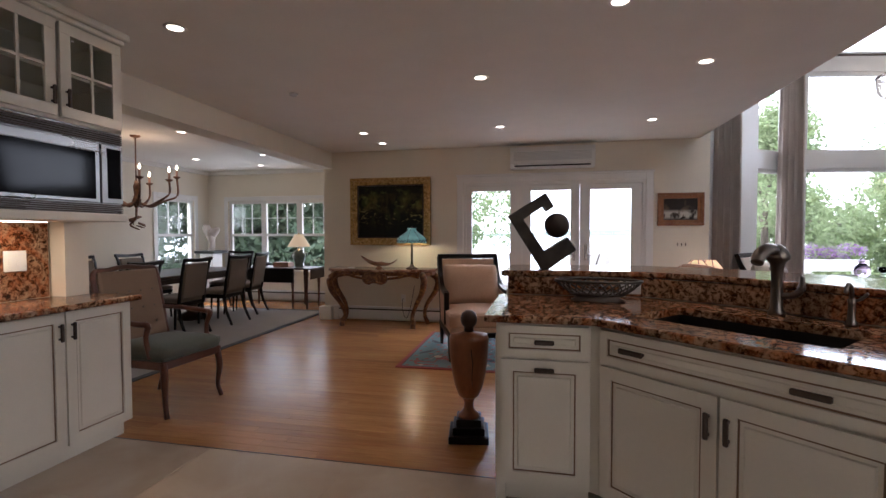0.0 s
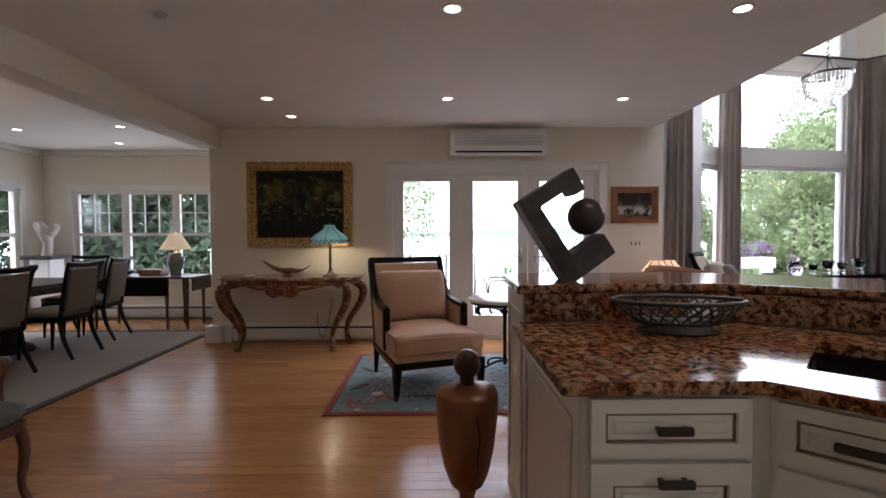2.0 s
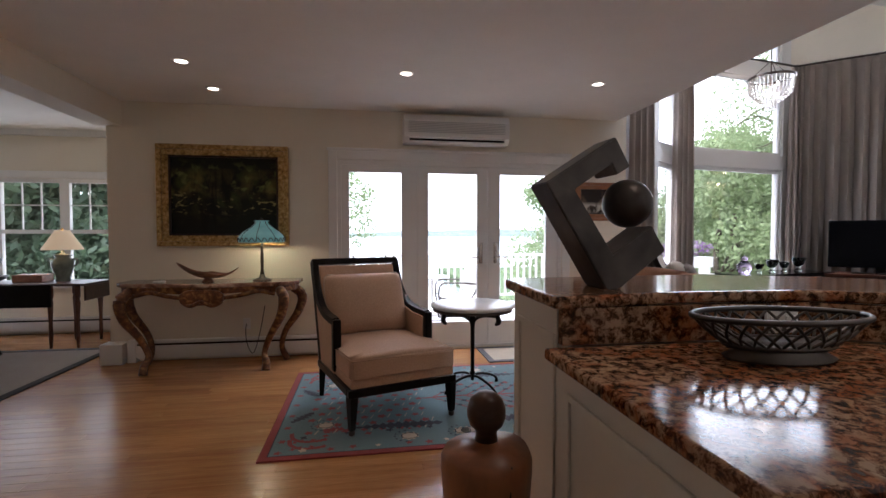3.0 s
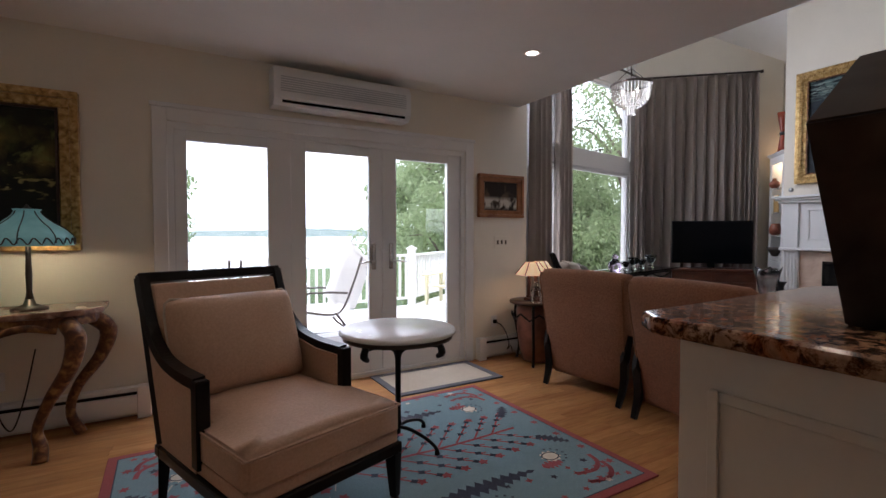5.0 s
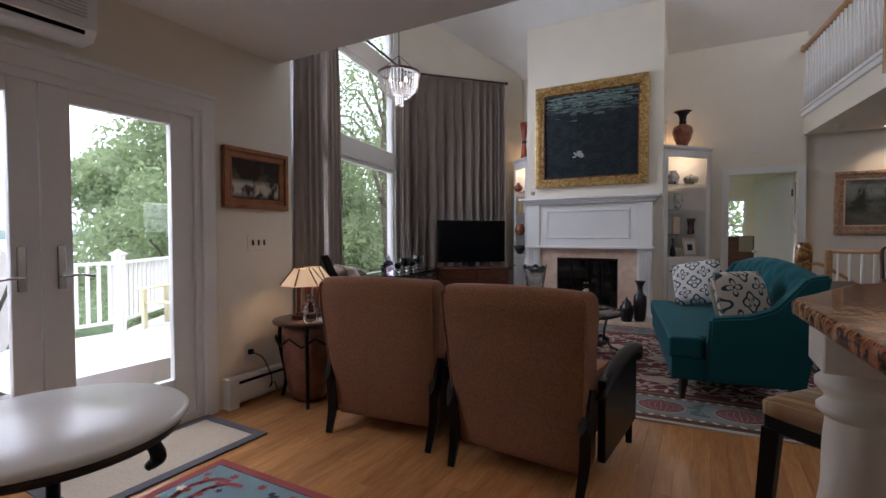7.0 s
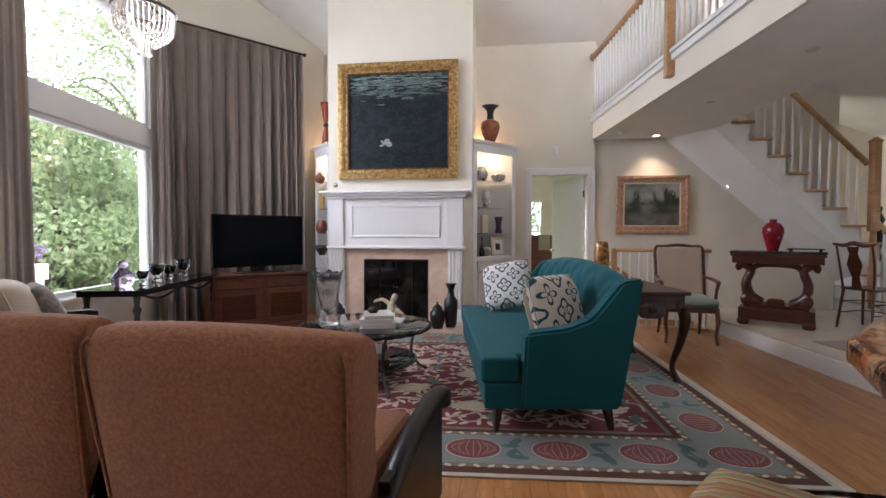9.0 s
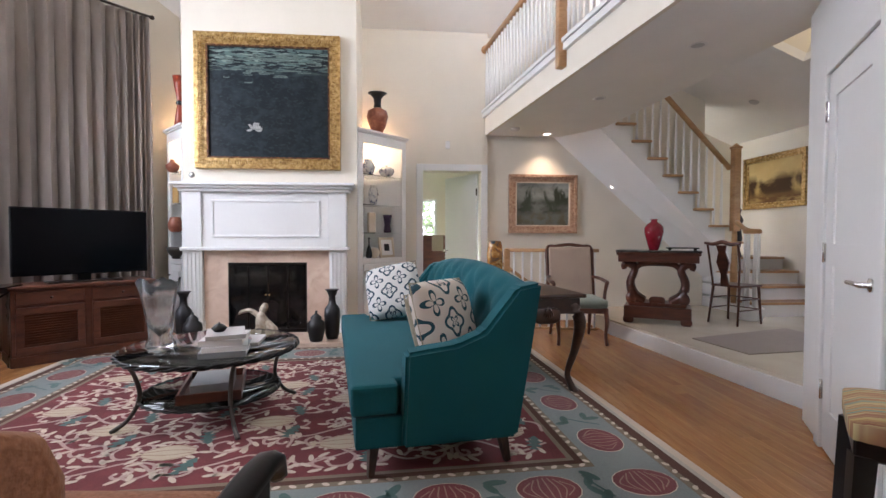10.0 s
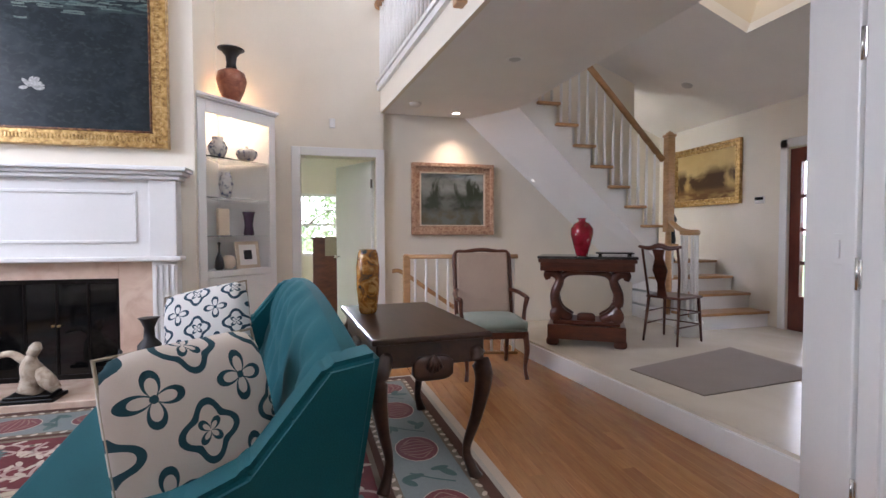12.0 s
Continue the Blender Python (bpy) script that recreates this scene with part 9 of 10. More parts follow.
part("splat", moved(prism([(-0.05, 0), (0.05, 0), (0.035, 0.12), (0.075, 0.26), (0.04, 0.38), (0.06, 0.46), (-0.06, 0.46), (-0.04, 0.38), (-0.075, 0.26), (-0.035, 0.12)], -0.006, 0.006), pose(0, 0.185, 0.455, 80)), M_MAHOG, hc)
part("crest_rail", tube([(-0.21, 0.25, 0.935), (-0.1, 0.255, 0.92), (0, 0.255, 0.945), (0.1, 0.255, 0.92), (0.21, 0.25, 0.935)], [0.014, 0.022, 0.026, 0.022, 0.014], 8), M_MAHOG, hc)
for z in (0.17, 0.29):
    part("stretcher", join(tube([(-0.185, -0.19, z), (0.185, -0.19, z)], 0.007, 6, 1), tube([(-0.185, -0.19, z), (-0.165, 0.2, z)], 0.007, 6, 1), tube([(0.185, -0.19, z), (0.165, 0.2, z)], 0.007, 6, 1)), M_MAHOG, hc)
hr = thing("hall_mat", "plain grey-brown mat on the stone landing", "rug", pose(5.48, 0.14, LAND + 0.0005, 0, 0, 8))
part("field", prism([(-0.42, 0.65), (-0.45, -0.60), (0.42, -0.72), (0.22, 0.66)], 0, 0.008), cloth("taupe_mat", (0.26, 0.21, 0.18), weave=150), hr)

# downlights and sensor under the balcony
downlight(7.45, 1.72, 2.56)
downlight(4.51, 1.54, 2.56, False)
downlight(5.82, 1.70, 2.56, False)
d = bpy.data.lights.new("downlight_beam", "SPOT")
d.energy, d.color, d.spot_size, d.spot_blend, d.shadow_soft_size = 22, (1.0, 0.74, 0.48), radians(100), 0.8, 0.04
o = new("downlight_beam", d)
o.matrix_world = look((7.45, 1.72, 2.54), (7.5, 1.7, 0))
sdt = thing("smoke_detector", "round white smoke detector under the balcony", "detector", pose(7.16, 2.23, 2.559))
part("case", lathe([(0, -0.035), (0.05, -0.03), (0.062, -0.01), (0.062, 0)], 24), M_TRIM, sdt)
hcs = thing("ceiling_spot", "small round spotlight in the sloping hall ceiling", "ceiling lamp", pose(7.2, -1.05, 2.99, 22))
part("ring", lathe([(0.03, -0.004), (0.06, -0.006), (0.064, 0.0)], 20), M_ACGREY, hcs)


# bar stools
def bar_stool(label, m):
    t = thing("bar_stool", label, "stool", m)
    part("seat", moved(cushion(0.40, 0.38, 0.10, 0.55), pose(0, 0, 0.645)), spotted("gold_green_stripe", [(0.34, (0.1, 0.17, 0.15)), (0.46, (0.38, 0.28, 0.1)), (0.56, (0.2, 0.06, 0.035)), (0.66, (0.42, 0.34, 0.16))], 60, 2, 0.8, 0.0, (1, 0.02, 0.02)), t)
    part("seat_rail", box(-0.19, 0.19, -0.18, 0.18, 0.57, 0.625, 0.006), M_BLACK, t)
    for k in range(9):
        part("nail_head", moved(lathe([(0.008, 0), (0.006, 0.005), (0, 0.007)], 8), pose(-0.17 + 0.0425 * k, -0.18, 0.61, 90)), M_GOLD, t)
    for sx in (-1, 1):
        for sy in (-1, 1):
            part("leg", tube([(sx * 0.17, sy * 0.16, 0.58), (sx * 0.20, sy * 0.19, 0.0)], [0.036, 0.026], 4, 1, 1, True), M_BLACK, t)
        part("stretcher", box(sx * 0.185 - 0.01, sx * 0.185 + 0.01, -0.17, 0.17, 0.22, 0.245), M_BLACK, t)
    return t


bar_stool("bar stool with a striped gold seat pushed under the bar", pose(1.60, 3.26, 0, 0, 0, -38))
bar_stool("bar stool with a striped gold seat further along the bar", pose(2.46, 2.18, 0, 0, 0, -43))

# ---- dining room ----
def sash_window(name, p, q, u0, u1, z0, z1, n, label):
    t = tagged(thing(name, label, "window", along(p, q)), kind="structure")
    part("casing", join(box(u0 - 0.08, u0, -0.022, -0.001, z0 - 0.02, z1 + 0.09, 0.004), box(u1, u1 + 0.08, -0.022, -0.001, z0 - 0.02, z1 + 0.09, 0.004), box(u0, u1, -0.022, -0.001, z1, z1 + 0.09, 0.004)), M_TRIM, t)
    part("window_sill", box(u0 - 0.1, u1 + 0.1, -0.06, 0.02, z0 - 0.045, z0 - 0.015, 0.004), M_TRIM, t)
    w = (u1 - u0) / n
    zm = (z0 + z1) / 2
    for k in range(n):
        a, b = u0 + w * k, u0 + w * (k + 1)
        s = part("sash", join(box(a, a + 0.055, 0.03, 0.09, z0, z1), box(b - 0.055, b, 0.03, 0.09, z0, z1), box(a + 0.055, b - 0.055, 0.03, 0.09, z0, z0 + 0.05), box(a + 0.055, b - 0.055, 0.03, 0.09, z1 - 0.05, z1), box(a + 0.055, b - 0.055, 0.03, 0.09, zm - 0.025, zm + 0.025),
                              *[box(a + w * f - 0.007, a + w * f + 0.007, 0.05, 0.07, zm + 0.025, z1 - 0.05) for f in (0.36, 0.64)], box(a + 0.055, b - 0.055, 0.05, 0.07, (zm + z1) / 2 - 0.007, (zm + z1) / 2 + 0.007)), M_TRIM, t)
        g = part("pane", box(a + 0.05, b - 0.05, 0.058, 0.062, z0 + 0.045, z1 - 0.045), M_GLASS, s)
        g.visible_shadow = False
    return t


sash_window("window_7", (-6.4, 8.15), (-2.88, 8.15), 0.55, 2.85, 0.62, 1.95, 3, "triple white sash window with muntins")
sash_window("window_8", (-6.3, 2.4), (-6.3, 8.15), 4.45, 5.35, 0.62, 1.95, 1, "single white sash window with muntins")
heater("baseboard_heater", -6.0, -3.1, 8.15)
structure("trim_crown_dining", join(box(-6.28, -2.89, 8.08, 8.148, CEIL - 0.07, CEIL - 0.003), box(-6.298, -6.23, 2.45, 8.08, CEIL - 0.07, CEIL - 0.003)), M_TRIM, "white crown moulding in the dining room", "trim")
dr = thing("dining_rug", "pale grey dining rug with a black bound edge", "rug", pose(-4.85, 5.2, 0))
part("field", box(-1.53, 1.53, -1.93, 1.93, 0, 0.008), cloth("grey_sisal", (0.34, 0.3, 0.265), weave=160), dr)
part("binding", join(box(-1.60, 1.60, -2.0, -1.93, 0, 0.010), box(-1.60, 1.60, 1.93, 2.0, 0, 0.010), box(-1.60, -1.53, -1.93, 1.93, 0, 0.010), box(1.53, 1.60, -1.93, 1.93, 0, 0.010)), cloth("black_binding", (0.02, 0.02, 0.022), weave=200), dr)
dt = thing("dining_table", "long dark polished dining table", "dining table", pose(-4.98, 5.25, 0.011))
part("tabletop", box(-0.52, 0.52, -1.55, 1.55, 0.705, 0.745, 0.012, 2), M_WALNUT, dt)
part("apron", box(-0.46, 0.46, -1.45, 1.45, 0.63, 0.704), M_WALNUT, dt)
for y in (-0.85, 0.85):
    part("pedestal", moved(lathe([(0.22, 0), (0.2, 0.06), (0.08, 0.12), (0.11, 0.3), (0.07, 0.42), (0.12, 0.63)], 18), pose(0, y, 0)), M_WALNUT, dt)


def dining_chair(m):
    t = thing("dining_chair", "black dining chair with taupe upholstered back", "chair", m, group="chairs round the dining table")
    part("seat", moved(cushion(0.48, 0.46, 0.09, 0.5), pose(0, -0.01, 0.465)), M_TAUPEBACK, t)
    part("seat_rail", box(-0.23, 0.23, -0.23, 0.22, 0.38, 0.435, 0.005), M_BLACK, t)
    part("backrest", moved(box(-0.19, 0.19, -0.025, 0.025, 0, 0.44, 0.015, 2), pose(0, 0.235, 0.49, -9)), M_TAUPEBACK, t)
    part("back_frame", join(*[tube([(s * 0.215, 0.22, 0.40), (s * 0.215, 0.245, 0.6), (s * 0.22, 0.30, 0.88), (s * 0.235, 0.34, 0.99)], [0.022, 0.02, 0.02, 0.016], 4, 4, 1, True) for s in (-1, 1)], tube([(-0.24, 0.335, 0.975), (0, 0.345, 0.96), (0.24, 0.335, 0.975)], 0.024, 4, 4, 1.2, True)), M_BLACK, t)
    for s in (-1, 1):
        part("leg", tube([(s * 0.20, -0.2, 0.40), (s * 0.205, -0.22, 0.0)], [0.024, 0.015], 4, 1, 1, True), M_BLACK, t)
        part("leg", tube([(s * 0.20, 0.2, 0.40), (s * 0.205, 0.24, 0.2), (s * 0.21, 0.33, 0.0)], [0.024, 0.02, 0.016], 4, 3, 1, True), M_BLACK, t)
    return t


first = dining_chair(pose(-4.35, 5.95, 0.011, 0, 0, -90))
for x, y, r in ((-4.35, 5.10, -90), (-4.36, 4.30, -88), (-5.62, 5.95, 90), (-5.62, 5.15, 92), (-5.6, 4.35, 90), (-4.98, 7.0, 2), (-4.55, 6.75, -80)):
    copy_thing(first, pose(x, y, 0.011, 0, 0, r))

M_UMBER = cloth("umber_upholstery", (0.27, 0.18, 0.12), weave=150, relief=0.2)
oa = open_armchair("cherry open armchair with a tufted taupe back beside the cabinets", pose(-2.565, 3.0, 0, 0, 0, 86), M_UMBER, M_GREENSEAT, M_CHERRY, 1.03)
for i in range(4):
    for j in range(3):
        part("tuft_button", moved(lathe([(0.008, 0), (0.006, 0.006), (0, 0.008)], 8), Matrix.Translation((-0.15 + 0.1 * i, 0.232 + 0.021 * (j + 1), 0.60 + 0.13 * j)) @ Matrix.Rotation(radians(80), 4, "X")), M_TAUPEBACK, oa)

# dropleaf table with lamp under the window
dl = thing("dropleaf_table", "dark drop-leaf table with turned red legs", "table", pose(-4.32, 7.52, 0))
part("tabletop", box(-0.73, 0.42, -0.27, 0.27, 0.69, 0.715, 0.006, 2), M_WALNUT, dl)
part("leaf", box(-0.70, 0.40, -0.295, -0.272, 0.46, 0.705, 0.004), M_BLACK, dl)
part("end_leaf", box(0.42, 0.72, -0.27, 0.27, 0.685, 0.71, 0.006), M_WALNUT, dl)
part("side_leaf", box(0.70, 0.72, -0.25, 0.25, 0.52, 0.684, 0.004), M_WALNUT, dl)
for x in (-0.6, 0.35, 0.62):
    for y in (-0.22, 0.22):
        part("leg", moved(lathe([(0.014, 0), (0.02, 0.1), (0.018, 0.3), (0.028, 0.5), (0.02, 0.54), (0.03, 0.56), (0.03, 0.69)], 10), pose(x, y, 0)), M_CHERRY, dl)
ol = thing("urn_lamp", "green ceramic urn lamp with a pleated cream shade", "table lamp", pose(-3.98, 7.55, 0.716))
M_CELADON = spotted("celadon_glaze", [(0.3, (0.08, 0.1, 0.085)), (0.6, (0.17, 0.2, 0.17)), (0.8, (0.26, 0.29, 0.25))], 9, 5, 0.2)
part("body", lathe([(0.07, 0), (0.075, 0.015), (0.065, 0.03), (0.105, 0.16), (0.11, 0.23), (0.07, 0.27), (0.09, 0.30), (0.02, 0.31), (0.01, 0.36)], 24), M_CELADON, ol)
for s in (-1, 1):
    part("urn_handle", tube([(s * 0.1, 0, 0.25), (s * 0.15, 0, 0.25), (s * 0.14, 0, 0.19), (s * 0.1, 0, 0.17)], 0.011, 8), M_CELADON, ol)
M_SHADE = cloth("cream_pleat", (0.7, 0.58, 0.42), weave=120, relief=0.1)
sb = M_SHADE.node_tree.nodes["Principled BSDF"]
sb.inputs["Emission Color"].default_value = (1.0, 0.72, 0.42, 1)
sb.inputs["Emission Strength"].default_value = 0.35
shb = lathe([(0.20, 0.36), (0.07, 0.58), (0.065, 0.58)], 60, cap=False)
for v in shb.verts:
    a = math.atan2(v.co.y, v.co.x)
    k = 1 + 0.02 * math.sin(a * 30)
    v.co.x *= k
    v.co.y *= k
part("shade", shb, M_SHADE, ol, "pleated cream shade, lit")
part("finial", moved(lathe([(0.012, 0), (0.016, 0.015), (0, 0.035)], 10), pose(0, 0, 0.58)), M_GOLD, ol)
point_light("urn_lamp_bulb", (-3.98, 7.50, 1.22), 3)
tagged(part("wooden_box", box(-4.42, -4.12, 7.42, 7.62, 0.716, 0.80, 0.006), M_BOWLWOOD), "striped wooden box on the drop-leaf table", "box")
pot("dark_dish", "wide dark wooden dish on the drop-leaf table", "dish", (-4.68, 7.5, 0.716), [(0.06, 0), (0.12, 0.03), (0.16, 0.07), (0.15, 0.07), (0.05, 0.02)], M_BLACKPOT)
M_BUST = spotted("pale_carved_stone", [(0.3, (0.34, 0.28, 0.24)), (0.7, (0.56, 0.48, 0.42))], 8, 5, 0.6)
ped = thing("pedestal", "white pedestal with a dark slab on top", "pedestal", pose(-6.02, 7.85, 0))
part("column", box(-0.14, 0.14, -0.14, 0.14, 0, 0.93, 0.006), M_TRIM, ped)
part("slab", box(-0.22, 0.22, -0.2, 0.2, 0.93, 0.985, 0.004), M_BLACK, ped)
tors = join(tube([(0, 0, 0.0), (0.02, 0, 0.15), (-0.02, 0, 0.32), (-0.09, 0, 0.48)], [0.09, 0.08, 0.12, 0.06], 12, 6, 0.7), tube([(0.0, 0, 0.28), (0.1, 0, 0.38), (0.15, 0, 0.44)], [0.1, 0.08, 0.05], 10, 5, 0.7), tube([(-0.08, 0, 0.34), (-0.13, 0, 0.42), (-0.12, 0, 0.5)], [0.05, 0.05, 0.03], 10))
tagged(part("stone_torso", tors, M_BUST, m=pose(-6.02, 7.85, 0.986)), "pale carved stone torso sculpture on a pedestal", "sculpture")
fs = thing("folding_stand", "slim black stand against the wall end", "stand", pose(-3.05, 6.72, 0))
part("post", tube([(0, 0, 0.0), (0, 0, 1.42)], 0.012, 6, 1), M_BLACK, fs)
part("foot", box(-0.09, 0.09, -0.06, 0.06, 0, 0.02, 0.004), M_BLACK, fs)
picture("gilt framed picture on the dining room wall", 0.7, 0.6, pose(-6.30, 4.15, 1.42, 0, 0, 90), P_DARKRED, 0.08, M_GOLD, 0.05)

# dining chandelier
M_RUST = spotted("rusted_gilt_iron", [(0.3, (0.08, 0.03, 0.015)), (0.6, (0.22, 0.1, 0.05)), (0.8, (0.35, 0.2, 0.1))], 18, 5, 0.5)
M_CANDLE = plain("candle_sleeve", (0.6, 0.36, 0.28), 0.6, vary=0.08)
M_FLAME = glow("candle_bulb", (1.0, 0.78, 0.5), 14.0)
dc = thing("branch_chandelier", "rust-gilt branch chandelier with candle lamps", "chandelier", pose(-4.74, 4.91, 0))
part("canopy", moved(lathe([(0.06, 0), (0.055, -0.015), (0.02, -0.03)], 18), pose(0, 0, CEIL)), M_RUST, dc)
part("chain", tube([(0, 0, 1.95), (0, 0, 2.52)], 0.008, 6, 1), M_RUST, dc)
part("hub", lathe([(0.0, 1.62), (0.03, 1.66), (0.05, 1.72), (0.025, 1.8), (0.035, 1.9), (0.015, 1.98)], 14), M_RUST, dc)
for k in range(7):
    a = math.tau * k / 7 + 0.2
    c, s = math.cos(a), math.sin(a)
    R = 0.42 + 0.06 * (k % 2)
    zc = 1.98 + 0.08 * (k % 2)
    ar = part("arm", tube([(0, 0, 1.72), (0.16 * c, 0.16 * s, 1.66), (0.32 * c, 0.32 * s, 1.74), (R * c, R * s, 1.82), (R * c, R * s, zc)], [0.014, 0.016, 0.014, 0.012, 0.012], 8), M_RUST, dc)
    part("cup", moved(lathe([(0.012, -0.02), (0.04, 0), (0.045, 0.012), (0.02, 0.012)], 12), pose(R * c, R * s, zc)), M_RUST, ar)
    part("candle", moved(lathe([(0.014, 0.01), (0.014, 0.10), (0, 0.10)], 10), pose(R * c, R * s, zc)), M_CANDLE, ar)
    part("bulb", moved(lathe([(0.006, 0.10), (0.014, 0.125), (0.008, 0.155), (0, 0.175)], 10), pose(R * c, R * s, zc)), M_FLAME, ar)
    part("leaf", moved(cushion(0.13, 0.05, 0.012, 0.6, 4), Matrix.Translation((0.24 * c, 0.24 * s, 1.70)) @ Matrix.Rotation(a, 4, "Z") @ Matrix.Rotation(-0.5, 4, "Y")), M_RUST, ar)
part("drop_spray", join(tube([(0, 0, 1.64), (0.03, -0.05, 1.5), (-0.08, -0.02, 1.42), (0.02, 0.02, 1.36)], [0.014, 0.012, 0.012, 0.006], 8), *[moved(cushion(0.09, 0.05, 0.012, 0.6, 4), pose(0.05 * math.cos(k), 0.05 * math.sin(k * 2), 1.40 + 0.03 * k, 40 * k, 20, 70 * k)) for k in range(5)]), M_RUST, dc)
point_light("dining_chandelier_light", (-4.74, 4.91, 2.15), 6, (1.0, 0.68, 0.40), 0.2)
mirr = thing("wall_mirror", "small carved mirror on the dining wall", "mirror", pose(-6.30, 5.02, 1.42, 0, 0, 90))
part("frame", moved(lathe([(0.17, 0), (0.2, 0.015), (0.19, 0.03), (0.165, 0.03)], 30, 1.0, 1.5, cap=False), pose(0, 0, 0, 90)), M_RUST, mirr)
part("glass", moved(lathe([(0, 0.012), (0.17, 0.012)], 30, 1.0, 1.5, cap=False), pose(0, 0, 0, 90)), M_MIRROR, mirr)

# ---- deck, garden and lake shore ----
DECK = [(-5.0, 6.78), (9.0, 6.78), (9.0, 13.9), (7.1, 13.9), (3.12, 10.78), (-5.0, 10.68)]
structure("deck_frame", prism(DECK, -0.30, -0.14), M_WALNUT, "dark framing under the deck boards", "deck")


def white_railing(label, p, q):
    t = thing("deck_railing", label, "railing", along(p, q))
    L = math.dist(p, q)
    part("top_rail", box(0, L, -0.045, 0.045, 0.82, 0.86, 0.006), M_TRIM, t)
    part("bottom_rail", box(0, L, -0.025, 0.025, 0.02, 0.06, 0.004), M_TRIM, t)
    n = int(L / 0.13)
    me = None
    for k in range(n):
        if me is None:
            me = part("baluster", box(-0.018, 0.018, -0.018, 0.018, 0.06, 0.82), M_TRIM, t, m=pose(0.065, 0, 0))
        else:
            same_part("baluster", me, t, pose(0.065 + 0.13 * k, 0, 0))
    for u in [0.0] + [L * f for f in (0.5, 1.0)]:
        part("post", join(box(u - 0.06, u + 0.06, -0.06, 0.06, -0.1, 0.95, 0.006), box(u - 0.08, u + 0.08, -0.08, 0.08, 0.95, 0.98, 0.006), moved(lathe([(0.09, 0), (0, 0.05)], 4), pose(u, 0, 0.98, 0, 0, 45))), M_TRIM, t)
    return t


white_railing("white deck railing with square balusters towards the lake", (-4.9, 10.58), (3.08, 10.68))
white_railing("white deck railing with square balusters at the side", (3.08, 10.68), (7.0, 13.75))


def sling_chair(label, m):
    t = thing("sling_chair", label, "chair", m, group="white deck chairs")
    M = M_PEWTER
    part("sling", tube([(0, -0.28, 0.40), (0, 0.05, 0.34), (0, 0.20, 0.42), (0, 0.34, 0.75), (0, 0.44, 1.05), (0, 0.50, 1.12)], 0.27, 8, 6, 0.05), M_TRIM, t)
    for s in (-1, 1):
        part("frame_side", join(tube([(s * 0.28, -0.30, 0.40), (s * 0.28, 0.05, 0.34), (s * 0.28, 0.20, 0.42), (s * 0.28, 0.34, 0.75), (s * 0.28, 0.44, 1.05)], 0.014, 6), tube([(s * 0.29, 0.25, 0.60), (s * 0.29, -0.05, 0.62), (s * 0.29, -0.30, 0.58), (s * 0.29, -0.30, 0.25), (s * 0.29, -0.26, 0.0)], 0.014, 6), tube([(s * 0.29, 0.10, 0.36), (s * 0.29, 0.25, 0.15), (s * 0.29, 0.38, 0.0), (s * 0.29, -0.26, 0.0)], 0.014, 6, 3)), M, t)
    return t


sling_chair("white sling deck chair turned to the lake", pose(0.84, 8.75, -0.1, 0, 0, -93))
sling_chair("white sling deck chair by the railing", pose(-0.46, 8.7, -0.1, 0, 0, 180))
sling_chair("white sling deck chair by the railing", pose(0.02, 8.75, -0.1, 0, 0, 176))
otb = thing("deck_table", "white round deck table", "table", pose(0.52, 9.35, -0.1))
part("tabletop", lathe([(0, 0.62), (0.3, 0.62), (0.3, 0.65), (0, 0.65)], 30), M_TRIM, otb)
part("pedestal", lathe([(0.2, 0), (0.03, 0.04), (0.03, 0.62)], 16), M_TRIM, otb)
adi = thing("slatted_garden_chair", "pale yellow slatted garden chair on the deck", "chair", pose(3.75, 10.45, -0.1, 0, 0, -60))
M_YEL = plain("pale_yellow_paint", (0.62, 0.58, 0.38), 0.6, vary=0.08)
for k in range(5):
    part("back_slat", moved(box(-0.045, 0.045, -0.01, 0.01, 0, 0.75 - 0.05 * abs(k - 2), 0.003), pose(-0.2 + 0.1 * k, 0.22, 0.30, -18)), M_YEL, adi)
    part("seat_slat", box(-0.27, 0.27, -0.32 + 0.11 * k, -0.22 + 0.11 * k, 0.36 - 0.02 * k, 0.38 - 0.02 * k), M_YEL, adi)
for s in (-1, 1):
    part("arm", box(s * 0.32 - 0.06, s * 0.32 + 0.06, -0.38, 0.3, 0.55, 0.575, 0.004), M_YEL, adi)
    part("leg", box(s * 0.30 - 0.02, s * 0.30 + 0.02, -0.34, -0.26, 0, 0.55), M_YEL, adi)
    part("leg", box(s * 0.30 - 0.02, s * 0.30 + 0.02, 0.2, 0.28, 0, 0.55), M_YEL, adi)


def foliage_mat(name, dark, light):
    mt, nt, b = nodes_of(name)
    g = nt.nodes.new("ShaderNodeNewGeometry")
    nt.links.new(ramp(nt, g.outputs["Random Per Island"], [(0.0, dark), (0.6, tuple((a + c) / 2 for a, c in zip(dark, light))), (1.0, light)]), b.inputs["Base Color"])
    b.inputs["Roughness"].default_value = 0.6
    tr = nt.nodes.new("ShaderNodeBsdfTranslucent")
    tr.inputs["Color"].default_value = (*light, 1)
    ms = nt.nodes.new("ShaderNodeMixShader")
    ms.inputs["Fac"].default_value = 0.4
    nt.links.new(b.outputs[0], ms.inputs[1])
    nt.links.new(tr.outputs[0], ms.inputs[2])
    nt.links.new(ms.outputs[0], nt.nodes["Material Output"].inputs["Surface"])
    return mt


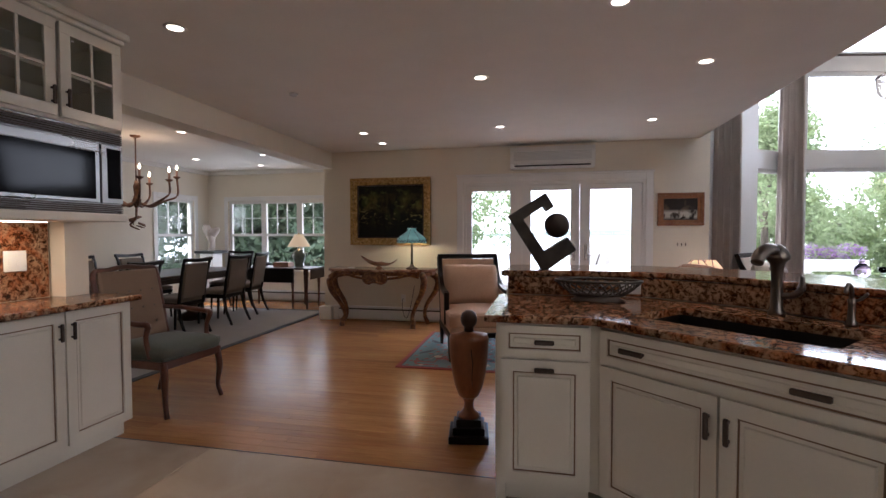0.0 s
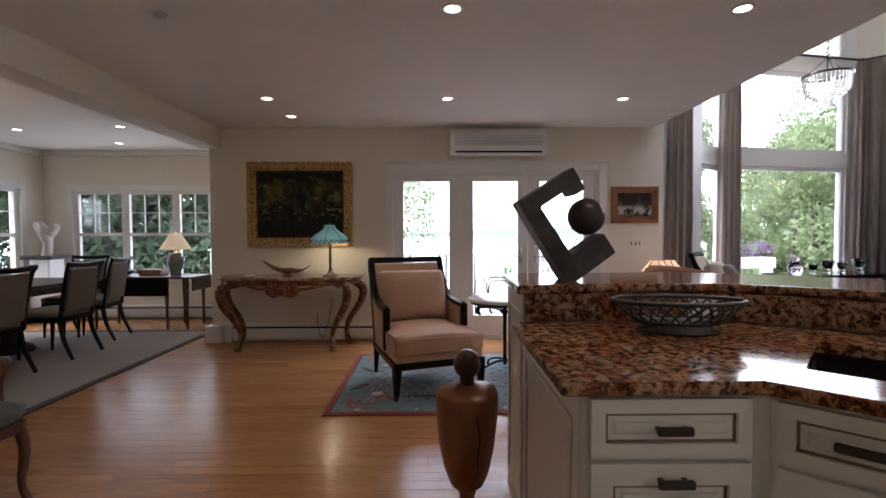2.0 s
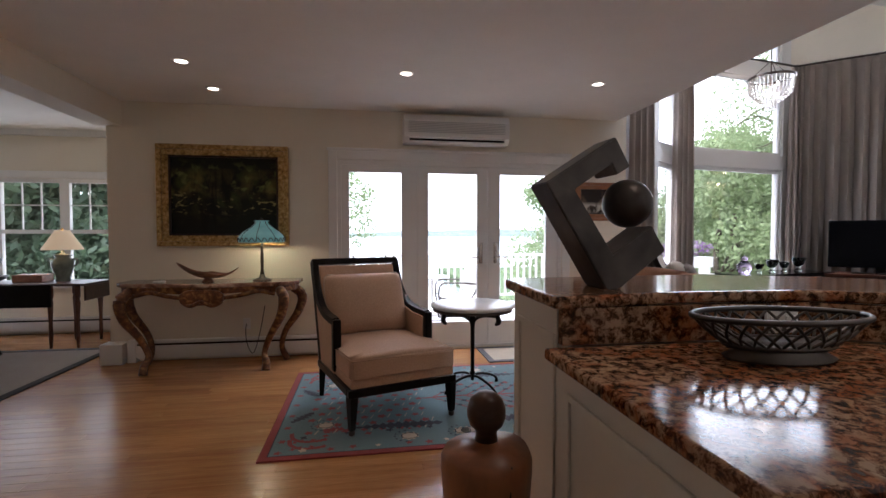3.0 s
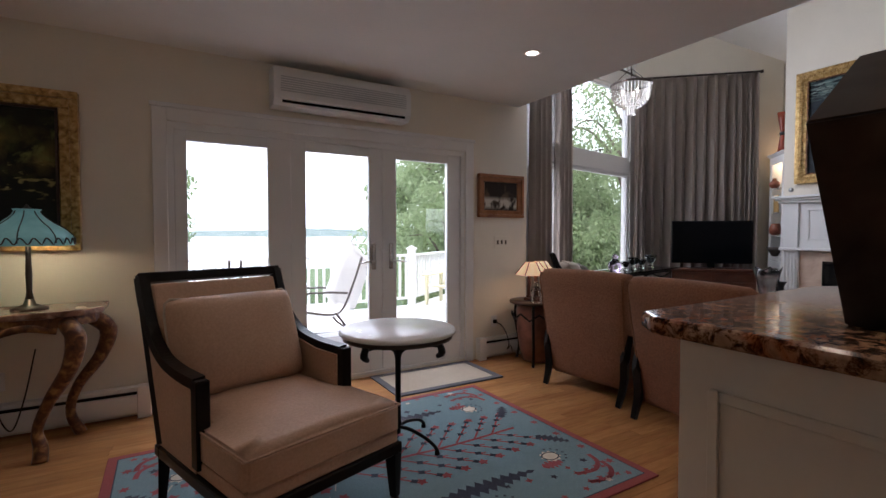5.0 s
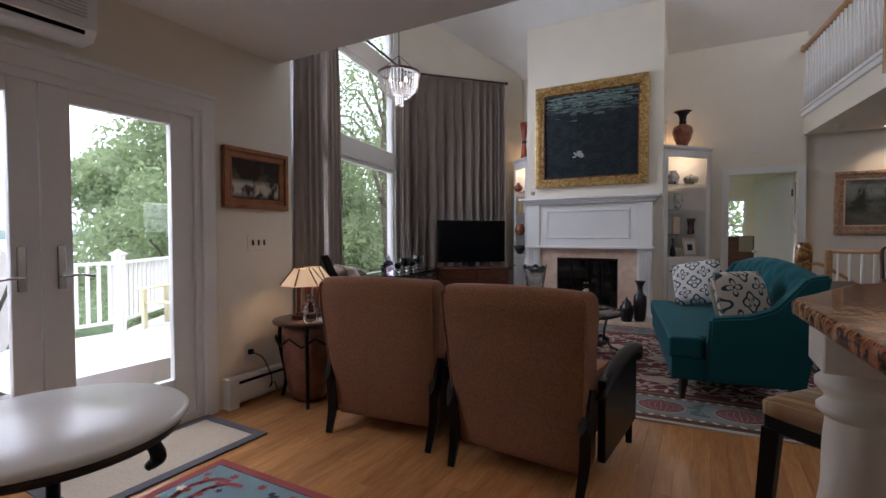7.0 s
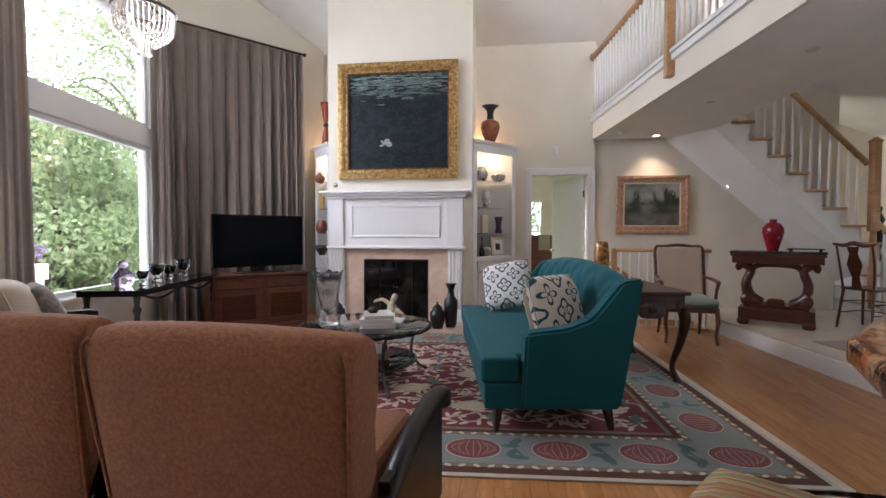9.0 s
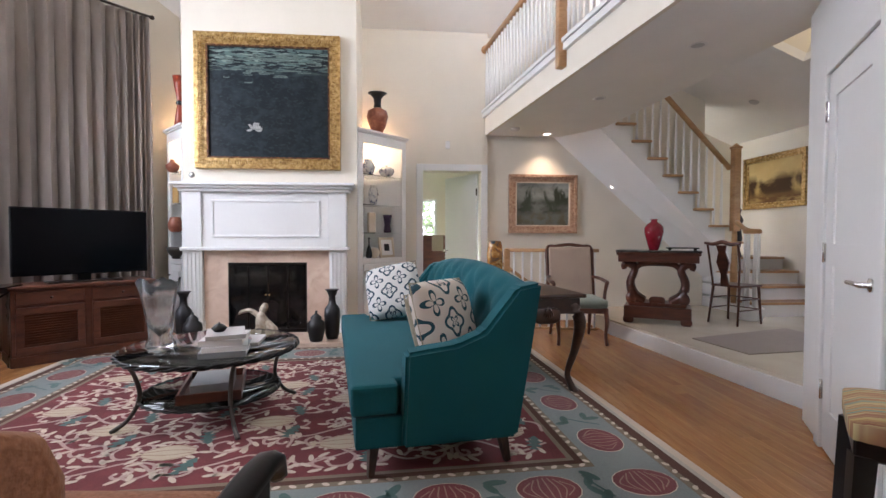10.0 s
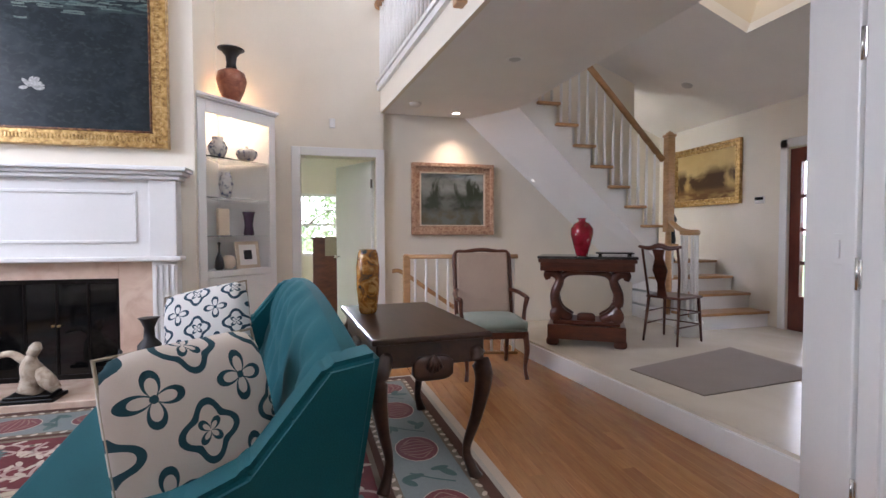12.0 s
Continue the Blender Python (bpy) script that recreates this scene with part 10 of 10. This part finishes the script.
M_LEAF = foliage_mat("tree_leaves", (0.15, 0.2, 0.09), (0.34, 0.42, 0.22))
M_LEAFDARK = foliage_mat("shrub_leaves", (0.05, 0.085, 0.05), (0.14, 0.2, 0.12))
M_BARK = spotted("bark", [(0.3, (0.06, 0.045, 0.035)), (0.7, (0.16, 0.13, 0.1))], 8, 6, 0.9)


def leaf_cloud(rnd, clumps, per, size):
    """Many small leaves, four-cornered and bent, round the given (centre, radius) clumps."""
    verts, faces = [], []
    for (cx, cy, cz), r in clumps:
        for _ in range(per):
            d = Vector((rnd.gauss(0, 1), rnd.gauss(0, 1), rnd.gauss(0, 0.8)))
            d = d.normalized() * (r * rnd.uniform(0.35, 1.0) ** 0.6)
            c = Vector((cx, cy, cz)) + d
            u = Vector((rnd.gauss(0, 1), rnd.gauss(0, 1), rnd.gauss(0, 1))).normalized()
            v = u.cross(Vector((rnd.gauss(0, 1), rnd.gauss(0, 1), rnd.gauss(0, 1)))).normalized()
            s = size * rnd.uniform(0.6, 1.3)
            n = len(verts)
            verts += [tuple(c - u * s), tuple(c + v * s * 0.45), tuple(c + u * s), tuple(c - v * s * 0.45)]
            faces.append((n, n + 1, n + 2, n + 3))
    me = bpy.data.meshes.new("leaves")
    me.from_pydata(verts, [], faces)
    return me


def tree(label, x, y, z, h, spread, seed, per=330, size=0.10, mat=None, droop=0.0, low=0.35):
    rnd = random.Random(seed)
    t = thing("tree", label, "tree", pose(x, y, z))
    part("trunk", tube([(0, 0, 0), (0.1, 0.05, h * 0.3), (-0.05, 0.1, h * 0.6), (0.05, 0, h * 0.92)], [0.18, 0.14, 0.09, 0.02], 10), M_BARK, t)
    clumps = []
    for k in range(26):
        a = rnd.uniform(0, math.tau)
        f = rnd.uniform(low, 1.0)
        w = spread * math.sin(math.pi * min(0.95, (f - low) / (1 - low) * 0.8 + 0.18)) * rnd.uniform(0.35, 1.0)
        p = (w * math.cos(a), w * math.sin(a), h * f - droop * w)
        clumps.append((p, spread * rnd.uniform(0.22, 0.4)))
        if k < 12:
            part("limb", tube([(0.02, 0.05, h * max(0.15, f - 0.22)), (p[0] * 0.5, p[1] * 0.5, h * (f - 0.06)), p], [0.06, 0.035, 0.01], 6, 4), M_BARK, t)
    me = leaf_cloud(rnd, clumps, int(per * (2.4 if mat else 1.7)), size * (1.5 if mat else 0.9))
    me.materials.append(mat or M_LEAF)
    cr = new("crown", me)
    cr.parent = t
    return t


tree("tall leafy birch beside the deck", 6.9, 15.6, -3.0, 7.6, 2.6, 3, 420, 0.09, droop=0.25)
tree("leafy tree beyond the bay window", 11.2, 15.0, -3.0, 6.9, 2.9, 5, 400, 0.10)
tree("spreading leafy tree on the shore", 14.5, 20.0, -3.5, 8.4, 3.6, 7, 380, 0.13)
tree("leafy tree on the lake shore", 9.2, 21.5, -3.5, 8.0, 3.2, 8, 380, 0.13)
tree("slender tree beside the deck steps", -2.6, 14.6, -3.0, 8.6, 2.0, 11, 260, 0.08, droop=0.2)
tree("birch with hanging branches near the bay", 10.8, 11.8, -3.0, 10.5, 3.6, 13, 260, 0.07, droop=0.5, low=0.62)
tree("low leafy tree behind the deck railing", 9.6, 13.8, -3.0, 5.6, 2.3, 37, 330, 0.09, low=0.12)
tree("low leafy tree behind the deck railing", 13.4, 16.4, -3.0, 6.4, 2.8, 39, 330, 0.11, low=0.12)
tree("leafy tree on the shore", 19.0, 18.0, -3.5, 9.0, 3.6, 15, 380, 0.13)
tree("dense garden tree by the dining room", -6.6, 14.5, -3.0, 8.5, 3.0, 17, 420, 0.10, M_LEAFDARK, low=0.15)
tree("dense garden tree by the dining room", -10.8, 13.5, -3.0, 8.8, 3.4, 19, 420, 0.11, M_LEAFDARK, low=0.15)
tree("dense garden tree by the side window", -14.5, 10.5, -3.0, 8.6, 3.4, 23, 420, 0.11, M_LEAFDARK, low=0.15)
tree("garden tree seen from the far room", 17.5, 4.6, -3.0, 8.0, 3.0, 29, 300, 0.11, low=0.15)
tree("garden tree before the front door", 6.8, -9.5, -3.0, 8.0, 2.8, 31, 300, 0.11, low=0.15)
rs = random.Random(41)
shr = [((x + rs.uniform(-0.6, 0.6), 11.9 + rs.uniform(-0.5, 0.8), rs.uniform(-2.6, 0.4)), rs.uniform(0.6, 1.0)) for x in np.arange(-14, -3.6, 0.55) for _ in (0, 1)]
me = leaf_cloud(rs, shr, 210, 0.075)
me.materials.append(M_LEAFDARK)
tagged(new("shrubbery", me), "dense green shrubs outside the dining windows", "shrubs", kind="stuff")
shr = [((x + rs.uniform(-1, 1), 26 + rs.uniform(-2, 3) - 0.2 * (x - 12), rs.uniform(-3.6, 1.5)), rs.uniform(1.0, 1.9)) for x in np.arange(8.5, 34, 1.1) for _ in (0, 1)]
me = leaf_cloud(rs, shr, 170, 0.17)
me.materials.append(M_LEAF)
tagged(new("shore_thicket", me), "green thicket along the near shore", "thicket", kind="stuff")
fb = thing("flower_box", "white flower box with purple petunias on the railing", "flower box", pose(5.4, 9.6, -0.1, 0, 0, 9))
part("box", join(box(-0.55, 0.55, -0.12, 0.12, 0.72, 0.92, 0.006), box(-0.5, -0.42, -0.1, 0.1, 0, 0.72), box(0.42, 0.5, -0.1, 0.1, 0, 0.72)), M_TRIM, fb)
cl = [((rs.uniform(-0.5, 0.5), rs.uniform(-0.1, 0.1), rs.uniform(0.95, 1.12)), 0.12) for _ in range(16)]
for nm, mt, per in (("leaves", M_LEAF, 40), ("petunias", foliage_mat("petunia_petals", (0.14, 0.05, 0.25), (0.4, 0.2, 0.5)), 45)):
    me = leaf_cloud(rs, cl, per, 0.03)
    me.materials.append(mt)
    ob = new(nm, me)
    ob.parent = fb


def shore(y, h, seed, label):
    rnd = random.Random(seed)
    bm = bmesh.new()
    lo, hi, ph = [], [], [rnd.uniform(0, 6) for _ in range(4)]
    for i in range(241):
        x = -2400 + 20 * i
        z = -4 + h * (0.75 + 0.25 * math.sin(x / 310 + ph[0]) + 0.18 * math.sin(x / 120 + ph[1]) + 0.06 * math.sin(x / 37 + ph[2]) + rnd.uniform(-0.05, 0.05))
        lo.append(bm.verts.new((x, y, -4.1)))
        hi.append(bm.verts.new((x, y + 60, z)))
    for i in range(240):
        bm.faces.new((lo[i], lo[i + 1], hi[i + 1], hi[i]))
    return structure("backdrop_shore", bm, M_FARWOOD, label, "far shore")


shore(1050, 17, 2, "hazy wooded far shore of the lake")

# ---- oak floor boards and deck boards ----
def boards(floor_name, x0, x1, y0, y1, z, seed, mat, parent, inside, near, width=0.083, lengths=(0.7, 1.7), gap=0.0006, thick=0.018):
    """Strips along x in rows; those near the walk become pieces, the rest one joined part."""
    rnd = random.Random(seed)
    shapes = {}
    rest_v, rest_f = [], []
    count = 0
    y = y0
    while y < y1 - 0.01:
        x = x0 - rnd.uniform(0, 1.0)
        while x < x1:
            L = round(rnd.uniform(*lengths), 1)
            a, b = max(x, x0), min(x + L, x1)
            w = min(width, y1 - y)
            if b - a > 0.05 and inside((a + b) / 2, y + w / 2):
                dx, dy = b - a - gap, w - gap
                e = 0.0009
                vs = [(0, 0, -thick), (dx, 0, -thick), (dx, dy, -thick), (0, dy, -thick), (0, 0, -e), (dx, 0, -e), (dx, dy, -e), (0, dy, -e), (e, e, 0), (dx - e, e, 0), (dx - e, dy - e, 0), (e, dy - e, 0)]
                fs = [(0, 1, 5, 4), (1, 2, 6, 5), (2, 3, 7, 6), (3, 0, 4, 7), (4, 5, 9, 8), (5, 6, 10, 9), (6, 7, 11, 10), (7, 4, 8, 11), (8, 9, 10, 11)]
                if count < 300 and near((a + b) / 2, y):
                    key = (round(dx, 3), round(dy, 3))
                    if key not in shapes:
                        me = bpy.data.meshes.new("board")
                        me.from_pydata(vs, [], fs)
                        me.materials.append(mat)
                        shapes[key] = me
                    ob = new("board", shapes[key])
                    ob.parent = parent
                    ob.location = (a, y, z)
                    count += 1
                else:
                    n = len(rest_v)
                    rest_v += [(p + a, q + y, r + z) for p, q, r in vs]
                    rest_f += [tuple(i + n for i in f) for f in fs]
            x += L
        y += width
    if rest_v:
        me = bpy.data.meshes.new("boards_rest")
        me.from_pydata(rest_v, [], rest_f)
        me.materials.append(mat)
        ob = new("boards_rest", me)
        ob.parent = parent
        tagged(ob, kind="stuff")


def in_bay(x, y):
    if y < 6.60:
        return True
    if x < -2.8:
        return True
    if x < 2.4 or x > 7.5:
        return False
    if x < BAY_B[0]:
        return y < BAY_A[1] + (x - BAY_A[0]) / (BAY_B[0] - BAY_A[0]) * (BAY_B[1] - BAY_A[1]) + 0.08
    if x < BAY_C[0]:
        return y < BAY_B[1] + (x - BAY_B[0]) / (BAY_C[0] - BAY_B[0]) * (BAY_C[1] - BAY_B[1]) + 0.08
    return y < BAY_C[1] + (x - BAY_C[0]) / (BAY_D[0] - BAY_C[0]) * (BAY_D[1] - BAY_C[1]) + 0.08


fl = structure("floor", box(-6.4, 7.9, 0.6, 8.3, -0.03, -0.0185), M_WALNUT, "warm honey oak strip floor", "floor")
boards("floor", -6.3, 7.78, 2.405, 8.15, 0.0, 5, M_FLOOR, fl, in_bay, lambda x, y: -2.9 < x < 2.6 and 2.4 < y < 6.4)
boards("floor", 2.2, 7.62, 0.62, 2.40, 0.0, 6, M_FLOOR, fl, lambda x, y: True, lambda x, y: False)
dk = structure("deck", prism(DECK, -0.139, -0.125), M_DECK, "pale grey painted deck boards", "deck")
boards("deck", -4.95, 8.95, 6.78, 13.8, -0.1, 9, M_DECK, dk, lambda x, y: (y > 8.4 or not (2.3 < x < 7.7)) and (y < 10.72 or (y - 10.68) < 0.78 * (x - 1.2 - 3.08)), lambda x, y: -1.5 < x < 4.2, 0.14, (1.6, 2.4), 0.006, 0.024)
# limestone tiles of the kitchen floor
for i in range(-3, 4):
    for j in range(0, 6):
        x0, y0 = i * 0.9 + 0.10, 2.395 - 0.6 * (j + 1)
        x1, y1 = min(x0 + 0.898, 3.05), y0 + 0.598
        x0 = max(x0, -2.70)
        if x1 - x0 < 0.1:
            continue
        part("tile", box(x0, x1, y0, y1, -0.015, 0.002, 0.001), M_TILE, bpy.data.objects["floor_kitchen"])
structure("trim_floor_threshold", box(-2.7, 0.06, 2.397, 2.404, -0.01, 0.0025), M_WALNUT, "dark joint between stone and oak floor", "trim")
